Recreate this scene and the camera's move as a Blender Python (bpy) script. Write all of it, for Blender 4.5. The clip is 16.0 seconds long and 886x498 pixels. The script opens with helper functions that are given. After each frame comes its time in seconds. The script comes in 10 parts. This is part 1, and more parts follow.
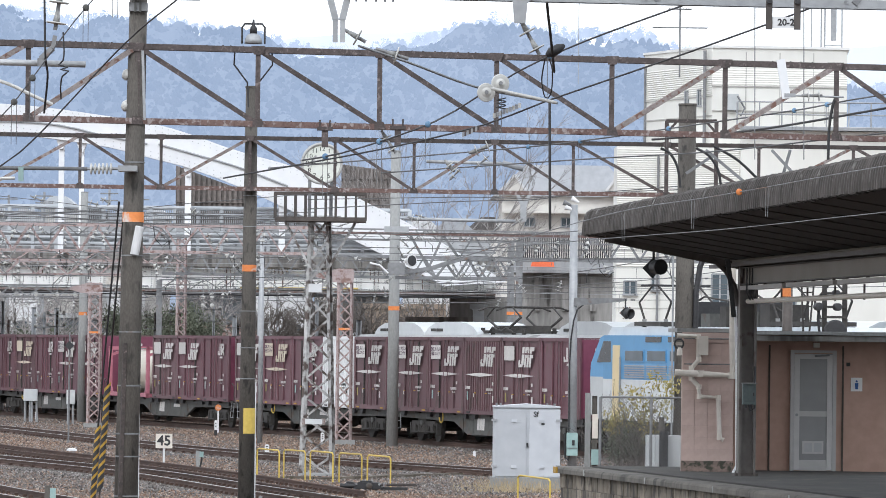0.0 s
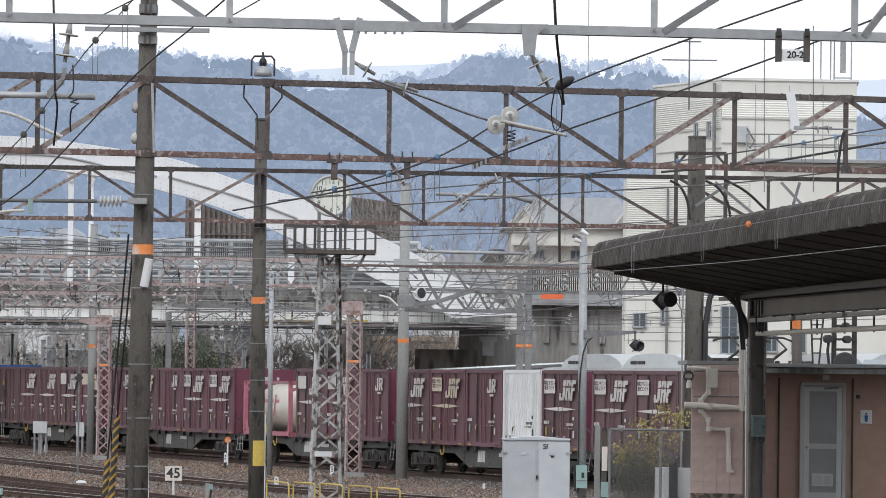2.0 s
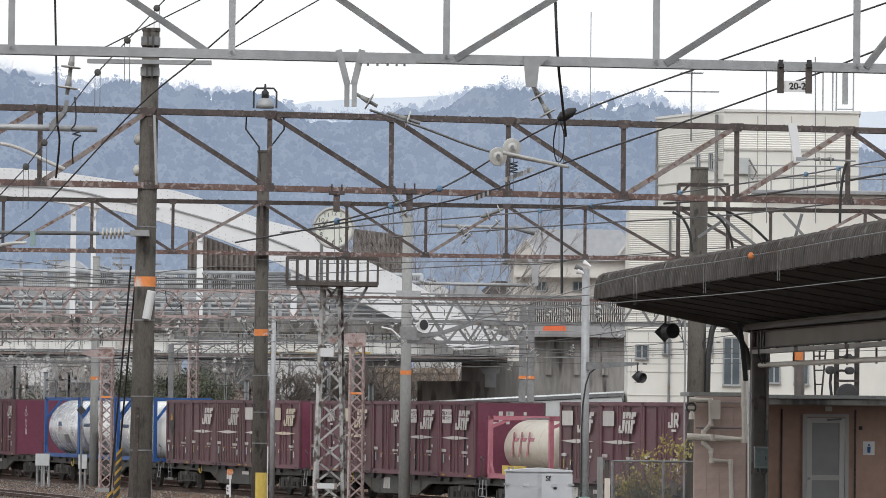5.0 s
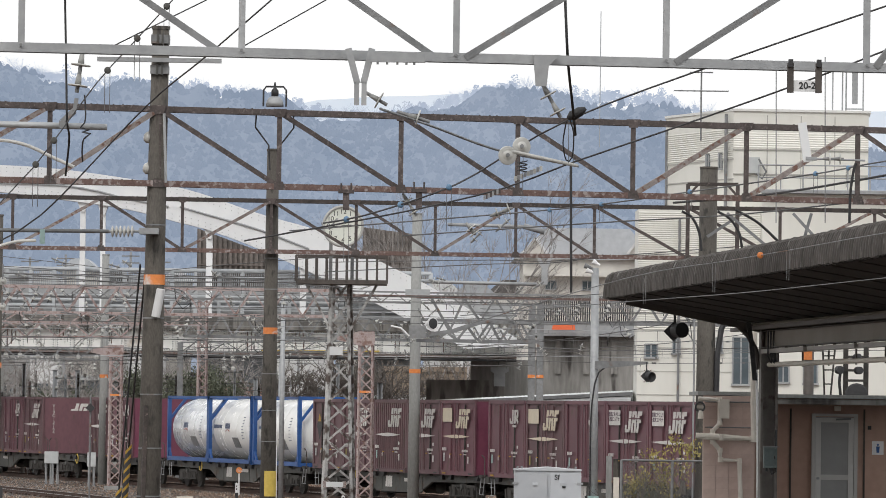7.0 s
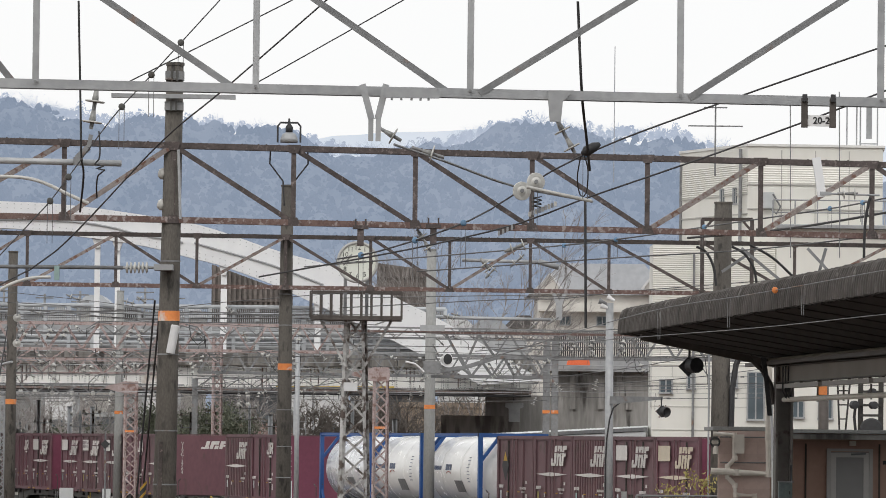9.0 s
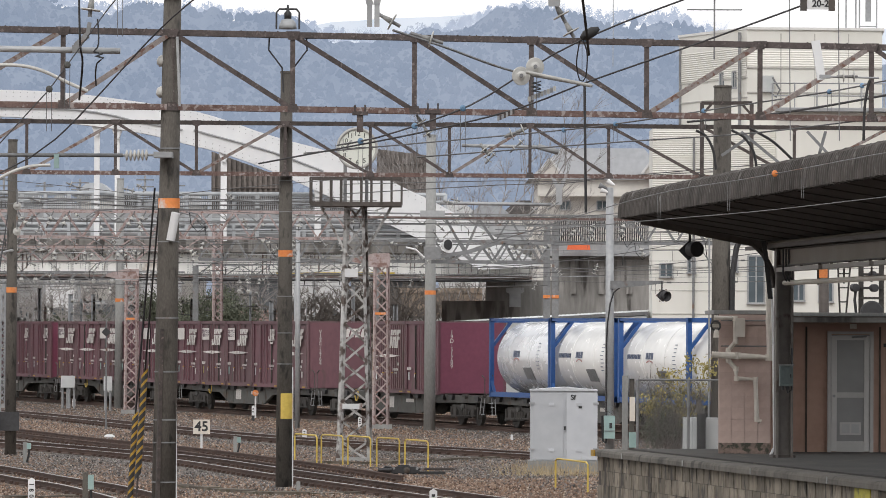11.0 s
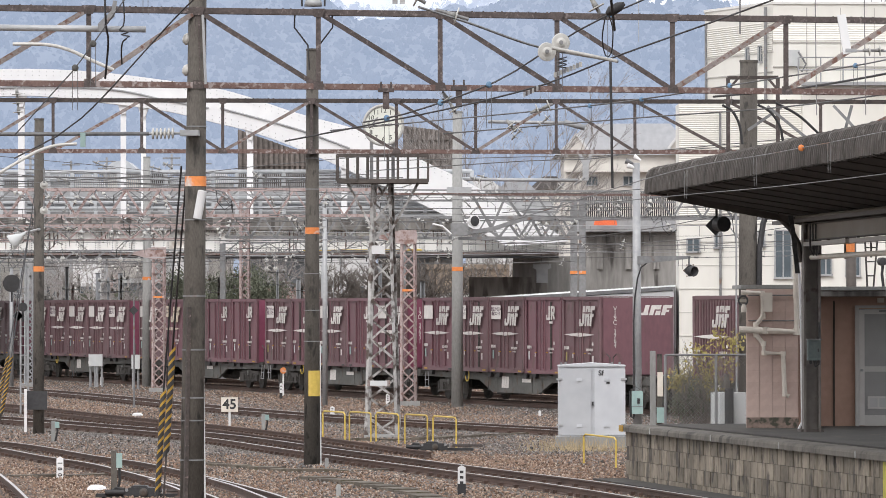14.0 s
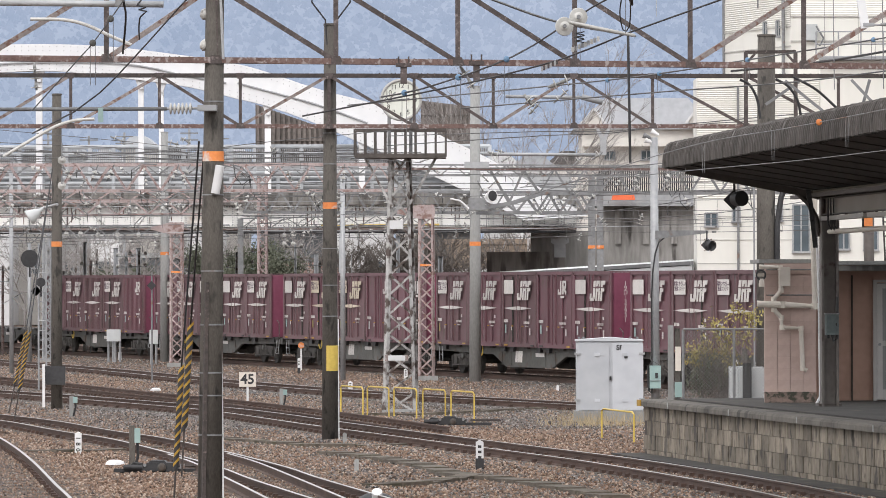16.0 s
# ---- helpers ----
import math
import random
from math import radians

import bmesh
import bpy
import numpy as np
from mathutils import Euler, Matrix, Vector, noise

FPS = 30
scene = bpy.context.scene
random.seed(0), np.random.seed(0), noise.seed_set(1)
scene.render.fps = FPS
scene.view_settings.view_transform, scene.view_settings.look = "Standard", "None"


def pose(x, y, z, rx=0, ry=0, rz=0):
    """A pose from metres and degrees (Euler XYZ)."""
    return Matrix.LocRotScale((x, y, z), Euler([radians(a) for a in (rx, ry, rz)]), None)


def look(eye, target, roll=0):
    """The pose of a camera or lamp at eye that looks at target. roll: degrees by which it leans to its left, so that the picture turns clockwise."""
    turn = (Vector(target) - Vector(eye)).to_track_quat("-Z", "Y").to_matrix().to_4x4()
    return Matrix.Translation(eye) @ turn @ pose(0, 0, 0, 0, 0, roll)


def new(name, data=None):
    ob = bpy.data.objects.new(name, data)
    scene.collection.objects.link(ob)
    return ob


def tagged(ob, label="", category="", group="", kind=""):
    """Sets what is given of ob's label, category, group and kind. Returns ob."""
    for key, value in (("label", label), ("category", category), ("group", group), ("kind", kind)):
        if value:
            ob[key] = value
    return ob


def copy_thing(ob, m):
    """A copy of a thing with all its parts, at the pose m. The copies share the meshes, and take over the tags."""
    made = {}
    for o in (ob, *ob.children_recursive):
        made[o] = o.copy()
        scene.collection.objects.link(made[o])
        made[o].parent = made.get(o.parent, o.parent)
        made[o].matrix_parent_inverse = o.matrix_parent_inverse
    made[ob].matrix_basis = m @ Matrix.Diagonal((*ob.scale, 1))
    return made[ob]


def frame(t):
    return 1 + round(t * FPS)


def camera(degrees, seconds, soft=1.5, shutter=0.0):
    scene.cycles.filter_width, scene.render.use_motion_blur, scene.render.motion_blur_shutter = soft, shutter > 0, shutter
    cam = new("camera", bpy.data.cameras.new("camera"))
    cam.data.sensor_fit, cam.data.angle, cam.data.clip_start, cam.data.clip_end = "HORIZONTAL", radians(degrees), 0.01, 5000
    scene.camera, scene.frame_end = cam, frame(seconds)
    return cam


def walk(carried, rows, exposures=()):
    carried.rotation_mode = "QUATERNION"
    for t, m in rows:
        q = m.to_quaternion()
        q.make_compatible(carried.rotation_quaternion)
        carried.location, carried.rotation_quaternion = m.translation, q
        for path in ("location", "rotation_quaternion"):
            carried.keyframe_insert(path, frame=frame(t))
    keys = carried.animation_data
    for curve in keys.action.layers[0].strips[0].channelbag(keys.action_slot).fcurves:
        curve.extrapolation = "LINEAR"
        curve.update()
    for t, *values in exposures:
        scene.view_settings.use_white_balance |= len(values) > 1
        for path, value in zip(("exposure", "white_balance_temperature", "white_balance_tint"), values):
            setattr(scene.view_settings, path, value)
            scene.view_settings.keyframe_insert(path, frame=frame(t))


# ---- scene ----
# ---- camera: hand-held, standing on the spot, long lens ----
EYE = (0.0, 0.0, 3.2)
cam = camera(9.96, 16.0, soft=0.55)
PATH = [
    (0.0, look(EYE, (1.135, 100.0, 5.118), 0.677)),
    (0.5, look(EYE, (1.234, 100.0, 5.519), 0.675)),
    (1.0, look(EYE, (1.104, 100.0, 5.552), 0.682)),
    (1.5, look(EYE, (0.934, 100.0, 5.617), 0.677)),
    (2.0, look(EYE, (0.941, 100.0, 5.753), 0.676)),
    (2.5, look(EYE, (0.934, 100.0, 5.935), 0.829)),
    (3.0, look(EYE, (0.953, 100.0, 6.200), 0.723)),
    (3.5, look(EYE, (0.984, 100.0, 6.367), 0.673)),
    (6.0, look(EYE, (0.839, 100.0, 6.378), 0.581)),
    (6.5, look(EYE, (0.797, 100.0, 6.350), 0.626)),
    (7.0, look(EYE, (0.704, 100.0, 6.351), 0.749)),
    (7.5, look(EYE, (0.526, 100.0, 6.598), 0.877)),
    (8.0, look(EYE, (0.470, 100.0, 6.978), 0.838)),
    (8.2, look(EYE, (0.455, 100.0, 7.102), 0.833)),
    (10.3, look(EYE, (0.387, 100.0, 6.171), 0.267)),
    (10.5, look(EYE, (0.368, 100.0, 5.641), 0.297)),
    (11.0, look(EYE, (0.429, 100.0, 4.797), 0.264)),
    (11.5, look(EYE, (0.187, 100.0, 3.678), 0.024)),
    (12.0, look(EYE, (0.085, 100.0, 3.753), 0.080)),
    (12.5, look(EYE, (0.017, 100.0, 4.072), -0.002)),
    (13.0, look(EYE, (0.000, 100.0, 4.089), 0.000)),
    (13.5, look(EYE, (0.051, 100.0, 4.304), -0.068)),
    (14.0, look(EYE, (-0.099, 100.0, 4.333), -0.082)),
    (14.5, look(EYE, (-0.218, 100.0, 4.310), -0.029)),
    (15.0, look(EYE, (-0.420, 100.0, 4.243), 0.047)),
    (15.5, look(EYE, (-0.472, 100.0, 4.323), -0.095)),
    (16.0, look(EYE, (-0.450, 100.0, 3.837), -0.143)),
]
walk(cam, PATH, [(0.0, 0.36, 5950, 9), (0.5, 0.15, 5950, 9), (1.5, -0.02, 6050, 9), (3.5, -0.12, 6200, 9), (8.0, -0.12, 6500, 9), (10.4, -0.32, 6480, 10), (11.0, -0.05, 6480, 10.5), (11.5, 0.09, 6450, 11.5),
                (12.0, 0.22, 6445, 11.8), (12.5, 0.31, 6440, 12), (16.0, 0.36, 6440, 12)])

# ---- light: bright overcast ----
world = bpy.data.worlds.new("overcast")
scene.world = world
world.use_nodes = True
wn = world.node_tree
sky = wn.nodes.new("ShaderNodeTexSky")
sky.sky_type, sky.sun_disc = "NISHITA", False
sky.sun_elevation, sky.sun_rotation = radians(42), radians(200)
sky.dust_density, sky.air_density = 4.0, 1.2
cloud = wn.nodes.new("ShaderNodeMix")
cloud.data_type = "RGBA"
cloud.inputs[0].default_value = 0.88
cloud.inputs[7].default_value = (12.3, 12.25, 12.3, 1)
wn.links.new(sky.outputs[0], cloud.inputs[6])
bg = wn.nodes["Background"]
bg.inputs["Strength"].default_value = 0.1
wn.links.new(cloud.outputs[2], bg.inputs["Color"])
sun_data = bpy.data.lights.new("sun", "SUN")
sun_data.energy, sun_data.angle, sun_data.color = 1.1, radians(25), (1, 0.97, 0.93)
sun = new("sun", sun_data)
sun.matrix_world = look((-30, -60, 80), (0, 40, 0))
scene.view_settings.exposure = 0.0

# ---- materials ----
def surface(name, a, b, rough=0.7, metal=0.0, fine=18.0, broad=1.2, bump=0.15, third=None, patch=0.62, emit=0.0,
            stretch=(1, 1, 1), world_space=False, vary=(0.86, 1.1)):
    """Two colours in fine and broad variation, a third in worn patches, and relief."""
    m = bpy.data.materials.new(name)
    m.use_nodes = True
    nt, ns = m.node_tree, m.node_tree.nodes
    p = ns["Principled BSDF"]
    co = ns.new("ShaderNodeTexCoord")
    if world_space:
        geo = ns.new("ShaderNodeNewGeometry")
        src = geo.outputs["Position"]
    else:
        src = co.outputs["Object"]
    mp = ns.new("ShaderNodeMapping")
    mp.inputs["Scale"].default_value = stretch
    nt.links.new(src, mp.inputs[0])
    def noise_of(scale, detail):
        n = ns.new("ShaderNodeTexNoise")
        n.inputs["Scale"].default_value, n.inputs["Detail"].default_value = scale, detail
        nt.links.new(mp.outputs[0], n.inputs["Vector"])
        return n.outputs[0]
    n1, n2 = noise_of(fine, 4), noise_of(broad, 3)
    add = ns.new("ShaderNodeMath")
    add.operation = "MULTIPLY_ADD"
    add.inputs[1].default_value = 0.5
    nt.links.new(n1, add.inputs[0])
    half = ns.new("ShaderNodeMath")
    half.operation = "MULTIPLY"
    half.inputs[1].default_value = 0.5
    nt.links.new(n2, half.inputs[0])
    nt.links.new(half.outputs[0], add.inputs[2])
    ramp = ns.new("ShaderNodeValToRGB")
    ramp.color_ramp.elements[0].position, ramp.color_ramp.elements[1].position = 0.36, 0.64
    ramp.color_ramp.elements[0].color, ramp.color_ramp.elements[1].color = (*a, 1), (*b, 1)
    nt.links.new(add.outputs[0], ramp.inputs[0])
    col = ramp.outputs[0]
    info = ns.new("ShaderNodeObjectInfo")
    var = ns.new("ShaderNodeMapRange")
    var.inputs[3].default_value, var.inputs[4].default_value = vary
    nt.links.new(info.outputs["Random"], var.inputs[0])
    if third:
        n3 = noise_of(broad * 2.7, 6)
        r3 = ns.new("ShaderNodeValToRGB")
        r3.color_ramp.elements[0].position, r3.color_ramp.elements[1].position = patch - 0.04, patch + 0.06
        nt.links.new(n3, r3.inputs[0])
        mx = ns.new("ShaderNodeMix")
        mx.data_type = "RGBA"
        mx.inputs[7].default_value = (*third, 1)
        nt.links.new(r3.outputs[0], mx.inputs[0])
        nt.links.new(col, mx.inputs[6])
        col = mx.outputs[2]
    hsv = ns.new("ShaderNodeHueSaturation")
    nt.links.new(var.outputs[0], hsv.inputs["Value"])
    nt.links.new(col, hsv.inputs["Color"])
    nt.links.new(hsv.outputs[0], p.inputs["Base Color"])
    rr = ns.new("ShaderNodeMapRange")
    rr.inputs[3].default_value, rr.inputs[4].default_value = max(0.05, rough - 0.12), min(1, rough + 0.12)
    nt.links.new(n1, rr.inputs[0])
    nt.links.new(rr.outputs[0], p.inputs["Roughness"])
    p.inputs["Metallic"].default_value = metal
    if bump:
        bp = ns.new("ShaderNodeBump")
        bp.inputs["Strength"].default_value, bp.inputs["Distance"].default_value = bump, 0.02
        nt.links.new(n1, bp.inputs["Height"])
        nt.links.new(bp.outputs[0], p.inputs["Normal"])
    if emit:
        nt.links.new(hsv.outputs[0], p.inputs["Emission Color"])
        p.inputs["Emission Strength"].default_value = emit
    return m


def stones(name, a, b, c, size, world_space=True):
    """Loose crushed stone: cells of three tints with deep relief."""
    m = bpy.data.materials.new(name)
    m.use_nodes = True
    nt, ns = m.node_tree, m.node_tree.nodes
    p = ns["Principled BSDF"]
    geo = ns.new("ShaderNodeNewGeometry")
    v = ns.new("ShaderNodeTexVoronoi")
    v.inputs["Scale"].default_value = size
    nt.links.new(geo.outputs["Position"], v.inputs["Vector"])
    sep = ns.new("ShaderNodeSeparateColor")
    nt.links.new(v.outputs["Color"], sep.inputs[0])
    ramp = ns.new("ShaderNodeValToRGB")
    ramp.color_ramp.elements[0].color, ramp.color_ramp.elements[1].color = (*a, 1), (*b, 1)
    e = ramp.color_ramp.elements.new(0.5)
    e.color = (*c, 1)
    nt.links.new(sep.outputs[0], ramp.inputs[0])
    n = ns.new("ShaderNodeTexNoise")
    n.inputs["Scale"].default_value, n.inputs["Detail"].default_value = 0.22, 5
    nt.links.new(geo.outputs["Position"], n.inputs["Vector"])
    r2 = ns.new("ShaderNodeValToRGB")
    r2.color_ramp.elements[0].position, r2.color_ramp.elements[1].position = 0.38, 0.62
    r2.color_ramp.elements[0].color, r2.color_ramp.elements[1].color = (0.72, 0.73, 0.75, 1), (1.0, 0.88, 0.78, 1)
    nt.links.new(n.outputs[0], r2.inputs[0])
    mx = ns.new("ShaderNodeMix")
    mx.data_type, mx.blend_type = "RGBA", "MULTIPLY"
    mx.inputs[0].default_value = 1.0
    nt.links.new(ramp.outputs[0], mx.inputs[6])
    nt.links.new(r2.outputs[0], mx.inputs[7])
    nt.links.new(mx.outputs[2], p.inputs["Base Color"])
    p.inputs["Roughness"].default_value = 0.95
    bp = ns.new("ShaderNodeBump")
    bp.inputs["Strength"].default_value, bp.inputs["Distance"].default_value = 1.0, 0.05
    bp.invert = True
    nt.links.new(v.outputs["Distance"], bp.inputs["Height"])
    nt.links.new(bp.outputs[0], p.inputs["Normal"])
    return m


BALLAST = stones("ballast", (0.035, 0.028, 0.024), (0.3, 0.22, 0.17), (0.12, 0.085, 0.065), 14)
BALLAST_GREY = stones("grey_ballast", (0.03, 0.028, 0.027), (0.28, 0.26, 0.245), (0.11, 0.1, 0.094), 14)
STRIPE_YELLOW = surface("dull_stripe_yellow", (0.34, 0.2, 0.02), (0.46, 0.28, 0.04), 0.6, fine=14)
CONCRETE = surface("pole_concrete", (0.07, 0.063, 0.055), (0.128, 0.117, 0.103), 0.9, fine=55, broad=3.0, third=(0.04, 0.037, 0.034), patch=0.6, stretch=(1, 1, 0.35), bump=0.5)
CONCRETE_PALE = surface("pale_concrete", (0.24, 0.245, 0.24), (0.34, 0.345, 0.335), 0.85, fine=25, broad=1.2, stretch=(1, 1, 0.3))
CONCRETE_WALL = surface("stained_concrete", (0.2, 0.195, 0.185), (0.34, 0.33, 0.315), 0.92, fine=6, broad=0.6, third=(0.08, 0.075, 0.07), patch=0.6, stretch=(1, 1, 0.18))
RUST = surface("rusty_paint", (0.052, 0.043, 0.041), (0.115, 0.094, 0.09), 0.85, fine=34, broad=6.0, third=(0.19, 0.16, 0.153), patch=0.63)
RUST_DARK = surface("dark_rusty_steel", (0.035, 0.03, 0.028), (0.085, 0.068, 0.062), 0.8, fine=30, broad=6.0, third=(0.19, 0.15, 0.138), patch=0.66)
RUST_PINK = surface("faded_red_paint", (0.32, 0.25, 0.24), (0.47, 0.39, 0.38), 0.85, fine=20, broad=3.0, third=(0.24, 0.15, 0.13), patch=0.58)
GALV = surface("galvanised_steel", (0.29, 0.3, 0.31), (0.4, 0.41, 0.42), 0.55, 0.35, fine=9, broad=1.0)
GALV_DARK = surface("dark_galvanised_steel", (0.16, 0.165, 0.17), (0.27, 0.275, 0.28), 0.6, 0.3, fine=9, broad=1.0, third=(0.2, 0.13, 0.1), patch=0.66)
SILVER = surface("silver_paint_flaking", (0.26, 0.255, 0.25), (0.5, 0.5, 0.49), 0.6, 0.2, fine=9, broad=1.5, third=(0.09, 0.07, 0.06), patch=0.53)
RUST_RED = surface("bare_red_rust", (0.1, 0.06, 0.052), (0.18, 0.122, 0.108), 0.88, fine=34, broad=5.0, third=(0.3, 0.26, 0.25), patch=0.58)
PALE_RUST = surface("pale_flaking_paint", (0.19, 0.16, 0.15), (0.31, 0.275, 0.262), 0.85, fine=30, broad=5, third=(0.16, 0.09, 0.07), patch=0.55)
STEEL_BLACK = surface("black_steel", (0.018, 0.018, 0.02), (0.04, 0.04, 0.043), 0.6, fine=14)
RUBBER = surface("black_cable", (0.012, 0.012, 0.013), (0.028, 0.028, 0.03), 0.6, fine=20, bump=0)
WIRE = surface("weathered_wire", (0.07, 0.07, 0.072), (0.17, 0.17, 0.17), 0.6, 0.1, fine=6, bump=0)
PORCELAIN = surface("porcelain", (0.42, 0.42, 0.4), (0.56, 0.555, 0.53), 0.3, fine=6, bump=0)
PORCELAIN_GREY = surface("grey_porcelain", (0.2, 0.205, 0.2), (0.3, 0.3, 0.29), 0.35, fine=6, bump=0)
ORANGE = surface("orange_band", (0.62, 0.19, 0.05), (0.78, 0.28, 0.08), 0.6, fine=20, broad=1.6, third=(0.62, 0.56, 0.52), patch=0.6)
YELLOW = surface("yellow_paint", (0.46, 0.33, 0.06), (0.62, 0.46, 0.1), 0.6, fine=12, third=(0.25, 0.15, 0.05), patch=0.7)
WHITE = surface("white_paint", (0.68, 0.69, 0.7), (0.78, 0.78, 0.78), 0.5, fine=4, broad=0.8, bump=0.03)
CABINET = surface("cabinet_white", (0.44, 0.46, 0.49), (0.51, 0.53, 0.555), 0.45, fine=3, broad=0.7, bump=0.03)
CREAM_PIPE = surface("cream_pipe", (0.62, 0.57, 0.5), (0.72, 0.67, 0.6), 0.5, fine=8, broad=1, bump=0.03)
TEAL = surface("teal_paint", (0.24, 0.36, 0.35), (0.32, 0.44, 0.42), 0.55, fine=8, bump=0.05)
BLUE_KNOB = surface("blue_fitting", (0.1, 0.2, 0.33), (0.16, 0.28, 0.42), 0.5, fine=8, bump=0)
RAIL_SIDE = surface("rusty_rail", (0.05, 0.03, 0.024), (0.1, 0.06, 0.045), 0.8, fine=20)
RAIL_TOP = surface("polished_railhead", (0.4, 0.395, 0.39), (0.54, 0.535, 0.53), 0.34, 0.9, fine=5, broad=0.4, bump=0, world_space=True)
SLEEPER = surface("old_sleeper", (0.06, 0.05, 0.043), (0.13, 0.11, 0.095), 0.92, fine=16)
BLOCK = surface("platform_block", (0.125, 0.105, 0.08), (0.285, 0.248, 0.198), 0.93, fine=9, broad=1.6, third=(0.075, 0.066, 0.056), patch=0.58, stretch=(1, 1, 0.5), bump=0.35, world_space=True, vary=(0.66, 1.24))
COPING = surface("platform_coping", (0.085, 0.078, 0.068), (0.15, 0.138, 0.12), 0.93, fine=8, broad=0.8, third=(0.055, 0.052, 0.045), patch=0.6, stretch=(1, 1, 0.4), world_space=True, vary=(0.94, 1.05))
ASPHALT = surface("platform_asphalt", (0.034, 0.032, 0.03), (0.068, 0.064, 0.059), 0.97, fine=12, broad=0.9, third=(0.105, 0.095, 0.072), patch=0.63, world_space=True)
PINK_BLOCK = surface("pink_block", (0.47, 0.355, 0.31), (0.56, 0.435, 0.385), 0.88, fine=10, broad=0.9, vary=(0.96, 1.04))
PINK_WALL = surface("pink_render", (0.36, 0.235, 0.185), (0.44, 0.295, 0.235), 0.85, fine=6, broad=0.5)
MORTAR = surface("dark_mortar", (0.05, 0.043, 0.037), (0.1, 0.086, 0.074), 0.95, fine=10)
SLATE = surface("mossy_slate", (0.04, 0.036, 0.033), (0.11, 0.1, 0.093), 0.97, fine=9, broad=2.0, third=(0.24, 0.235, 0.22), patch=0.66, bump=0.4, stretch=(1, 1, 0.35))
HUT_JOINT = surface("pink_mortar", (0.42, 0.325, 0.285), (0.5, 0.39, 0.345), 0.95, fine=10)
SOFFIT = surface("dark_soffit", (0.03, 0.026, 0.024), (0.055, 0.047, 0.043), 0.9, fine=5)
BROWN_STEEL = surface("brown_steel", (0.05, 0.042, 0.037), (0.09, 0.076, 0.068), 0.6, fine=8)
BEIGE = surface("beige_panel", (0.17, 0.147, 0.118), (0.22, 0.192, 0.158), 0.6, fine=6)
GREY_DOOR = surface("grey_door", (0.36, 0.36, 0.37), (0.43, 0.43, 0.44), 0.5, fine=3, bump=0.03)
SIDING = surface("ivory_siding", (0.72, 0.71, 0.66), (0.79, 0.78, 0.73), 0.6, fine=2, broad=0.2, bump=0.02, stretch=(1, 1, 0.3))
GLASS = surface("window_glass", (0.05, 0.07, 0.085), (0.1, 0.13, 0.15), 0.08, fine=1, broad=0.3, bump=0)
HULL_WHITE = surface("bridge_white", (0.72, 0.73, 0.75), (0.8, 0.81, 0.82), 0.6, fine=2, broad=0.2, bump=0.03)
GIRDER = surface("pale_girder", (0.76, 0.76, 0.74), (0.86, 0.86, 0.84), 0.7, fine=3, broad=0.25, third=(0.42, 0.36, 0.3), patch=0.7)
TILE_DARK = surface("dark_roof_tile", (0.06, 0.055, 0.053), (0.12, 0.11, 0.105), 0.8, fine=3)
SHED_ROOF = surface("shed_roof", (0.6, 0.63, 0.63), (0.7, 0.72, 0.72), 0.5, 0.1, fine=2, bump=0.03)
MAROON = surface("maroon_container", (0.118, 0.052, 0.066), (0.158, 0.074, 0.088), 0.55, fine=8, broad=0.9, third=(0.1, 0.06, 0.056), patch=0.64, bump=0.05, stretch=(1, 1, 0.5))
MAROON_DULL = surface("dull_maroon_container", (0.11, 0.06, 0.068), (0.15, 0.084, 0.092), 0.6, fine=8, broad=0.9, third=(0.085, 0.058, 0.055), patch=0.62, bump=0.05, stretch=(1, 1, 0.5))
CERISE = surface("cerise_end", (0.15, 0.036, 0.068), (0.188, 0.05, 0.086), 0.5, fine=8, broad=0.8, bump=0.05)
MARK = surface("white_marking", (0.5, 0.48, 0.46), (0.62, 0.6, 0.575), 0.6, fine=14, broad=2, bump=0)
MARK_CREAM = surface("cream_marking", (0.5, 0.44, 0.34), (0.6, 0.53, 0.42), 0.6, fine=14, broad=2, bump=0)
WAGON_GREY = surface("wagon_grey", (0.06, 0.06, 0.056), (0.105, 0.105, 0.098), 0.75, fine=8, broad=1.0, third=(0.08, 0.062, 0.05), patch=0.6)
WAGON_DARK = surface("wagon_underframe", (0.03, 0.028, 0.026), (0.065, 0.06, 0.055), 0.85, fine=8)
TANK_WHITE = surface("tank_white", (0.78, 0.78, 0.76), (0.86, 0.86, 0.84), 0.24, fine=3, broad=0.5, bump=0.02)
TANK_CREAM = surface("tank_cream", (0.55, 0.5, 0.42), (0.64, 0.59, 0.5), 0.4, fine=3, broad=0.5, bump=0.02)
TANK_SILVER = surface("tank_silver", (0.66, 0.67, 0.69), (0.76, 0.77, 0.78), 0.26, 0.3, fine=3, broad=0.5, bump=0.02)
FRAME_BLUE = surface("blue_frame", (0.018, 0.07, 0.24), (0.03, 0.105, 0.31), 0.45, fine=6, bump=0.03)
FRAME_PINK = surface("pink_frame", (0.36, 0.12, 0.16), (0.46, 0.18, 0.22), 0.55, fine=6, bump=0.03)
LOCO_BLUE = surface("loco_blue", (0.08, 0.25, 0.46), (0.12, 0.31, 0.53), 0.4, fine=4, broad=0.6, bump=0.02)
LOCO_GREY = surface("loco_light_grey", (0.47, 0.49, 0.5), (0.56, 0.58, 0.58), 0.45, fine=4, broad=0.6, bump=0.02)
LOCO_CREAM = surface("loco_cream", (0.6, 0.48, 0.26), (0.66, 0.54, 0.32), 0.45, fine=4, bump=0.02)
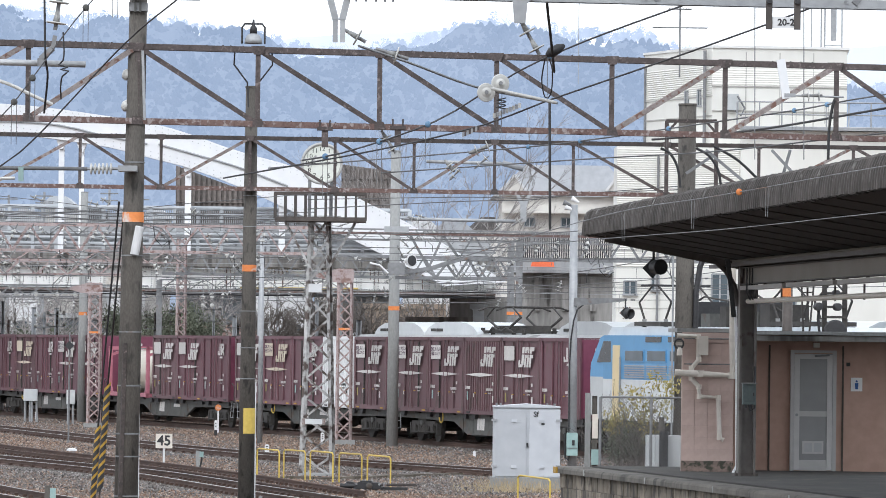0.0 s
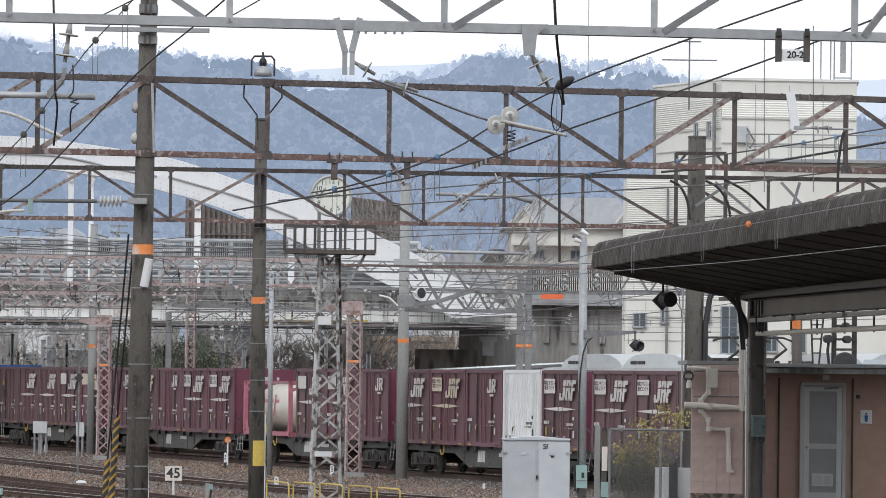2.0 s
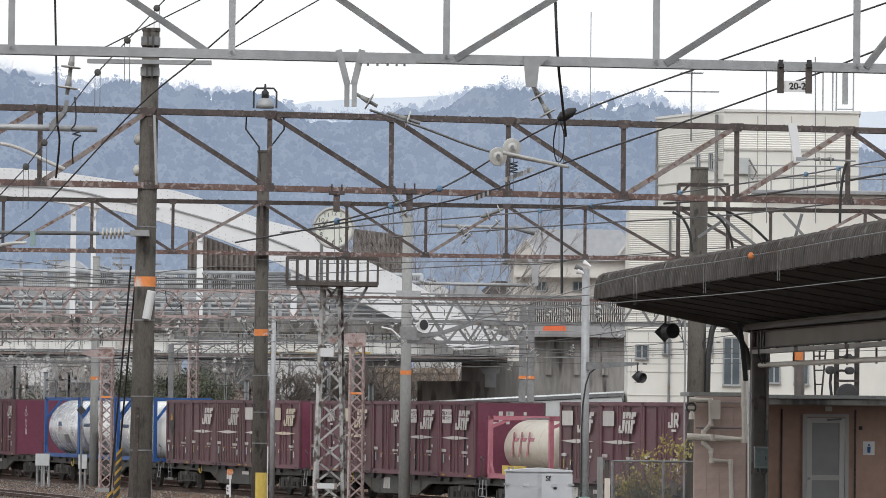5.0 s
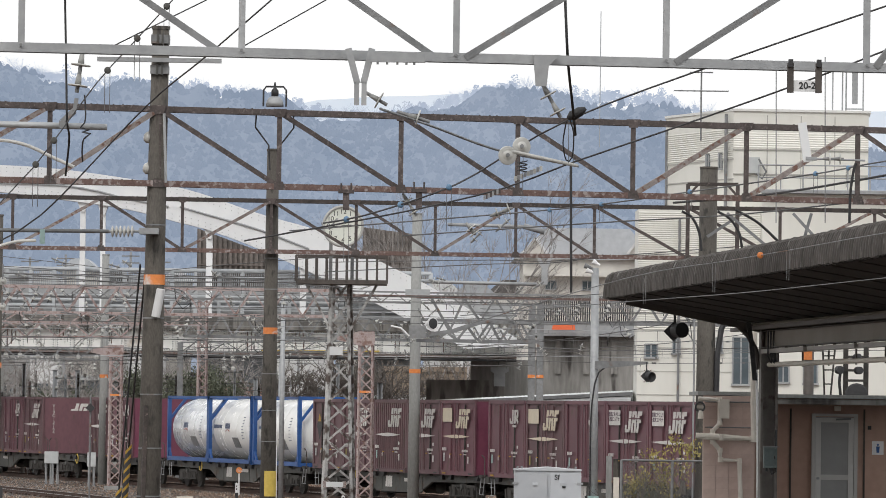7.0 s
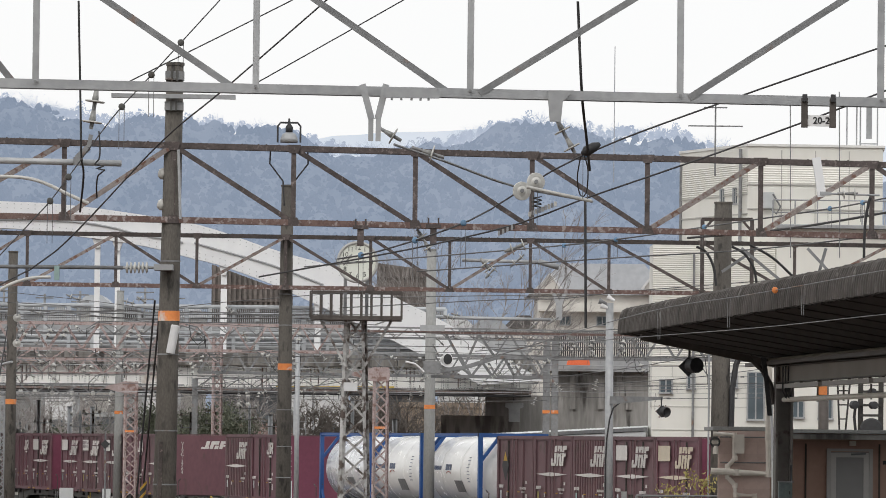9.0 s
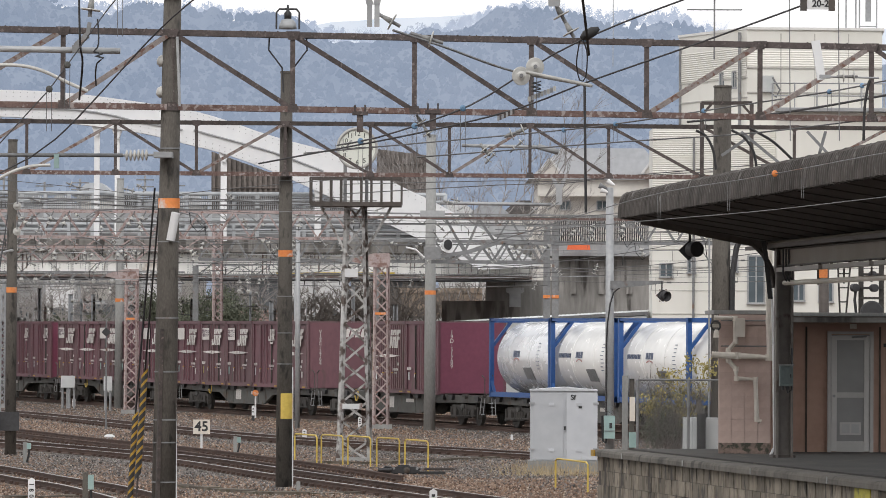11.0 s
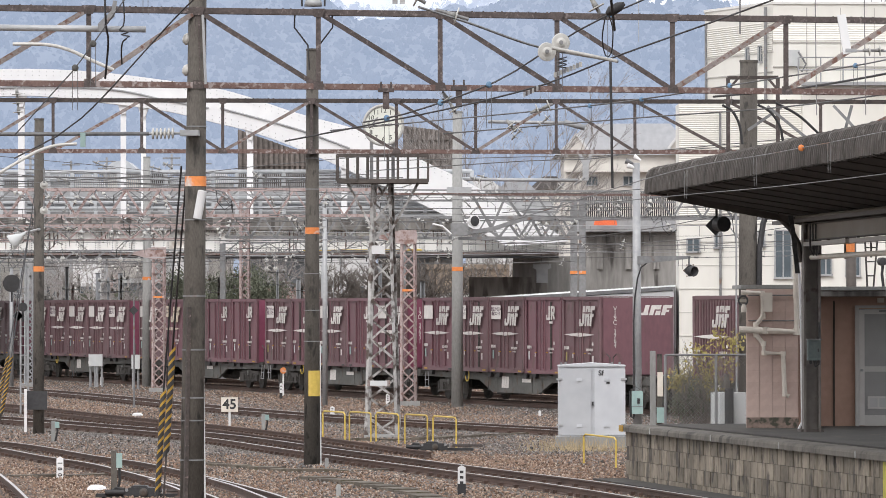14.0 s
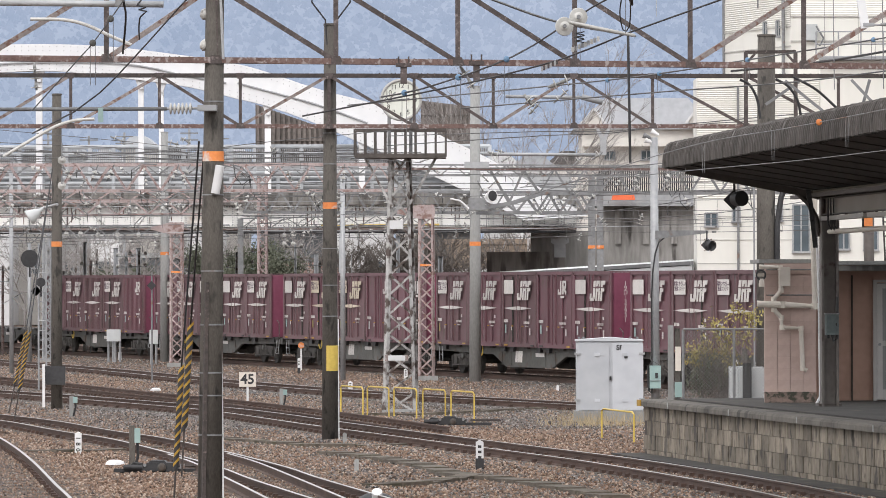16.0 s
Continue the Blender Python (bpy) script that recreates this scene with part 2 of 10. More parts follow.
EMU_ROOF = surface("emu_roof", (0.3, 0.3, 0.3), (0.4, 0.4, 0.39), 0.7, fine=6, bump=0.03)
BARK = surface("bark", (0.1, 0.085, 0.075), (0.17, 0.15, 0.135), 0.95, fine=12)
TWIG_GREY = surface("grey_twig", (0.24, 0.225, 0.215), (0.33, 0.31, 0.3), 0.95, fine=6)
TROUGH_LID = surface("mossy_trough_lid", (0.085, 0.07, 0.055), (0.15, 0.128, 0.103), 0.95, fine=9, broad=1.6, third=(0.07, 0.064, 0.04), patch=0.6, bump=0.3, world_space=True, vary=(0.7, 1.2))
# streaky grey-brown concrete for the walls in the underpass
UNDERPASS_WALL = surface("streaked_underpass_concrete", (0.15, 0.138, 0.13), (0.28, 0.26, 0.245), 0.95, fine=4, broad=0.8, third=(0.1, 0.092, 0.086), patch=0.55, stretch=(1, 1, 0.2))
LEAF = surface("leaf_green", (0.085, 0.095, 0.065), (0.13, 0.14, 0.1), 0.95, fine=6, bump=0)
LEAF_YELLOW = surface("leaf_yellow", (0.2, 0.18, 0.06), (0.36, 0.3, 0.1), 0.7, fine=6, bump=0)
DRY_GRASS = surface("dry_grass", (0.34, 0.27, 0.16), (0.48, 0.39, 0.25), 0.9, fine=6, bump=0)
# distance haze on hills and trees is painted: bluish colours that glow
HILL = surface("haze_glow_hill", (0.0232, 0.0287, 0.0385), (0.0275, 0.0327, 0.0424), 1.0, fine=0.1, broad=0.025, bump=0, emit=10.0, stretch=(1, 0.12, 1), vary=(1, 1))
HILL_TREE = surface("haze_glow_ridge_tree", (0.125, 0.143, 0.175), (0.155, 0.17, 0.2), 1.0, fine=0.5, broad=0.05, bump=0, emit=2.6)
HILL_WOOD = surface("haze_glow_woodland", (0.0232, 0.0287, 0.0385), (0.0275, 0.0327, 0.0424), 1.0, fine=0.1, broad=0.025, bump=0, emit=10.0, stretch=(1, 0.12, 1), vary=(1, 1))
def crown_tones(m, lo, hi):
    """Each crown takes a tone of its own."""
    nt = m.node_tree
    geo, rng_ = nt.nodes.new("ShaderNodeNewGeometry"), nt.nodes.new("ShaderNodeMapRange")
    rng_.inputs[3].default_value, rng_.inputs[4].default_value = lo, hi
    nt.links.new(geo.outputs["Random Per Island"], rng_.inputs[0])
    p = nt.nodes["Principled BSDF"]
    for sock in ("Base Color", "Emission Color"):
        if p.inputs[sock].is_linked:
            src = p.inputs[sock].links[0].from_socket
            mul = nt.nodes.new("ShaderNodeVectorMath")
            mul.operation = "SCALE"
            nt.links.new(src, mul.inputs[0])
            nt.links.new(rng_.outputs[0], mul.inputs["Scale"])
            nt.links.new(mul.outputs[0], p.inputs[sock])
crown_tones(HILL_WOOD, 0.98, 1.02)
# same painted haze, paler: colour and glow lighten the farthest hills
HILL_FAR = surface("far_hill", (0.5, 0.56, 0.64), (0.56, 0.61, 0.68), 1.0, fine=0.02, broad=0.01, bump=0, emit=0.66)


# ---- mesh building ----
class Mesh:
    """Collects simple solids into one mesh."""
    def __init__(self):
        self.v, self.f = [], []

    def add(self, verts, faces, m=None):
        n = len(self.v)
        self.v += [tuple(m @ Vector(p)) for p in verts] if m else [tuple(p) for p in verts]
        self.f += [tuple(i + n for i in f) for f in faces]
        return self

    def box(self, c, s, m=None):
        x, y, z = c
        a, b, d = s[0] / 2, s[1] / 2, s[2] / 2
        vs = [(x + i * a, y + j * b, z + k * d) for i in (-1, 1) for j in (-1, 1) for k in (-1, 1)]
        return self.add(vs, [(0, 1, 3, 2), (4, 6, 7, 5), (0, 4, 5, 1), (2, 3, 7, 6), (0, 2, 6, 4), (1, 5, 7, 3)], m)

    def bar(self, p, q, w, h=None, roll=0.0):
        p, q = Vector(p), Vector(q)
        d = q - p
        m = Matrix.Translation((p + q) / 2) @ d.to_track_quat("X", "Z").to_matrix().to_4x4() @ Matrix.Rotation(roll, 4, "X")
        return self.box((0, 0, 0), (d.length, w, h or w), m)

    def angle(self, p, q, w, t=0.012, roll=0.0):
        """Angle steel, two legs of width w."""
        p, q = Vector(p), Vector(q)
        d = q - p
        m = Matrix.Translation((p + q) / 2) @ d.to_track_quat("X", "Z").to_matrix().to_4x4() @ Matrix.Rotation(roll, 4, "X")
        out = [(-t / 2, -w / 2), (t / 2, -w / 2), (t / 2, w / 2 - t), (w, w / 2 - t), (w, w / 2), (-t / 2, w / 2)]
        vs = [(s * d.length / 2, y, z) for s in (-1, 1) for y, z in out]
        return self.add(vs, [(0, 1, 2, 5), (2, 3, 4, 5), (6, 11, 8, 7), (8, 11, 10, 9)] + [(i, i + 6, (i + 1) % 6 + 6, (i + 1) % 6) for i in range(6)], m)

    def tube(self, p, q, r, r2=None, n=10, caps=True):
        p, q = Vector(p), Vector(q)
        d = q - p
        m = Matrix.Translation(p) @ d.to_track_quat("Z", "Y").to_matrix().to_4x4()
        return self.lathe([(r, 0), (r if r2 is None else r2, d.length)], n, m, caps)

    def lathe(self, prof, n=12, m=None, caps=True):
        vs, fs = [], []
        for r, z in prof:
            vs += [(r * math.cos(2 * math.pi * i / n), r * math.sin(2 * math.pi * i / n), z) for i in range(n)]
        for k in range(len(prof) - 1):
            fs += [(k * n + i, k * n + (i + 1) % n, (k + 1) * n + (i + 1) % n, (k + 1) * n + i) for i in range(n)]
        if caps:
            fs += [tuple(range(n))[::-1], tuple(range((len(prof) - 1) * n, len(prof) * n))]
        return self.add(vs, fs, m)

    def path(self, pts, r, n=6):
        """A round bar bent along points."""
        ps = [Vector(p) for p in pts]
        base, side = len(self.v), None
        for i, p in enumerate(ps):
            d = (ps[min(i + 1, len(ps) - 1)] - ps[max(i - 1, 0)]).normalized()
            side = d.orthogonal().normalized() if side is None else (side - d * side.dot(d)).normalized()
            up_ = d.cross(side)
            self.v += [tuple(p + side * (r * math.cos(2 * math.pi * k / n)) + up_ * (r * math.sin(2 * math.pi * k / n))) for k in range(n)]
        for i in range(len(ps) - 1):
            o = base + i * n
            self.f += [(o + k, o + (k + 1) % n, o + n + (k + 1) % n, o + n + k) for k in range(n)]
        self.f += [tuple(base + k for k in range(n))[::-1], tuple(base + (len(ps) - 1) * n + k for k in range(n))]
        return self

    def prism(self, poly, depth, m=None):
        """A flat outline in x and z, given thickness along y."""
        n = len(poly)
        vs = [(x, -depth / 2, z) for x, z in poly] + [(x, depth / 2, z) for x, z in poly]
        fs = [tuple(range(n)), tuple(range(n, 2 * n))[::-1]] + [(i, i + n, (i + 1) % n + n, (i + 1) % n) for i in range(n)]
        return self.add(vs, fs, m)

    def data(self, name, mat, smooth=False):
        me = bpy.data.meshes.new(name)
        me.from_pydata(self.v, [], self.f)
        me.materials.append(mat)
        bm = bmesh.new()
        bm.from_mesh(me)
        bmesh.ops.recalc_face_normals(bm, faces=bm.faces)
        bm.to_mesh(me)
        bm.free()
        if smooth:
            for poly in me.polygons:
                poly.use_smooth = len(poly.vertices) == 4
        return me

    def make(self, name, mat, parent=None, label="", smooth=False):
        ob = new(name, self.data(name, mat, smooth))
        if parent:
            ob.parent = parent
        return tagged(ob, label)


def thing(name, label, category, m=None, group="", kind=""):
    ob = new(name)
    ob.empty_display_size = 0.2
    if m is not None:
        ob.matrix_basis = m
    return tagged(ob, label, category, group, kind)


def setting(ob, label, category):
    return tagged(ob, label, category, "", "structure")


def lerp(a, b, k):
    return tuple(x + (y - x) * k for x, y in zip(a, b))


# ---- ground and tracks ----
def smooth_line(pts, step=0.6):
    """A smooth line through control points in plan."""
    out = []
    ps = [Vector(p) for p in pts]
    ps = [2 * ps[0] - ps[1]] + ps + [2 * ps[-1] - ps[-2]]
    for i in range(1, len(ps) - 2):
        a, b, c, d = ps[i - 1:i + 3]
        n = max(2, int((c - b).length / step))
        for k in range(n):
            t = k / n
            out.append(0.5 * (2 * b + (c - a) * t + (2 * a - 5 * b + 4 * c - d) * t * t + (3 * b - a - 3 * c + d) * t ** 3))
    out.append(ps[-2])
    return out


def offset_line(line, off):
    res = []
    for i, p in enumerate(line):
        d = (line[min(i + 1, len(line) - 1)] - line[max(i - 1, 0)]).normalized()
        res.append(p + Vector((d.y, -d.x)) * off)
    return res


def sweep(line, profile, z=0.0):
    """A profile (across, up) carried along a line in plan."""
    me = Mesh()
    n = len(profile)
    sides = [offset_line(line, o) for o, _ in profile]
    for i in range(len(line)):
        me.v += [(sides[k][i].x, sides[k][i].y, z + profile[k][1]) for k in range(n)]
    for i in range(len(line) - 1):
        me.f += [(i * n + k, i * n + (k + 1) % n, (i + 1) * n + (k + 1) % n, (i + 1) * n + k) for k in range(n)]
    me.f += [tuple(range(n)), tuple(range((len(line) - 1) * n, len(line) * n))[::-1]]
    return me


gm = Mesh()
rng = random.Random(4)
xs = [-2500, -600, -120, -60] + [-40 + 1.0 * i for i in range(66)] + [40, 60, 120, 600, 2500]
ys = [-300, -60, 0, 30, 50] + [60 + 1.5 * i for i in range(110)] + [260, 320, 600, 1500, 4000]
for y in ys:
    for x in xs:
        near = -40 <= x <= 25 and 60 <= y <= 225
        gm.v.append((x, y, -0.185 + (0.025 * noise.noise((x * 0.5, y * 0.25, 0)) + 0.008 * rng.random() if near else 0)))
w = len(xs)
gm.f = [(j * w + i, j * w + i + 1, (j + 1) * w + i + 1, (j + 1) * w + i) for j in range(len(ys) - 1) for i in range(w - 1)]
setting(gm.make("ground", BALLAST), "brown and grey crushed stone ballast of the yard", "ground")

GAUGE = 1.067
RAIL = [(-0.065, -0.15), (0.065, -0.15), (0.065, -0.135), (0.012, -0.12), (0.012, -0.04), (0.033, -0.03), (0.033, -0.004),
        (-0.033, -0.004), (-0.033, -0.03), (-0.012, -0.04), (-0.012, -0.12), (-0.065, -0.135)]


TRACK_LINES = []


def track(name, pts, label, shine=True, sleepers=True, z=0.0):
    line = smooth_line(pts)
    TRACK_LINES.append(line)
    root = setting(new(name), label, "railway track")
    bed = sweep(line, [(-1.9, -0.25), (-1.3, -0.152), (1.3, -0.152), (1.9, -0.25)], z)
    bed.make("ballast_bed", BALLAST_GREY if "middle" in name or "platform" in name or "freight" in name else BALLAST, root)
    for s in (-1, 1):
        side = offset_line(line, s * (GAUGE / 2 + 0.033))
        sweep(side, RAIL, z).make("rail", RAIL_SIDE, root)
        sweep(side, [(-0.027, -0.0045), (0.027, -0.0045), (0.027, 0.0), (-0.027, 0.0)], z).make(
            "railhead", RAIL_TOP if shine else RAIL_SIDE, root)
    if sleepers:
        me = Mesh().box((0, 0, 0), (2.1, 0.22, 0.14)).data("sleeper", SLEEPER)
        fast = Mesh()
        run, last = 0.0, line[0]
        count = 0
        for a, b in zip(line, line[1:]):
            run += (b - a).length
            if run >= 0.6:
                run = 0.0
                d = (b - a).normalized()
                count += 1
                if count > 140:
                    break
                ob = new("sleeper", me)
                ob.parent = root
                ob.location = (b.x, b.y, z - 0.218)
                ob.rotation_euler = (0, 0, math.atan2(d.y, d.x) + math.pi / 2)
                for s in (-1, 1):
                    c = Vector((b.x, b.y)) + Vector((d.y, -d.x)) * s * (GAUGE / 2 + 0.033)
                    m = Matrix.Translation((c.x, c.y, z - 0.118)) @ Matrix.Rotation(math.atan2(d.y, d.x), 4, "Z")
                    fast.box((0, 0.085, 0), (0.15, 0.08, 0.065), m).box((0, -0.085, 0), (0.15, 0.08, 0.065), m)
        if fast.v:
            fast.make("rail_fastenings", RAIL_SIDE, root)
    return line


# the freight line runs straight, away to the left; U is metres along it, to the right
T0 = Vector((0.0, 175.3))
TD = Vector((0.3052, -0.9523))
TN = Vector((0.9523, 0.3052))


def on_line(u, out=0.0):
    return T0 + TD * u + TN * (1.22 + out)


track("track_freight", [on_line(-160), on_line(-60), on_line(0), on_line(40), on_line(90)], "dull rails under the freight train", False, False)
track("track_far", [on_line(-160, 4.2), on_line(0, 4.2), on_line(90, 4.2)], "rails behind the freight train", False, False)
track("track_platform", [(6.603, 64.298), (5.92, 69.71), (4.64, 79.673), (2.659, 90.611), (0.269, 100.636), (-2.852, 113.595), (-6.037, 127.539), (-9.627, 138.399), (-12.65, 146.71), (-17.106, 157.734)],
      "shiny curving rails of the track beside the platform")
track("track_middle", [(7.061, 121.274), (3.009, 132.763), (-3.242, 148.845), (-7.799, 164.747), (-12.918, 185.693), (-17.452, 202.382), (-24.873, 229.324)],
      "shiny rails of the middle track on grey ballast")
track("track_second", [(-0.945, 111.922), (-3.537, 124.366), (-6.467, 136.614), (-10.484, 150.711), (-14.248, 165.227), (-19.948, 183.924)],
      "rails running into the platform track at a turnout", False)
track("track_near", [(-0.1, 64.5), (-1.01, 70.9), (-2.02, 77.05), (-2.99, 83.1), (-3.74, 88.25), (-5.23, 96.6), (-6.77, 104.4), (-8.18, 109.65), (-10.02, 117.37), (-11.89, 123.55), (-15.3, 134.5)],
      "shiny rails of the near track with a turnout")
track("track_branch", [(-1.121, 64.802), (-2.069, 72.806), (-3.129, 81.425), (-4.275, 90.335), (-5.028, 95.086)],
      "branch rails leaving the near track at its turnout", True, False, -0.006)
track("track_corner", [(-5.0, 63.0), (-6.43, 75.29), (-7.05, 80.35), (-8.56, 92.83), (-10.17, 104.7), (-12.0, 116.0)],
      "curved rails on dense brown sleepers")

# ---- platform ----
PA = Vector((3.4, 98.75))
PD = Vector((0.1753, -0.9845))
PN = Vector((0.9845, 0.1753))
PLAT = Matrix(((PD.x, PN.x, 0, PA.x), (PD.y, PN.y, 0, PA.y), (0, 0, 1, 0), (0, 0, 0, 1)))
TOP = 0.9
plat = setting(new("platform"), "old station platform of weathered blocks with asphalt top", "platform")
plat.matrix_basis = PLAT
Mesh().box((35, 8.036, 0.28), (70, 15.936, 1.16)).make("core", MORTAR, plat)
Mesh().box((35, 8.4, TOP - 0.02), (70.1, 15.4, 0.06)).make("surfacing", ASPHALT, plat)
cop = Mesh().prism([(-0.24, -0.065), (0.28, -0.065), (0.28, 0.065), (-0.17, 0.065), (-0.21, 0.05), (-0.235, 0.015)], 0.596, None)
cop = Mesh().add([(y, x, z) for x, y, z in cop.v], cop.f).data("coping_stone", COPING)
blk = [Mesh().box((0, 0, 0), (l_, 0.3, h_)).data("block", BLOCK) for l_, h_ in ((0.5, 0.27), (0.51, 0.267), (0.495, 0.271))]
for i in range(52):
    ob = new("coping_stone", cop)
    ob.parent, ob.location = plat, (i * 0.6 + 0.25, 0.19 + 0.002 * (i % 3), TOP - 0.06)
for i in range(6):
    Mesh().box((2.6 + i * 5.1, -0.052, TOP - 0.065), (0.05, 0.012, 0.11)).make("joint_stain", CONCRETE_PALE, plat, "pale lime stain at a joint")
for row in range(4):
    for i in range(54):
        ob = new("block", blk[rng.randrange(3)])
        ob.parent = plat
        ob.location = (i * 0.56 + 0.25 + (0.28 if row % 2 else 0), 0.2 + rng.uniform(-0.007, 0.007), TOP - 0.125 - 0.139 - row * 0.278)
end_blk = Mesh().box((0, 0, 0), (0.3, 0.885, 0.285)).data("block", BLOCK)
for row in range(4):
    for i in range(12):
        ob = new("block", end_blk)
        ob.parent, ob.location = plat, (0.1, 0.5 + i * 0.9 + (0.45 if row % 2 else 0), TOP - 0.27 - row * 0.295)
Mesh().box((0.1, -0.07, TOP - 0.065), (0.28, 0.03, 0.12)).make("end_cap", STRIPE_YELLOW, plat, "yellow painted coping end")
Mesh().box((30.5, -0.3, -0.165), (61, 0.6, 0.06)).make("foot_strip", ASPHALT, plat, "dark oily strip at the platform foot")
# yellow mark and bracket on the platform face
Mesh().box((19.78, 0.035, 0.36), (0.92, 0.02, 0.8)).make("yellow_mark", surface("mossy_yellow", (0.36, 0.32, 0.05), (0.56, 0.5, 0.1), 0.8, fine=9, third=(0.2, 0.19, 0.07), patch=0.6), plat, "faded yellow paint patch on the blocks")

# ---- platform canopy ----
CA, CB = Vector((3.645, 94.0)), Vector((5.98, 68.6))
CD = (CB - CA).normalized()
CN = Vector((-CD.y, CD.x))
CAN = Matrix(((CD.x, CN.x, 0, CA.x), (CD.y, CN.y, 0, CA.y), (0, 0, 1, 0), (0, 0, 0, 1)))
canopy = thing("platform_canopy", "old platform canopy of mossy corrugated slate on brown steel posts", "canopy", CAN)
def canopy_section(b):
    """Height of the roof's upper face across the canopy: a butterfly with drooping edge."""
    return 5.78 - 0.45 * b / 2.85 if b > 0.25 else 5.28 + 0.48 * math.sqrt(1 - ((0.25 - b) / 0.25) ** 4)
roof = Mesh()
bs = [0.0, 0.003, 0.012, 0.035, 0.08, 0.15, 0.25, 0.6, 1.6, 2.85]
na = 1035
for i in range(na + 1):
    a = i * 0.06
    rib = (-0.085 if i % 3 == 0 else 0.025) * (0.85 + 0.3 * noise.noise((i * 0.9, 7.7, 1.0)))
    jag = 0.012 * noise.noise((i * 0.31, 3.1, 0)) + 0.01 * noise.noise((i * 1.7, 0, 4.2))
    roof.v += [(a, b - (rib if b < 0.1 else 0), canopy_section(b) + rib * (0.5 if b > 0.1 else 0.3) + (jag if b < 0.3 else 0)) for b in bs]
k = len(bs)
roof.f = [(i * k + j, i * k + j + 1, (i + 1) * k + j + 1, (i + 1) * k + j) for i in range(na) for j in range(k - 1)]
roof.make("roof_sheet", SLATE, canopy, "mossy corrugated slate with rounded drooping edge")
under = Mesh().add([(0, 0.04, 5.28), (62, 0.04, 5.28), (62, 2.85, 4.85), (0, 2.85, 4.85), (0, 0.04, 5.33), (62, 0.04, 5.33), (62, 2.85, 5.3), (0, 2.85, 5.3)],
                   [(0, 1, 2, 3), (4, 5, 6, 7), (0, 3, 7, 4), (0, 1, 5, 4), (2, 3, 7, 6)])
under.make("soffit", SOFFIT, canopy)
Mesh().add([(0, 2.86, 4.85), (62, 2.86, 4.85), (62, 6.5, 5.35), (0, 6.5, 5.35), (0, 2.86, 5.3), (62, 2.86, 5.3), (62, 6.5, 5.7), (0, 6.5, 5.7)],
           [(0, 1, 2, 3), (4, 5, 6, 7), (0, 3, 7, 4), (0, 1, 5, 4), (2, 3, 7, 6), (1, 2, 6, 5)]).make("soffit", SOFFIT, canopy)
for i in range(13):
    a = 1.0 + i * 2.05
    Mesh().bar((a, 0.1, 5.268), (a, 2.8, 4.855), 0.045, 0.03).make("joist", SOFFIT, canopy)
POST_PLATE = surface("post_plate", (0.12, 0.108, 0.1), (0.18, 0.166, 0.152), 0.6, fine=8, third=(0.07, 0.05, 0.042), patch=0.64)
for a in (1.6, 30.0, 45.0, 60.0):
    Mesh().box((a, 2.82, (TOP + 4.8) / 2), (0.2, 0.22, 4.8 - TOP)).make("post", POST_PLATE, canopy)
    for s_ in (-1, 1):
        Mesh().box((a + 0.1, 2.82 + s_ * 0.135, (TOP + 4.8) / 2), (0.26, 0.045, 4.8 - TOP)).make("post_flange", POST_PLATE, canopy)
    Mesh().box((a, 2.82, TOP + 0.03), (0.4, 0.42, 0.06)).make("base_plate", BROWN_STEEL, canopy)
    Mesh().path([(a, 2.66, 4.0), (a, 2.6, 4.35), (a, 2.45, 4.62), (a, 2.2, 4.86)], 0.05, 8).make("bracket", BROWN_STEEL, canopy)
    Mesh().bar((a, 2.75, 4.72), (a, 0.2, 5.2), 0.09, 0.12).make("cantilever", BROWN_STEEL, canopy)
Mesh().box((31.9, 2.97, 4.79), (60.4, 0.06, 0.3)).make("back_plate", BROWN_STEEL, canopy)
LAMP_WHITE = surface("lamp_housing", (0.26, 0.245, 0.225), (0.34, 0.32, 0.295), 0.5, fine=6)
Mesh().box((30.5, 2.5, 4.745), (62, 0.1, 0.07)).make("edge_rail", BROWN_STEEL, canopy)
Mesh().tube((0, 2.56, 4.81), (61.5, 2.56, 4.81), 0.03, n=8).make("upper_conduit", BEIGE, canopy)
Mesh().box((31.9, 2.82, 4.545), (60.4, 0.16, 0.3)).make("longitudinal_beam", BEIGE, canopy, "beige painted box beam")
for z in (4.4, 4.69):
    Mesh().box((31.9, 2.8, z), (60.4, 0.24, 0.018)).make("beam_flange", BROWN_STEEL, canopy)
for k in range(5):
    Mesh().box((4.2 + k * 4.9, 2.74, 4.325), (4.5, 0.2, 0.075)).make("lamp_housing", LAMP_WHITE, canopy, "dusty white strip-lamp housing")
    for q in (0.4, 2.2, 4.1):
        Mesh().box((2.0 + k * 4.9 + q, 2.72, 4.365), (0.04, 0.05, 0.08)).make("lamp_hanger", BROWN_STEEL, canopy)
Mesh().tube((2.0, 2.78, 4.085), (61.5, 2.78, 4.085), 0.045, n=12).make("conduit", CREAM_PIPE, canopy, "cream pipe under the beam", smooth=True)
for k in range(8):
    Mesh().box((3.0 + k * 2.6, 2.78, 4.15), (0.03, 0.03, 0.26)).make("pipe_hanger", BROWN_STEEL, canopy)

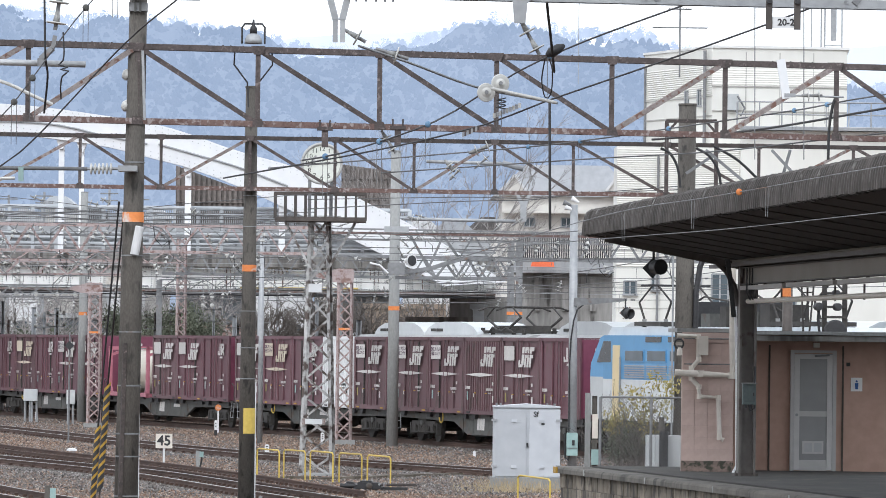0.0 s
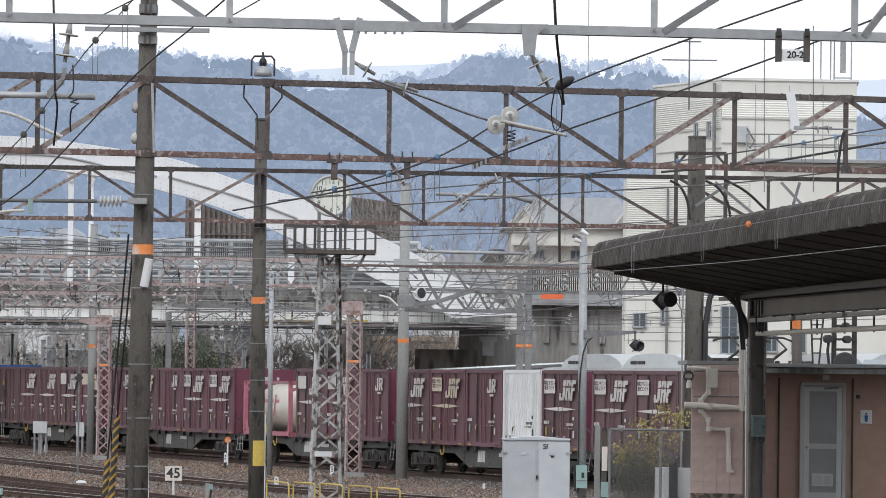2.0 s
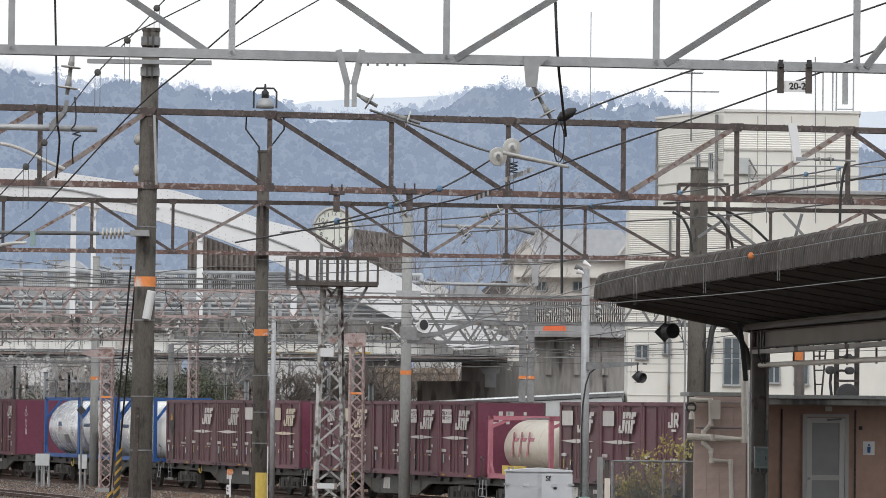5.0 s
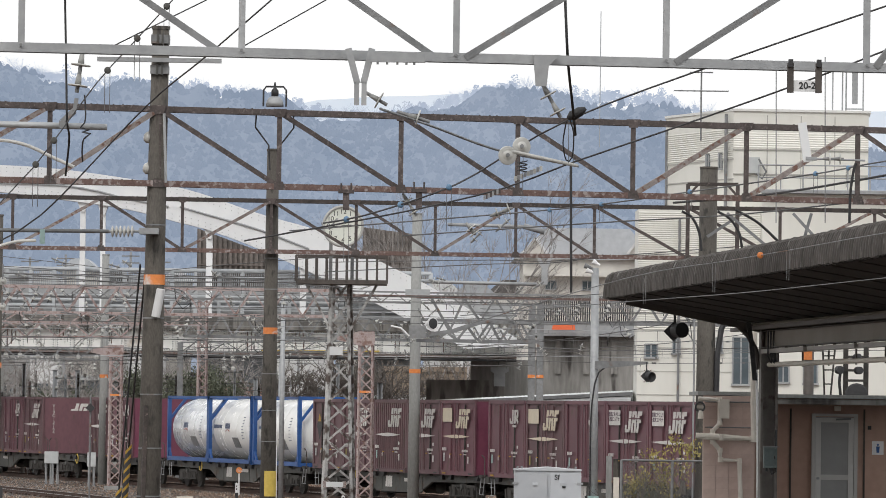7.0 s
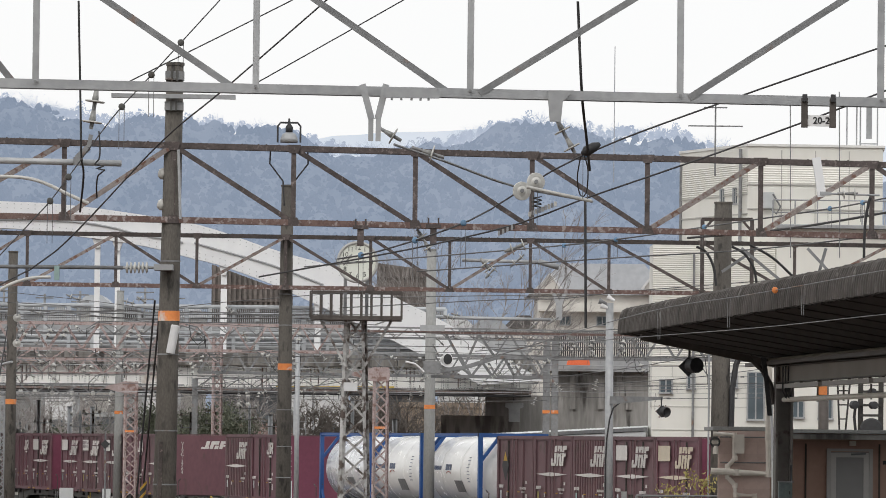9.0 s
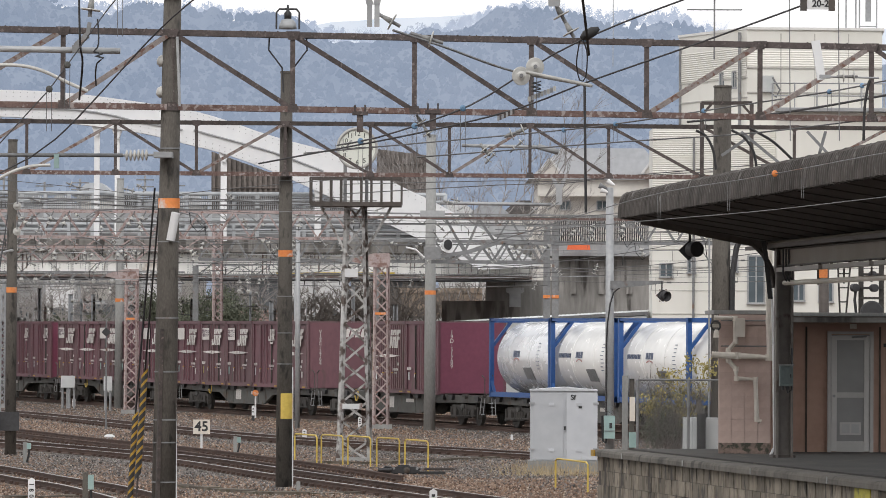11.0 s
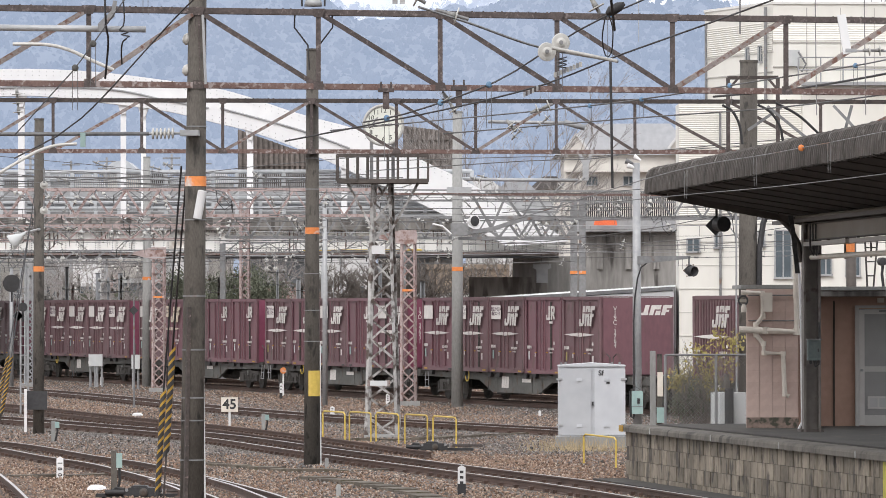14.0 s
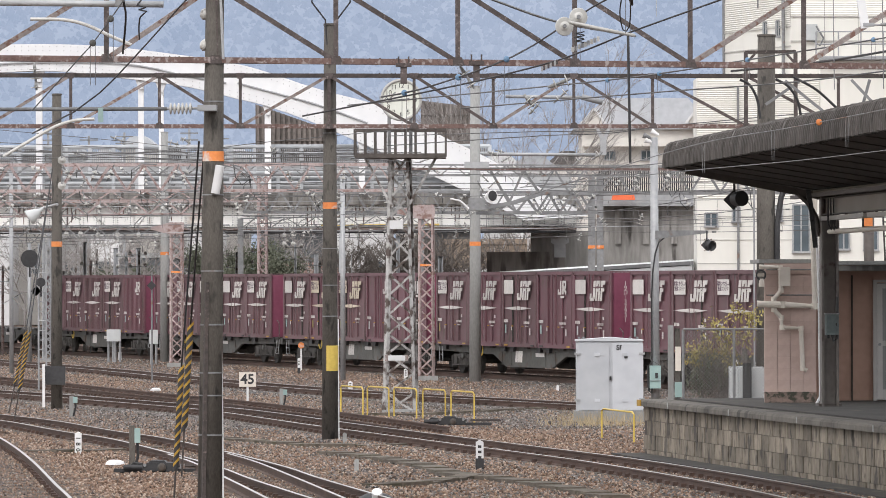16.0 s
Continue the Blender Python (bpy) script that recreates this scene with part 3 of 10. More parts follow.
# ---- pink hut on the platform ----
hut = thing("platform_hut", "pink concrete-block hut with grey door on the platform", "hut")
x0, x1 = 5.6, 6.575
y0 = 95.5
Mesh().box(((x0 + x1) / 2 + 0.1, y0 + 0.8, 2.17), (x1 - x0 - 0.21, 1.6, 2.58)).make("wall_core", HUT_JOINT, hut)
Mesh().box(((x0 + x1) / 2, y0 + 0.1, 2.17), (x1 - x0 - 0.01, 0.2, 2.58)).make("wall_core", HUT_JOINT, hut)
bw = (x1 - x0) / 4
brow = Mesh().box((0, 0, 0), (bw - 0.005, 0.04, 0.216)).data("block", PINK_BLOCK)
for row in range(10):
    for k in range(4):
        ob = new("block", brow)
        ob.parent, ob.location = hut, (x0 + bw * (k + 0.5), y0 - 0.004 + rng.uniform(-0.002, 0.002), 1.22 + row * 0.22)
Mesh().box(((x0 + x1) / 2, y0 + 0.02, 3.42), (x1 - x0 - 0.004, 0.09, 0.2)).make("top_course", PINK_BLOCK, hut)
Mesh().box(((x0 + x1) / 2, y0 - 0.02, 1.0), (x1 - x0, 0.05, 0.22)).make("plinth", surface("mossy_foot", (0.13, 0.105, 0.09), (0.27, 0.2, 0.17), 0.95, fine=12, broad=3, third=(0.06, 0.06, 0.045), patch=0.52), hut, "dark mossy foot of the wall")
side = Mesh().box((x1 + 2.2, 97.05, 2.2), (4.4, 0.2, 2.62)).make("door_wall", PINK_WALL, hut)
for xx in (x1 + 0.78, 8.76):
    Mesh().box((xx, 96.94, 2.1), (0.035, 0.03, 2.4)).make("wall_joint", MORTAR, hut)
Mesh().box((x1 + 2.4, 96.2, 3.43), (4.3, 1.6, 0.1)).make("eave_fascia", CONCRETE_WALL, hut, "stained concrete eave over the door")
Mesh().box(((x0 + x1) / 2 - 0.0, y0 + 1.5, 3.565), (x1 - x0 + 0.2, 3.0, 0.07)).make("roof_slab", CONCRETE_PALE, hut)
Mesh().box((x1 + 2.4, 96.3, 3.53), (4.4, 1.95, 0.07)).make("roof_slab", CONCRETE_PALE, hut)
# door
dx0, dx1 = 7.755, 8.629
DOOR_FRAME = surface("door_frame_paint", (0.44, 0.43, 0.42), (0.5, 0.49, 0.48), 0.5, fine=4, bump=0.03)
FROSTED = surface("frosted_panel", (0.25, 0.25, 0.25), (0.3, 0.3, 0.3), 0.35, fine=3, bump=0)
dm, dw = (dx0 + dx1) / 2, dx1 - dx0
door = setting(Mesh().box((dm, 96.905, 2.035), (dw - 0.14, 0.05, 2.22)).make("door", FROSTED), "closed grey door with frosted panels and louvre", "door")
for xx in (dx0 + 0.035, dx1 - 0.035):
    Mesh().box((xx, 96.9, 2.04), (0.07, 0.12, 2.26)).make("jamb", DOOR_FRAME, door)
Mesh().box((dm, 96.9, 3.185), (dw, 0.12, 0.05)).make("lintel", DOOR_FRAME, door)
for xx in (dx0 + 0.125, dx1 - 0.125):
    Mesh().box((xx, 96.87, 2.03), (0.1, 0.03, 2.2)).make("stile", DOOR_FRAME, door)
for z_, h_ in ((3.09, 0.09), (2.0, 0.1), (1.02, 0.2)):
    Mesh().box((dm, 96.872, z_), (dw - 0.35, 0.028, h_)).make("door_rail", DOOR_FRAME, door)
Mesh().box((dm, 96.866, 1.36), (0.4, 0.03, 0.24)).make("louvre_frame", DOOR_FRAME, door)
for s_ in (-1, 1):
    Mesh().box((dm + s_ * 0.092, 96.848, 1.36), (0.15, 0.01, 0.17)).make("louvre", GREY_DOOR, door)
Mesh().tube((dx0 + 0.12, 96.86, 1.98), (dx0 + 0.12, 96.79, 1.98), 0.028).make("door_knob", GALV, door)
Mesh().bar((dm + 0.02, 96.84, 3.1), (dm + 0.3, 96.78, 3.12), 0.035).make("door_closer", GALV_DARK, door)
el_ = thing("door_lamp", "small pale lamp above the door", "lamp")
Mesh().box((dm + 0.05, 96.87, 3.31), (0.12, 0.14, 0.09)).make("case", CREAM_PIPE, el_)
bp_ = thing("wall_plate", "small dark wall plate beside the door", "plate")
Mesh().box((8.86, 96.935, 2.95), (0.07, 0.03, 0.07)).make("plate", STEEL_BLACK, bp_)
# washroom sign with plain shapes
sgn = thing("wall_sign", "small white square wall sign with blue shapes", "sign")
c = (9.021, 96.9, 2.568)
Mesh().box((c[0], 96.93, c[2]), (0.22, 0.015, 0.26)).make("plate", WHITE, sgn)
Mesh().prism([(-0.035, 0.03), (0.035, 0.03), (0.025, -0.09), (-0.025, -0.09)], 0.012, Matrix.Translation((c[0], 96.918, c[2]))).make("blue_bar", FRAME_BLUE, sgn)
Mesh().lathe([(0.02, 0), (0.02, 0.012)], 12, Matrix.Translation((c[0], 96.924, c[2] + 0.06)) @ pose(0, 0, 0, 90, 0, 0)).make("blue_dot", FRAME_BLUE, sgn)

# ---- far building ----
BZ = 205.0
VIA_JOINT = surface("panel_joint", (0.42, 0.41, 0.38), (0.5, 0.49, 0.46), 0.7, fine=2, bump=0)
fb = thing("factory_building", "tall ivory metal-clad industrial building with few windows", "building")
def corrugated(a, b, z0, z1, pitch=0.085):
    """Horizontal ribbed sheet between two plan points."""
    me, n = Mesh(), int((z1 - z0) / pitch)
    d = Vector((b[0] - a[0], b[1] - a[1])).normalized()
    out = Vector((d.y, -d.x))
    for k in range(2 * n + 1):
        z, o = z0 + (z1 - z0) * k / (2 * n), 0.03 if k % 2 else 0.004
        me.v += [(p[0] + out.x * o, p[1] + out.y * o, z) for p in (a, b)]
    me.f = [(2 * k, 2 * k + 1, 2 * k + 3, 2 * k + 2) for k in range(2 * n)]
    return me


def upright_block(plan, z0, z1):
    """A flat-roofed block over a plan outline."""
    n = len(plan)
    return Mesh().add([(x, y, z) for z in (z0, z1) for x, y in plan], [tuple(range(n)), tuple(range(n, 2 * n))] + [(i, (i + 1) % n, n + (i + 1) % n, n + i) for i in range(n)])


fl_, fc_, fr_ = (10.74, 212.0), (13.18, 206.0), (18.7, 206.4)
bx1 = 20.9
ztop, zl, lx0 = 15.45, 11.4, 9.34
upright_block([fl_, fc_, fr_, (19.6, 220), (11.5, 220)], -0.1, ztop).make("wall", SIDING, fb)
upright_block([(fl_[0] - 0.06, fl_[1]), (fc_[0], fc_[1] - 0.08), (fr_[0] + 0.08, fr_[1] - 0.08), (19.7, 220.1), (11.45, 220.1)], ztop, ztop + 0.1).make("roof_edge", GIRDER, fb)
Mesh().box(((lx0 + bx1) / 2, BZ + 0.45 + 1.5, zl / 2), (bx1 - lx0, 3.0, zl)).make("wall", SIDING, fb)
Mesh().box(((14.3 + bx1) / 2, BZ - 0.3 + 0.4, 6.0), (bx1 - 14.3, 0.8, 12.1)).make("wall", SIDING, fb)
Mesh().box(((14.3 + bx1) / 2, BZ - 0.35, 12.13), (bx1 - 14.2, 1.0, 0.12)).make("parapet", GALV, fb)
corrugated(fl_, fc_, 13.55, 14.75).make("ribbed_siding", SIDING, fb)
corrugated(fc_, fr_, 13.95, 14.6).make("ribbed_siding", SIDING, fb)
corrugated((lx0, BZ + 0.44), (14.28, BZ + 0.44), 6.5, zl - 0.1).make("ribbed_siding", SIDING, fb)
for z in (14.87, 13.9, 12.9):
    Mesh().bar((fc_[0], fc_[1] - 0.03, z), (fr_[0], fr_[1] - 0.03, z), 0.05, 0.05).make("panel_joint", VIA_JOINT, fb)
for z in (13.5, 12.7):
    Mesh().bar((fl_[0], fl_[1] - 0.04, z), (fc_[0], fc_[1] - 0.04, z), 0.05, 0.05).make("panel_joint", VIA_JOINT, fb)
for k in range(1, 4):
    x_ = fc_[0] + (fr_[0] - fc_[0]) * k / 4
    Mesh().box((x_, fc_[1] - 0.0 + 0.1 * k, 13.3), (0.04, 0.05, 4.0)).make("panel_joint", VIA_JOINT, fb)
for i in range(6):
    z = zl - 5.6 - i * 0.95
    Mesh().box(((lx0 + bx1) / 2, BZ + 0.44, z), (bx1 - lx0, 0.03, 0.03)).make("panel_joint", VIA_JOINT, fb)
for x_, y_, z_ in ((fl_[0] + 0.04, fl_[1] - 0.15, ztop - 0.5), (fc_[0] - 0.28, fc_[1] + 0.3, ztop - 0.1)):
    Mesh().tube((x_, y_, 0), (x_, y_, z_), 0.07, n=8).make("downpipe", GALV_DARK, fb)
Mesh().tube((11.0, BZ + 0.3, 0), (11.0, BZ + 0.3, zl - 0.4), 0.05, n=8).make("downpipe", GALV_DARK, fb)
bxm = Mesh().box((14.0, BZ + 0.9, 13.25), (0.5, 0.25, 0.65)).make("wall_unit", LOCO_GREY, fb, "grey wall-mounted unit")
Mesh().path([(14.2, BZ + 0.75, 13.5), (14.5, BZ + 0.75, 13.0), (14.35, BZ + 0.75, 12.7), (14.1, BZ + 0.75, 12.9)], 0.04, 6).make("cable", GALV_DARK, fb)


def far_window(cx, cz, w, h, y, parent, panes=2):
    win = Mesh().box((cx, y, cz), (w, 0.12, h)).make("window", GLASS, parent)
    Mesh().box((cx, y - 0.05, cz - h / 2), (w + 0.1, 0.16, 0.08)).make("sill", GALV, win)
    for k in range(panes + 1):
        Mesh().box((cx - w / 2 + w * k / panes, y - 0.05, cz), (0.06, 0.1, h)).make("mullion", GALV, win)
    Mesh().box((cx, y - 0.05, cz + h / 2), (w, 0.1, 0.06)).make("head", GALV, win)


for x, y, w_, h_ in [(9.908, 5.66, 0.501, 0.547), (10.92, 5.86, 0.3, 0.6), (12.66, 5.92, 0.25, 0.62), (13.54, 5.3, 0.66, 1.92), (15.2, 4.78, 0.45, 0.68), (16.3, 4.85, 0.55, 0.9)]:
    far_window(x, y, w_, h_, BZ + (0.42 if x < 14.3 else -0.33), fb)
for k_ in (0.635, 0.82):
    far_window(fl_[0] + (fc_[0] - fl_[0]) * k_, 13.45, 0.2, 0.65, fl_[1] + (fc_[1] - fl_[1]) * k_ - 0.1, fb)
rail_z = 12.1
xe = 12.5
for k in range(9):
    Mesh().tube((xe + 1.6 + k * 0.9, BZ - 0.6, rail_z), (xe + 1.6 + k * 0.9, BZ - 0.6, rail_z + 1.1), 0.03, n=6).make("rail_post", GALV, fb)
for dz in (0.1, 0.6, 1.1):
    Mesh().tube((xe + 1.6, BZ - 0.6, rail_z + dz), (xe + 8.8, BZ - 0.6, rail_z + dz), 0.03, n=6).make("guard_rail", GALV, fb)

# ---- road viaduct with pale girders ----
VZ = 232.0
VIA_PALE = surface("weathered_white_rivet", (0.4, 0.41, 0.42), (0.5, 0.51, 0.52), 0.7, fine=2, bump=0)
RAILING = surface("railing_blue_grey", (0.4, 0.425, 0.45), (0.52, 0.54, 0.56), 0.6, 0.1, fine=3, broad=0.4, bump=0.02)
VIA_GREY = surface("viaduct_grey", (0.3, 0.31, 0.32), (0.42, 0.43, 0.44), 0.8, fine=3, broad=0.3, bump=0.05)
FASCIA = surface("streaked_fascia", (0.15, 0.142, 0.13), (0.3, 0.29, 0.275), 0.9, fine=5, broad=1.4, third=(0.09, 0.085, 0.078), patch=0.54, stretch=(1, 1, 0.08))
via = thing("road_viaduct", "pale riveted girder viaduct with streaked fascia and railings", "bridge")
vx0, vx1 = -30.0, 5.04
v1, v2, v3 = 5.7, 6.71, 7.26
vm, vl = (vx0 + vx1) / 2, vx1 - vx0
rx1 = 1.1
rm, rl_ = (vx0 + rx1) / 2, rx1 - vx0
Mesh().box((vm, VZ + 5.5, (v1 + v2) / 2), (vl, 11, v2 - v1)).make("girder", GIRDER, via)
Mesh().box((vm, VZ + 5.4, v1 - 0.08), (vl, 11.4, 0.1)).make("bottom_flange", PALE_RUST, via)
Mesh().tube((vx0, VZ - 0.3, v1 - 0.24), (vx1, VZ - 0.3, v1 - 0.24), 0.06, n=8).make("service_pipe", STEEL_BLACK, via)
for k in range(22):
    Mesh().bar((vx0 + vl * (k + 0.5) / 22, VZ - 0.25, v1 - 0.05), (vx0 + vl * (k + 0.5) / 22, VZ - 0.25, v1 - 0.46), 0.04).make("pipe_hanger", STEEL_BLACK, via)
Mesh().box((vm, VZ + 5.3, (v2 + v3) / 2), (vl, 11.8, v3 - v2)).make("fascia", FASCIA, via)
for k in range(46):
    xx = vx0 + vl * k / 45
    Mesh().box((xx, VZ - 0.05, (v1 + v2) / 2), (0.05, 0.1, v2 - v1 - 0.05)).make("stiffener", GIRDER, via)
gx0, gx1 = -6.6, -1.2
Mesh().tube((gx0, VZ - 0.35, v1 + 0.04), (gx1, VZ - 0.35, v1 + 0.08), 0.055, n=8).make("yellow_pipe", YELLOW, via, "yellow service pipe with rust")
rv = Mesh()
for k in range(300):
    for z in (v1 + 0.06, v2 - 0.08):
        rv.box((vx0 + vl * k / 299, VZ - 0.02, z), (0.05, 0.04, 0.05))
for k in range(46):
    for q in range(9):
        for d_ in (-0.1, 0.1):
            rv.box((vx0 + vl * k / 45 + d_, VZ - 0.015, v1 + 0.12 + q * 0.1), (0.045, 0.03, 0.045))
tagged(rv.make("rivets", GALV, via), kind="stuff")
for z, r_ in [(9.36, 0.1), (9.05, 0.06), (8.54, 0.075), (8.18, 0.075), (7.97, 0.075), (7.7, 0.09)]:
    Mesh().tube((vx0, VZ - 0.3, z), (rx1, VZ - 0.3, z), r_, n=8).make("guard_rail", RAILING, via)
Mesh().box((vm, VZ - 0.2, 7.5), (vl, 0.2, 0.1)).make("dark_ledge", GALV_DARK, via)
zt = 9.4
for k in range(30):
    xx = vx0 + rl_ * k / 29
    Mesh().box((xx, VZ - 0.3, (v3 + zt) / 2), (0.16, 0.16, zt - v3)).make("rail_post", RAILING, via)
pk = Mesh()
pz0, pz1 = 8.6, 9.3
for k in range(330):
    pk.box((vx0 + rl_ * k / 329, VZ + 0.1, (pz0 + pz1) / 2), (0.045, 0.045, pz1 - pz0))
tagged(pk.make("picket_screen", RAILING, via), kind="stuff")
for y in (0, 1, 2, 3):
    Mesh().box((rm, VZ + 10.4 - y * 0.02, v3 + 0.22 + y * 0.38), (rl_, 0.1, 0.22)).make("far_rail", VIA_GREY, via)
Mesh().box((vm, VZ + 10.8, v3 + 0.45), (vl, 0.3, 1.0)).make("far_parapet", VIA_GREY, via)
for k in range(16):
    xx = vx0 + vl * (k + 0.4) / 16
    for q in range(3):
        h_ = (v2 - v1) * rng.uniform(0.35, 0.9)
        Mesh().box((xx + 0.18 * q, VZ - 0.012, v2 - 0.05 - h_ / 2), (0.03 + 0.03 * rng.random(), 0.02, h_)).make("rust_streak", RUST_RED if q != 1 else PALE_RUST, via)
Mesh().box((-27.5, VZ + 6.5, v1 / 2 - 0.1), (1.6, 3.0, v1)).make("pier", CONCRETE_WALL, via)
Mesh().box((2.85, VZ + 9.8, 2.25), (3.7, 0.5, 4.7)).make("end_wall", UNDERPASS_WALL, via, "streaky grey-brown low wall in the underpass")
# solid box standing in for the open void behind the bearing block
Mesh().box((3.75, VZ + 10.6, v1 / 2 - 0.1), (1.3, 0.5, v1)).make("bearing_recess", UNDERPASS_WALL, via)
Mesh().box((5.6, VZ + 11.2, v1 / 2 - 0.1), (2.6, 0.5, v1)).make("side_wall", CONCRETE_WALL, via)
Mesh().prism([(-0.42, 0.5), (0.42, 0.5), (0.42, 0.3), (0.26, 0.22), (0.26, -0.4), (-0.26, -0.4), (-0.26, 0.22), (-0.42, 0.3)], 0.7, Matrix.Translation((4.45, VZ + 8.6, 4.72))).make("bearing_block", VIA_GREY, via)

# ---- abutment, dark underpass and shed ----
ab = setting(new("abutment"), "stained concrete bridge abutment beyond the yard", "wall")
ax0, ax1 = 6.699, 11.515
az = 7.182
Mesh().box(((ax0 + ax1) / 2, 257, az / 2), (ax1 - ax0, 6, az)).make("concrete_wall", CONCRETE_WALL, ab)
Mesh().box(((ax0 + ax1) / 2, 256.6, az + 0.02), (ax1 - ax0 + 0.6, 7, 0.55)).make("cap", VIA_GREY, ab)
for k in range(46):
    xx = ax0 + (ax1 - ax0) * k / 45
    Mesh().tube((xx, 254.3, az), (xx, 254.3, az + 1.75), 0.035, n=5).make("picket", STEEL_BLACK, ab)
for dz in (0.35, 1.6):
    Mesh().tube((ax0, 254.3, az + dz), (ax1, 254.3, az + dz), 0.05, n=6).make("guard_rail", GALV_DARK, ab)
for xx in (7.6, 9.0, 10.4):
    Mesh().box((xx, 253.9, 5.9), (0.28, 0.14, 1.7)).make("rib", CONCRETE_WALL, ab)

shed = thing("long_shed", "low shed with pale corrugated metal roof beside the line", "shed")
sp = [(0.98, 230.0, 3.46), (9.1, 205.0, 3.92)]
rl = Mesh()
ns = 300
for i in range(ns + 1):
    p = Vector(lerp(sp[0], sp[1], i / ns))
    up_ = 0.012 * math.cos(i * math.pi)
    rl.v += [(p.x, p.y, p.z + up_), (p.x + 0.4, p.y + 5.5, p.z + 0.17 + up_)]
rl.f = [(2 * i, 2 * i + 1, 2 * i + 3, 2 * i + 2) for i in range(ns)]
rl.make("roof", SHED_ROOF, shed)
Mesh().bar(lerp(sp[0], sp[1], 0.0), lerp(sp[0], sp[1], 1.0), 0.12, 0.14).make("eave", GALV_DARK, shed)
a, b = sp
Mesh().add([(a[0], a[1], -0.1), (b[0], b[1], -0.1), (b[0], b[1], b[2] - 0.1), (a[0], a[1], a[2] - 0.1), (a[0] + 0.3, a[1] + 5, -0.1), (b[0] + 0.3, b[1] + 5, -0.1),
            (b[0] + 0.3, b[1] + 5, b[2] + 0.08), (a[0] + 0.3, a[1] + 5, a[2] + 0.08)],
           [(0, 1, 2, 3), (4, 5, 6, 7), (0, 1, 5, 4), (1, 2, 6, 5), (0, 3, 7, 4), (2, 3, 7, 6)]).make("wall", SHED_ROOF, shed)

# ---- white arch bridge ----
arch = thing("arch_bridge", "large white riveted steel arch bridge beyond the yard", "bridge")
AZ = 230.4
atop = [(-26.20, 13.67), (-23.64, 13.89), (-21.08, 13.99), (-18.52, 14.00), (-15.96, 13.87), (-13.15, 13.53), (-10.77, 13.17), (-9.05, 12.73), (-6.75, 11.95), (-3.74, 11.11), (-0.92, 9.71), (0.88, 8.85), (3.47, 7.38), (5.50, 6.16)]
abot = [(-26.21, 12.28), (-23.65, 12.58), (-21.09, 12.73), (-18.53, 12.78), (-15.58, 12.46), (-13.15, 12.15), (-11.72, 11.86), (-10.34, 11.50), (-9.16, 11.22), (-6.84, 10.40), (-3.73, 9.03), (-1.17, 7.84), (1.40, 6.60), (2.68, 5.94)]
def rib(tops, bots, y, name, depth=0.8):
    ta, tb = smooth_line(tops, 0.56), smooth_line(bots, 0.56)
    n = min(len(ta), len(tb))
    me = Mesh()
    for i in range(n):
        p, q = ta[int(i * (len(ta) - 1) / (n - 1))], tb[int(i * (len(tb) - 1) / (n - 1))]
        me.v += [(p.x, y, p.y), (q.x, y, q.y), (q.x, y + depth, q.y), (p.x, y + depth, p.y)]
    me.f = [(4 * i + k, 4 * i + (k + 1) % 4, 4 * i + 4 + (k + 1) % 4, 4 * i + 4 + k) for i in range(n - 1) for k in range(4)]
    me.make(name, HULL_WHITE, arch)
    rv = Mesh()
    for line, sgn_ in ((ta, -1), (tb, 1)):
        for i in range(0, len(line) - 1):
            for kk in (0.0, 0.5):
                p = line[i].lerp(line[i + 1], kk)
                for d in (0.1, 0.29):
                    rv.box((p.x, y - 0.02, p.y + sgn_ * d), (0.036, 0.03, 0.036))
    tagged(rv.make("rivets", VIA_PALE, arch), kind="stuff")
rib(atop, abot, AZ, "front_rib")
for seam in ([(-22.61, 230.34, 12.99), (-20.57, 230.34, 13.14), (-18.39, 230.34, 13.18), (-15.70, 230.34, 13.12), (-13.91, 230.34, 12.84), (-13.10, 230.34, 12.63), (-10.84, 230.34, 12.22)], [(-10.33, 230.34, 12.21), (-8.80, 230.34, 11.80), (-6.75, 230.34, 11.23), (-4.45, 230.34, 10.38)]):
    Mesh().path(smooth_line(seam, 1.0), 0.045, 6).make("seam", VIA_GREY, arch)
for x, y, w_ in [(-19.37, 12.88, 0.28), (-14.74, 12.54, 0.24), (-13.82, 12.41, 0.21), (-8.98, 11.37, 0.28), (-4.71, 9.82, 0.28)]:
    zb = 7.2
    Mesh().box((x, AZ + 0.45, (y + zb) / 2), (w_, 0.3, y - zb)).make("hanger", HULL_WHITE, arch)
    Mesh().prism([(-1.1, 0.2), (1.1, 0.2), (0.35, -1.3), (-0.35, -1.3)], 0.4, Matrix.Translation((x, AZ + 0.35, y - 0.14)) @ Matrix.Diagonal((0.24, 1, 0.35, 1))).make("hanger_gusset", HULL_WHITE, arch)


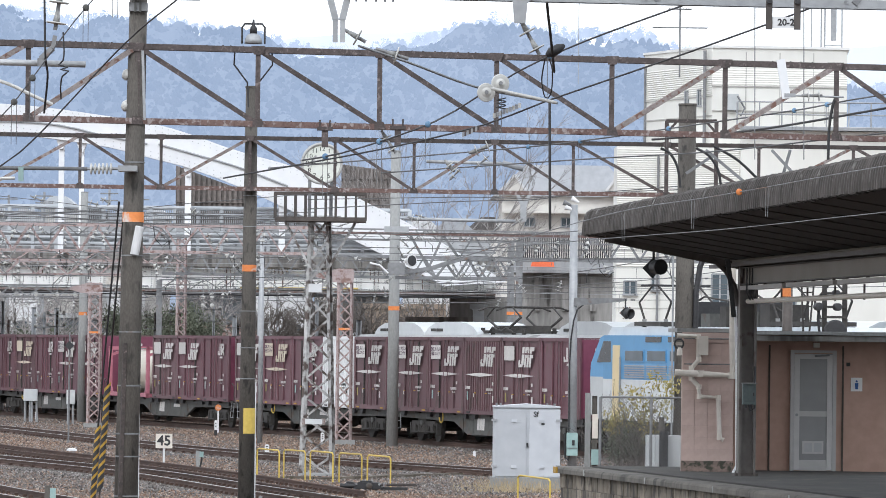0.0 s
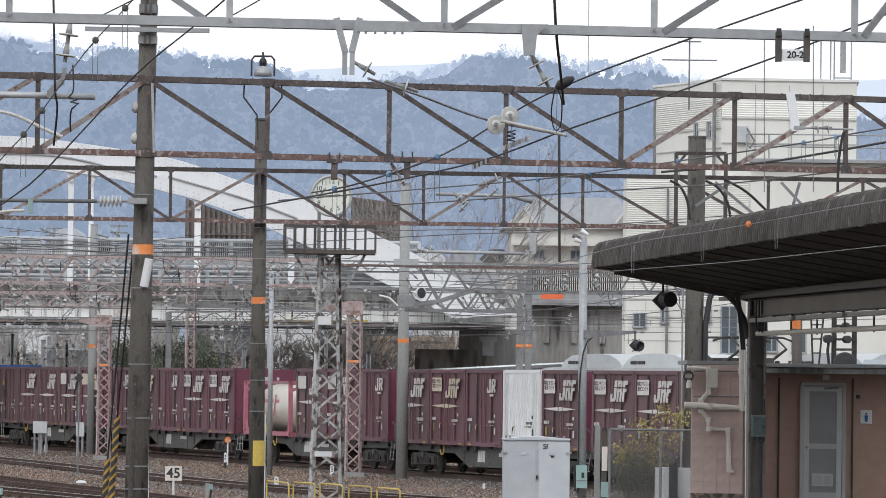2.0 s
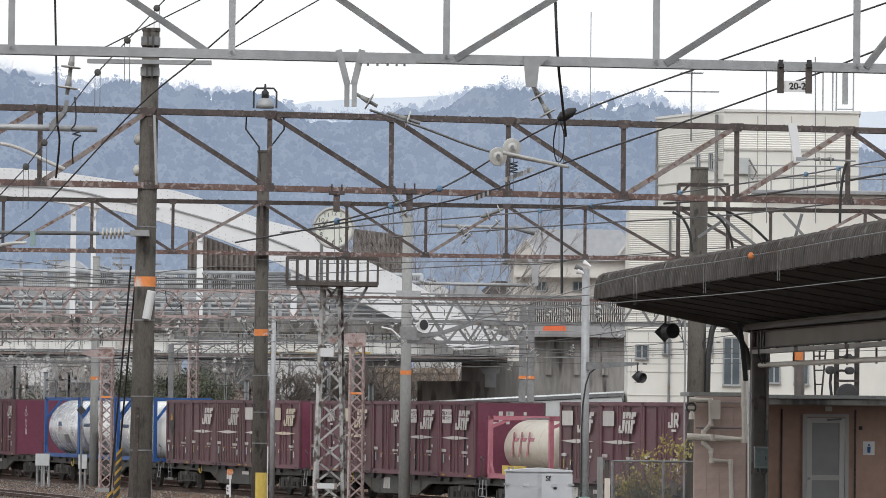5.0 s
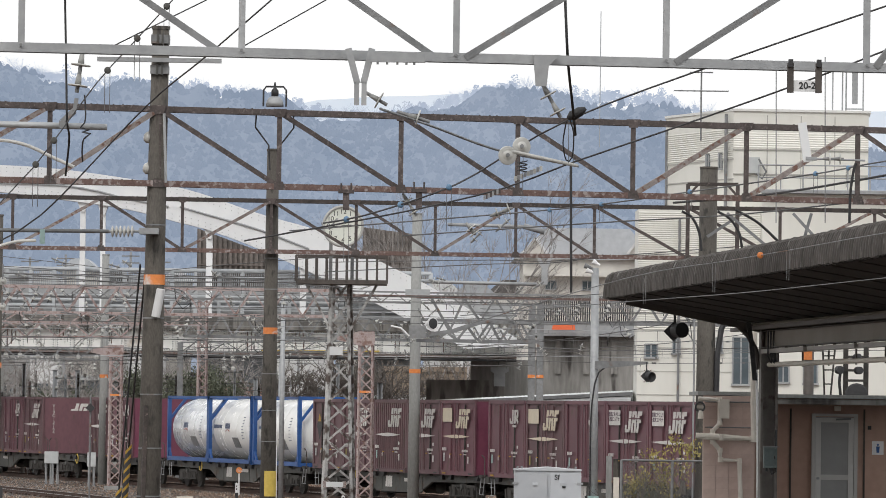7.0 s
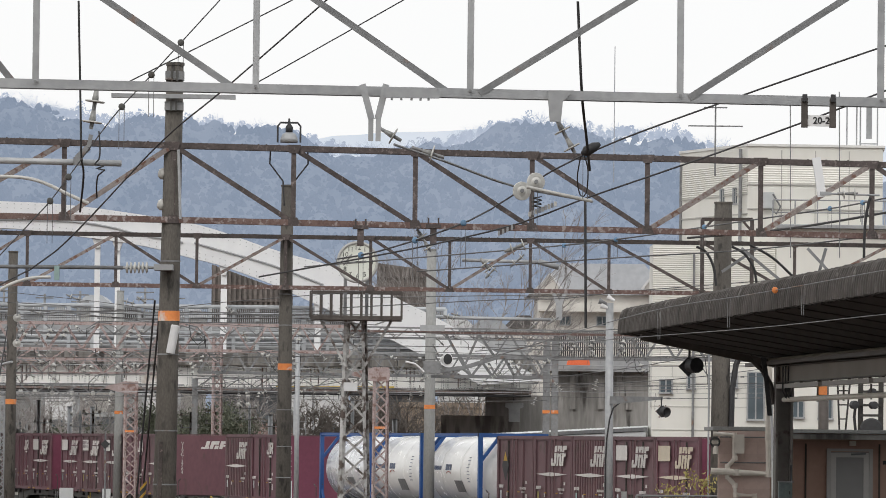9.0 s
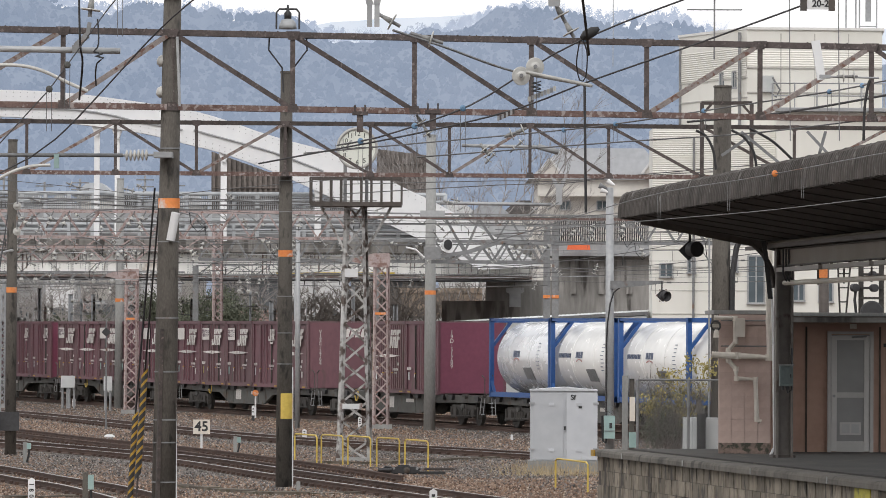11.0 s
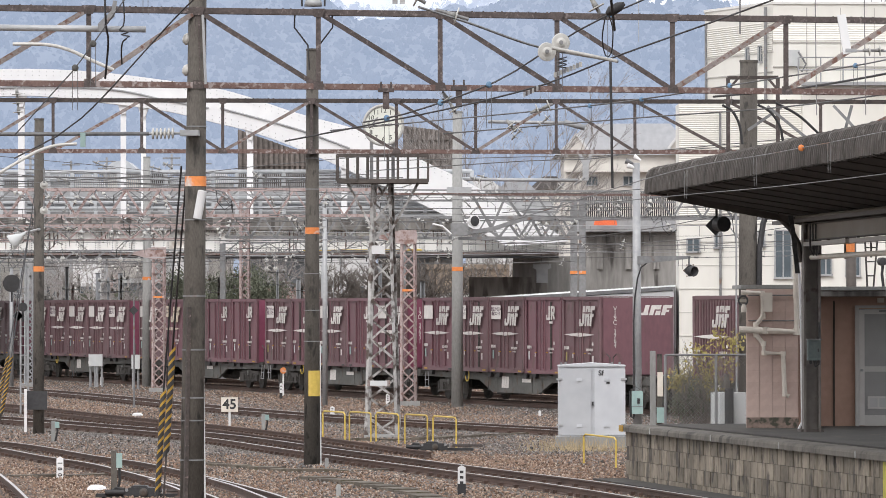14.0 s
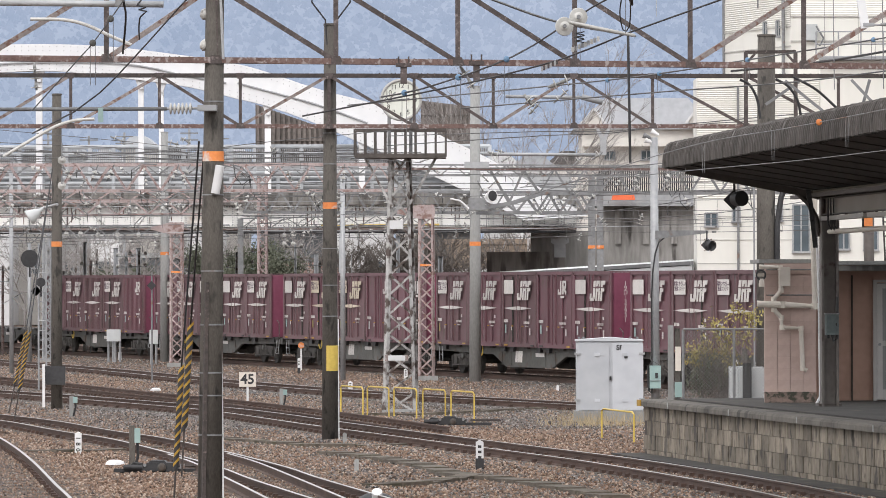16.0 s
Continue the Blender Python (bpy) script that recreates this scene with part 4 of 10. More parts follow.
# ---- wooded hills far behind ----
RIDGE = (19.8, 10.1, 11.3, 9.9, 10.6, 7.0, 4.5, 7.5, 13.6, 8.1, 11.4, 6.1, 4.8, 0.8, 1.6)
def ridge(x):
    """Height of the wooded ridge: rolling humps every twenty metres."""
    return 78.3 + sum(h * math.exp(-((x + 130 - 20 * k) / 20) ** 2) for k, h in enumerate(RIDGE)) + 0.9 * noise.noise((x * 0.09, 5.3, 0)) + 16 * max(0, min(1, (-x - 128) / 40))
hill = Mesh()
hn = 260
for i in range(hn + 1):
    x = -260 + 520 * i / hn
    zt = ridge(x)
    for j in range(26):
        k = j / 25
        hill.v.append((x, 1500 - 500 * (1 - k), -5 + (zt + 5) * k + (4 * noise.noise((x * 0.05, j * 0.35, 1.0)) + 3 * noise.noise((x * 0.2, j * 0.9, 2.0))) * (0.2 + 0.8 * k)))
hill.f = [(i * 26 + j, (i + 1) * 26 + j, (i + 1) * 26 + j + 1, i * 26 + j + 1) for i in range(hn) for j in range(25)]
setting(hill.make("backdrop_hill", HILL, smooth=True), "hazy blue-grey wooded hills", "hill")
tr = Mesh()
for i in range(900):
    x = rng.uniform(-150, 150)
    zt = ridge(x) - rng.uniform(0.2, 2.5)
    dense = rng.random() < 0.45 + 0.35 * noise.noise((x * 0.06, 1.7, 0))
    h = rng.uniform(1.7, 3.4) * (1.5 if rng.random() < 0.12 else 1)
    if dense:
        # evergreen: tapering heap of small sprays
        for q in range(70):
            k = rng.random()
            half = h * (0.16 + 0.36 * (1 - k) ** 0.8)
            px_, pz_ = x + rng.uniform(-1, 1) * half, zt + h * (0.1 + 0.95 * k)
            d = rng.uniform(0.12, 0.3)
            sl = rng.uniform(-0.6, 0.6)
            tr.v += [(px_ - d, 1499, pz_ - d * 0.4), (px_ + d * 0.2, 1499, pz_ - d), (px_ + d, 1499, pz_ + d * sl), (px_ - d * 0.1, 1499, pz_ + d)]
            tr.f.append(tuple(range(len(tr.v) - 4, len(tr.v))))
    else:
        # bare crown: fine twigs fanning from the stem
        tr.bar((x, 1499, zt - 1), (x + rng.uniform(-0.2, 0.2), 1499, zt + h * 0.5), 0.1, 0.1)
        for q in range(26):
            a, r0_ = rng.gauss(0, 0.5), rng.uniform(0.2, 0.6)
            p0 = (x + math.sin(a) * h * r0_ * 0.4, 1499, zt + h * r0_)
            tr.bar(p0, (p0[0] + math.sin(a * 1.5) * h * 0.5, 1499, p0[2] + math.cos(a) * h * rng.uniform(0.3, 0.6)), 0.035, 0.035)
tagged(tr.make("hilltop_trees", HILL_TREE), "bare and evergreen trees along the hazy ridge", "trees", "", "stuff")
wood = Mesh()
for i in range(13000):
    x, k = rng.uniform(-150, 150), rng.uniform(0.3, 1.0)
    y0, z0 = 1500 - 500 * (1 - k), -5 + (ridge(x) + 5) * k + 4 * noise.noise((x * 0.05, k * 8.75, 1.0)) * (0.2 + 0.8 * k)
    r0, tall = rng.uniform(0.4, 1.25), rng.uniform(0.8, 1.5)
    n0 = len(wood.v)
    for rr_, zz_, dy_ in ((1.0, -0.7, 0.0), (0.92, -0.1, -0.35), (0.6, 0.55, -0.3), (0.12, 0.95, 0.0)):
        for q in range(7):
            a = math.pi * q / 6
            j_ = rng.uniform(0.85, 1.12)
            wood.v.append((x - math.cos(a) * r0 * rr_ * j_, y0 - 2 - 0.3 * math.sin(a) * r0 * rr_ * j_, z0 + r0 * tall * zz_ * j_))
    wood.f += [(n0 + 7 * l + q, n0 + 7 * l + q + 1, n0 + 7 * l + q + 8, n0 + 7 * l + q + 7) for l in range(3) for q in range(6)]
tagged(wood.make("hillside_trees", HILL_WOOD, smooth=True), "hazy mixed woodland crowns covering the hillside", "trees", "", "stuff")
far = Mesh()
for i in range(60):
    x = -450 + 900 * i / 59
    far.v += [(x, 3000, -20), (x, 3000, 184 + 5 * math.sin(x * 0.019 + 1.0) + 4 * noise.noise((x * 0.03, 2.2, 0)))]
far.f = [(2 * i, 2 * i + 2, 2 * i + 3, 2 * i + 1) for i in range(59)]
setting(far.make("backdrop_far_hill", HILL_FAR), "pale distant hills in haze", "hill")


# ---- poles and gantries ----
def ring_marks(parent, base, top, r0, r1, zs, mat, h=0.03):
    for z in zs:
        k = (z - base[2]) / (top[2] - base[2])
        c = lerp(base, top, k)
        Mesh().tube((c[0], c[1], z - h / 2), (c[0], c[1], z + h / 2), (r0 + (r1 - r0) * k) + 0.008, n=16).make("band", mat, parent)


def concrete_pole(base, top, r0, r1, mat=CONCRETE, label="tall tapered grey-brown concrete overhead-line pole", bands=(), orange=None, name="line_pole"):
    root = thing(name, label, "pole")
    Mesh().tube(base, top, r0, r1, n=20).make("shaft", mat, root, smooth=True)
    Mesh().tube(lerp(base, top, 0.9985), (top[0], top[1], top[2] + 0.03), r1 + 0.012, n=20).make("cap", mat, root)
    ring_marks(root, base, top, r0, r1, bands, GALV_DARK, 0.02)
    if orange is not None:
        ring_marks(root, base, top, r0, r1, (orange,), ORANGE, 0.14)
    return root


def gantry(name, a, b, height, nodes, dirs, mat, label, size=0.11, thin=0.07, top_mat=None, group="", inset=False):
    """A flat truss of angle steel between two points of its bottom chord."""
    root = thing(name, label, "gantry", group=group)
    up = Vector((0, 0, height))
    a, b = Vector(a), Vector(b)
    back = Vector((0, 0.16, 0))
    for o in (Vector((0, 0, 0)), back):
        Mesh().angle(a + o, b + o, size, 0.014).make("bottom_chord", RUST_RED if mat is RUST else mat, root)
        Mesh().angle(a + up + o, b + up + o, size, 0.014).make("top_chord", top_mat or mat, root)
    for e in (a, b):
        Mesh().bar((e.x, e.y, -0.2), e + up, 0.25, 0.25).make("end_post", mat, root)
    if mat is not GALV:
        bolts, run = Mesh(), (b - a).length
        for k in range(int(run / 0.17)):
            q = a.lerp(b, (k + 0.5 + rng.uniform(-0.3, 0.3)) * 0.17 / run)
            if noise.noise((q.x * 0.55, a.y, 3.0)) > -0.02:
                bolts.tube(q + up + Vector((0, 0.02, size / 2 - 0.005)), q + up + Vector((0, 0.02, size / 2 + 0.009)), 0.013, n=5)
            if noise.noise((q.x * 0.6, a.y, 9.0)) > 0.18:
                bolts.tube(q + Vector((0, 0.02, size / 2 - 0.005)), q + Vector((0, 0.02, size / 2 + 0.008)), 0.012, n=5)
        tagged(bolts.make("bolt_row", RUST_DARK, root), kind="stuff")
    pts = [a.lerp(b, k) for k in nodes]
    for p in pts:
        Mesh().angle(p, p + up, thin, 0.01).make("post", mat, root)
        for q, s in ((p, 1), (p + up, -1)):
            if mat is GALV:
                Mesh().tube((q.x, q.y - 0.03, q.z + 0.02), (q.x, q.y - 0.06, q.z + 0.02), 0.018, n=6).make("bolt", GALV_DARK, root)
                continue
            Mesh().prism([(-0.1, -0.05), (0.1, -0.05), (0.06, 0.07), (-0.06, 0.07)], 0.012, Matrix.Translation((q.x, q.y - 0.02, q.z)) @ Matrix.Diagonal((1, 1, s, 1))).make("gusset", mat, root)
    for p, q, d in zip(pts, pts[1:], dirs):
        s, e = (p + up, q) if d > 0 else (p, q + up)
        if inset:
            s, e = (s - Vector((0.23, 0, 0)), e - Vector((0.23, 0, 0))) if d > 0 else (s + Vector((0.1, 0, 0)), e + Vector((0.25, 0, 0)))
        # grey gantry's diagonals use darker steel to paint in their shaded undersides
        Mesh().angle(s, e, thin, 0.01).make("diagonal", PALE_RUST if mat is RUST and d < 0 else GALV_DARK if mat is GALV else mat, root)
    return root


def box_gantry(name, a, b, height, depth, panel, mat, label, size=0.07, thin=0.05, gear=0, posts=False, wires=()):
    """A lattice beam of four chords with zigzag lacing; gear: how many insulators and arms hang from it; wires: heights of the lines it carries."""
    root = thing(name, label, "gantry")
    a, b = Vector(a), Vector(b)
    n = max(4, int((b - a).length / panel))
    laced = Mesh()
    for e in (a, b):
        if posts or abs(e.x) > 0.0885 * e.y:
            Mesh().bar((e.x, e.y + depth / 2, -0.2), e + Vector((0, depth / 2, height)), 0.25, 0.25).make("end_post", mat, root)
    for dy in (0, depth):
        for dz in (0, height):
            o = Vector((0, dy, dz))
            Mesh().angle(a + o, b + o, size, 0.01).make("chord", mat, root)
        for i in range(n):
            p, q = a.lerp(b, i / n) + Vector((0, dy, 0)), a.lerp(b, (i + 1) / n) + Vector((0, dy, 0))
            mid = (p + q) / 2 + Vector((0, 0, height))
            if a.y > 180:
                laced.bar(p, mid, thin, thin * 0.7).bar(mid, q, thin, thin * 0.7)
                continue
            Mesh().bar(p, mid, thin, thin * 0.7).make("lacing", mat, root)
            Mesh().bar(mid, q, thin, thin * 0.7).make("lacing", mat, root)
    for i in range(n + 1):
        p = a.lerp(b, i / n)
        if a.y > 180:
            laced.bar(p, p + Vector((0, depth, 0)), thin, 0.012)
        else:
            Mesh().bar(p, p + Vector((0, depth, 0)), thin, 0.012).make("tie", mat, root)
    if laced.v:
        tagged(laced.make("lacing", mat, root), kind="stuff")
    st = random.Random(int(a.y * 10))
    for i in range(gear):
        p = a.lerp(b, st.uniform(0.03, 0.97)) + Vector((0, -0.12, st.choice((0, height))))
        kind = st.random()
        tilt = st.uniform(-1.2, 1.2)
        q = p + Vector((math.sin(tilt), 0, -math.cos(tilt))) * 0.55
        if kind < 0.55:
            d = (q - p).normalized()
            rot = d.to_track_quat("Z", "Y").to_matrix().to_4x4()
            me = Mesh().tube(p, q, 0.02, n=6)
            me.make("insulator_pin", GALV_DARK, root)
            for k in (0.45, 0.75):
                Mesh().lathe([(0.03, -0.07), (0.04, -0.02), (0.09, 0.0), (0.095, 0.02), (0.04, 0.03)], 12, Matrix.Translation(p.lerp(q, k)) @ rot).make("insulator_disc", PORCELAIN, root, smooth=True)
        elif kind < 0.8:
            q = p + Vector((st.choice((-1, 1)) * st.uniform(0.5, 1.1), 0, -st.uniform(0.1, 0.6)))
            m_ = p.lerp(q, 0.6) + Vector((0, 0, 0.12))
            Mesh().path([p, m_, q], 0.018, 6).make("registration_arm", GALV if kind < 0.6 else GALV_DARK, root)
            Mesh().tube(q, q + Vector((0, 0, -0.25)), 0.015, n=5).make("wire_clip", STEEL_BLACK, root)
        else:
            ln = st.uniform(0.5, 1.2)
            Mesh().path([p, p + Vector((0.05, 0, -ln * 0.5)), p + Vector((0.25, 0, -ln * 0.8)), p + Vector((0.5, 0, -ln * 0.55))], 0.014, 5).make("jumper", RUBBER, root)
    for k, dz in enumerate(wires):
        ends = [e + Vector((0, -0.25 - 0.05 * (k % 4), dz + st.uniform(-0.1, 0.1))) for e in (a, b)]
        sag = st.uniform(0.03, 0.14)
        line = [ends[0].lerp(ends[1], j / 10) - Vector((0, 0, sag * (1 - (j / 5 - 1) ** 2))) for j in range(11)]
        Mesh().path(line, st.choice((0.008, 0.01, 0.013)), 5).make("line_wire", GALV if k % 3 == 1 else WIRE, root)
        drop = Mesh()
        for j in range(st.randint(5, 11)):
            p = ends[0].lerp(ends[1], st.uniform(0.02, 0.98))
            f = (p.x - ends[0].x) / (ends[1].x - ends[0].x)
            p.z -= sag * (1 - (2 * f - 1) ** 2)
            if st.random() < 0.5:
                drop.tube(p, p - Vector((0, 0, st.uniform(0.1, 0.5))), 0.006, n=4)
            else:
                drop.box(p, (st.uniform(0.05, 0.16), 0.04, 0.05))
        tagged(drop.make("dropper_set", WIRE, root), "", "", "", "stuff")
    return root


def lattice_column(name, base, w0, w1, height, panel, mat, label, foot=True):
    """A four-legged laced steel column."""
    root = thing(name, label, "lattice column", Matrix.Translation(base))
    n = max(3, int(height / panel))
    laced = Mesh()
    def corner(i, j, k):
        ww = w0 + (w1 - w0) * k
        return Vector((i * ww / 2, j * ww / 2, height * k))
    for i in (-1, 1):
        for j in (-1, 1):
            Mesh().angle(corner(i, j, 0), corner(i, j, 1), 0.075, 0.012).make("leg", mat, root)
    for k in range(n):
        k0, k1 = k / n, (k + 1) / n
        for (i0, j0), (i1, j1) in (((-1, -1), (1, -1)), ((1, -1), (1, 1)), ((1, 1), (-1, 1)), ((-1, 1), (-1, -1))):
            s, e = ((i0, j0), (i1, j1)) if k % 2 else ((i1, j1), (i0, j0))
            if base[1] > 205:
                laced.bar(corner(*s, k0), corner(*e, k1), 0.055, 0.014, 1.57 if j0 == j1 else 0.0)
            else:
                Mesh().bar(corner(*s, k0), corner(*e, k1), 0.055, 0.014, 1.57 if j0 == j1 else 0.0).make("lacing", mat, root)
    if laced.v:
        tagged(laced.make("lacing", mat, root), kind="stuff")
    if foot:
        Mesh().box((0, 0, 0.02), (w0 + 0.35, w0 + 0.35, 0.3)).make("footing", CONCRETE_PALE, root)
    return root


# near pole with its cable trough
p1b, p1t = (-3.586, 71.0, 0.0), (-3.483, 71.0, 8.47)
p1b = (p1b[0], p1b[1], -0.2)
pole_a = concrete_pole(p1b, p1t, 0.178, 0.118, label="tall dark weathered concrete overhead-line pole with orange band",
                       bands=[5.719, 4.418, 3.353, 2.603, 1.933, 1.617, 1.065], orange=4.954)
Mesh().bar((p1b[0] - 0.09, p1b[1] - 0.15, -0.2), (p1b[0] - 0.03, p1b[1] - 0.13, 3.2), 0.09, 0.05).make("cable_trough", RUST_DARK, pole_a)
Mesh().tube((p1b[0] + 0.19, p1b[1] - 0.02, -0.2), (p1b[0] + 0.165, p1b[1] - 0.02, 3.0), 0.016).make("white_conduit", WHITE, pole_a)
ps = (-3.455, 70.8, 4.627)
Mesh().lathe([(0.001, -0.2), (0.062, -0.2), (0.062, 0.19), (0.05, 0.2), (0.001, 0.2)], 16, Matrix.Translation(ps) @ pose(0, 0, 0, 0, 10, 0)).make("number_plate", WHITE, pole_a, "small tilted white tube")
for y in [6.94, 6.506]:
    kk = (y - p1b[2]) / (p1t[2] - p1b[2])
    c = lerp(p1b, p1t, kk)
    Mesh().lathe([(0.02, -0.03), (0.085, -0.02), (0.1, 0.04), (0.06, 0.09), (0.02, 0.1)], 14, Matrix.Translation((c[0] - 0.12, c[1] + 0.02, y)) @ Matrix.Scale(0.85, 4) @ pose(0, 0, 0, 0, -80, 0)).make("insulator", PORCELAIN, pole_a, smooth=True)
Mesh().tube((-3.413, 70.8, 7.271), (-3.374, 70.8, 6.304), 0.02, n=8).make("upper_conduit", GALV, pole_a)
# top bracket of the near pole
tb = [(-4.356, 70.8, 8.017), (-2.625, 70.8, 8.011)]
Mesh().bar(tb[0], tb[1], 0.1, 0.06).make("cross_arm", GALV, pole_a)
for y in [8.312, 7.886]:
    kk = (y - p1b[2]) / (p1t[2] - p1b[2])
    c = lerp(p1b, p1t, kk)
    Mesh().box((c[0], c[1] - 0.02, y), (0.255, 0.28, 0.12)).make("clamp", GALV_DARK, pole_a)
    for s_ in (-0.035, 0.035):
        Mesh().box((c[0] + s_, c[1] - 0.17, y), (0.03, 0.04, 0.15)).make("clamp_bolt", WAGON_GREY, pole_a)

p2b = (-2.896, 108.003, -0.15)
p2t = (-2.404, 90.0, 7.759)
p2t = (p2t[0], p2b[1], 8.656)
p2t = (-2.877, p2b[1], p2t[2])
pole_b = concrete_pole(p2b, p2t, 0.175, 0.125, label="dark concrete overhead-line pole with yellow plate and orange band",
                       bands=[6.357, 5.699, 3.904, 3.126, 2.468], orange=4.814)
yb = (-2.851, 107.4, 1.575)
wrap = Mesh()
for zz in (yb[2] - 0.27, yb[2] + 0.27):
    for rr_ in (0.184, 0.17):
        wrap.v += [(p2b[0] + rr_ * math.cos(radians(-112 + 120 * i / 14)), p2b[1] + rr_ * math.sin(radians(-112 + 120 * i / 14)), zz) for i in range(15)]
wrap.f = [(o + i, o + i + 1, p + i + 1, p + i) for o, p in ((0, 30), (15, 45), (0, 15), (30, 45)) for i in range(14)] + [(0, 15, 45, 30), (14, 29, 59, 44)]
wrap.make("yellow_wrap", YELLOW, pole_b, "yellow wrap plate")
Mesh().tube((p2b[0] + 0.19, p2b[1] - 0.02, -0.2), (p2b[0] + 0.18, p2b[1] - 0.02, 2.4), 0.014).make("white_conduit", WHITE, pole_b)

# rusty gantry carried by the near pole
ga = [(-6.663, 70.0, 6.295), (8.607, 74.23, 6.245)]
ga[1] = (ga[1][0], ga[1][1], ga[0][2])
def frac(x, a, b):
    return (x - a[0]) / (b[0] - a[0])
nod = [frac(x, *ga) for x in [-6.641, -4.978, -3.488, -1.817, -0.107, 1.555, 3.218, 4.873, 6.52, 8.104]]
gan_a = gantry("line_gantry", ga[0], ga[1], 1.041, nod, (-1, -1, 1, 1, 1, 1, -1, -1, 1), RUST,
               "rusty brown angle-steel gantry beam over the tracks", 0.082, 0.07)
# second gantry behind, on the second pole
gb = [(-10.168, 107.0, 6.492), (12.654, 109.014, 6.522)]
gb[1] = (gb[1][0], gb[1][1], gb[0][2])
nod = [frac(x, *gb) for x in [-10.089, -8.325, -6.465, -4.762, -2.89, -1.09, 0.589, 2.305, 3.985, 5.988, 7.968, 10.008, 12.047]]
gan_b = gantry("line_gantry", gb[0], gb[1], 1.075, nod, (-1, -1, 1, -1, 1, 1, -1, 1, 1, 1, -1, 1), RUST,
               "rusty gantry beam with dark upper chord", 0.085, 0.065, RUST_DARK)
# new grey gantry, nearest
gc = [(-5.436, 54.0, 7.005), (6.164, 55.787, 6.95)]
gc[1] = (gc[1][0], gc[1][1], gc[0][2])
nod = [frac(x, *gc) for x in [-5.413, -4.148, -1.808, 0.501, 2.792, 5.01, 6.043]]
gan_c = gantry("grey_gantry", gc[0], gc[1], 1.55, nod, (1, 1, 1, -1, -1, -1), GALV, "new grey galvanised steel gantry beam", 0.1, 0.072, None, "", True)

# right-hand concrete pole beside the hut
rb = (6.289, 107.0, 1.072)
rt = (6.337, 107.0, 8.348)
pole_c = concrete_pole((rb[0], 107.0, -0.2), (rt[0], 107.0, rt[2]), 0.2, 0.185, CONCRETE, "thick grey-brown concrete pole behind the platform hut")
Mesh().path([(rb[0] + 0.24, 106.9, 2.6), (rb[0] + 0.26, 106.9, 4.4), (rb[0] + 0.34, 106.9, 4.95), (rb[0] + 0.5, 106.9, 5.3)], 0.06, 8).make("curved_bracket", STEEL_BLACK, pole_c)
Mesh().tube((rb[0] - 0.23, 106.85, 0.0), (rb[0] - 0.23, 106.85, 5.4), 0.02, n=6).make("conduit", GALV, pole_c)
# middle-distance poles
mid_poles = []
for (bx, by), (tx, ty), r0, oy, mat in ((((-10.945, 135.843)), (-9.783, 8.216), 0.155, 4.222, CONCRETE),
                                        (((-12.738, 214.705)), (-11.166, 9.524), 0.19, 4.408, CONCRETE_PALE),
                                        (((0.304, 171.5)), (0.445, 9.767), 0.2, 4.468, CONCRETE_PALE)):
    mid_poles.append(concrete_pole((bx, by, -0.2), (bx + 0.02, by, ty), r0, r0 * 0.8, mat, "pale concrete overhead-line pole with orange band", orange=oy))
p_left = mid_poles[0]


# ---- freight train ----
LEN = 3.66
SHIFT = [(0.0, 0.0), (2.5, 23.5), (6.0, 56.8), (11.0, 105.2), (14.5, 139.6), (16.0, 154.5)]


def lettering(text, size, m, mat, parent, name="lettering"):
    cu = bpy.data.curves.new(name, "FONT")
    cu.body, cu.size, cu.align_x, cu.align_y, cu.extrude = text, size, "CENTER", "CENTER", 0.002
    cu.offset = size * 0.025
    cu.materials.append(mat)
    ob = new(name, cu)
    ob.matrix_basis = m
    ob.parent = parent
    return ob


SLOGAN = bpy.data.curves.new("slogan", "FONT")
SLOGAN.body, SLOGAN.size, SLOGAN.align_x, SLOGAN.align_y, SLOGAN.extrude = "\u74b0\u5883\u306b\u3084\u3055\u3057\u3044\n\u9244\u9053\u30b3\u30f3\u30c6\u30ca", 0.15, "CENTER", "CENTER", 0.002
SLOGAN.resolution_u = 2
SLOGAN.offset = 0.003
SLOGAN.materials.append(surface("slogan_ink", (0.08, 0.05, 0.07), (0.14, 0.09, 0.12), 0.6, bump=0))


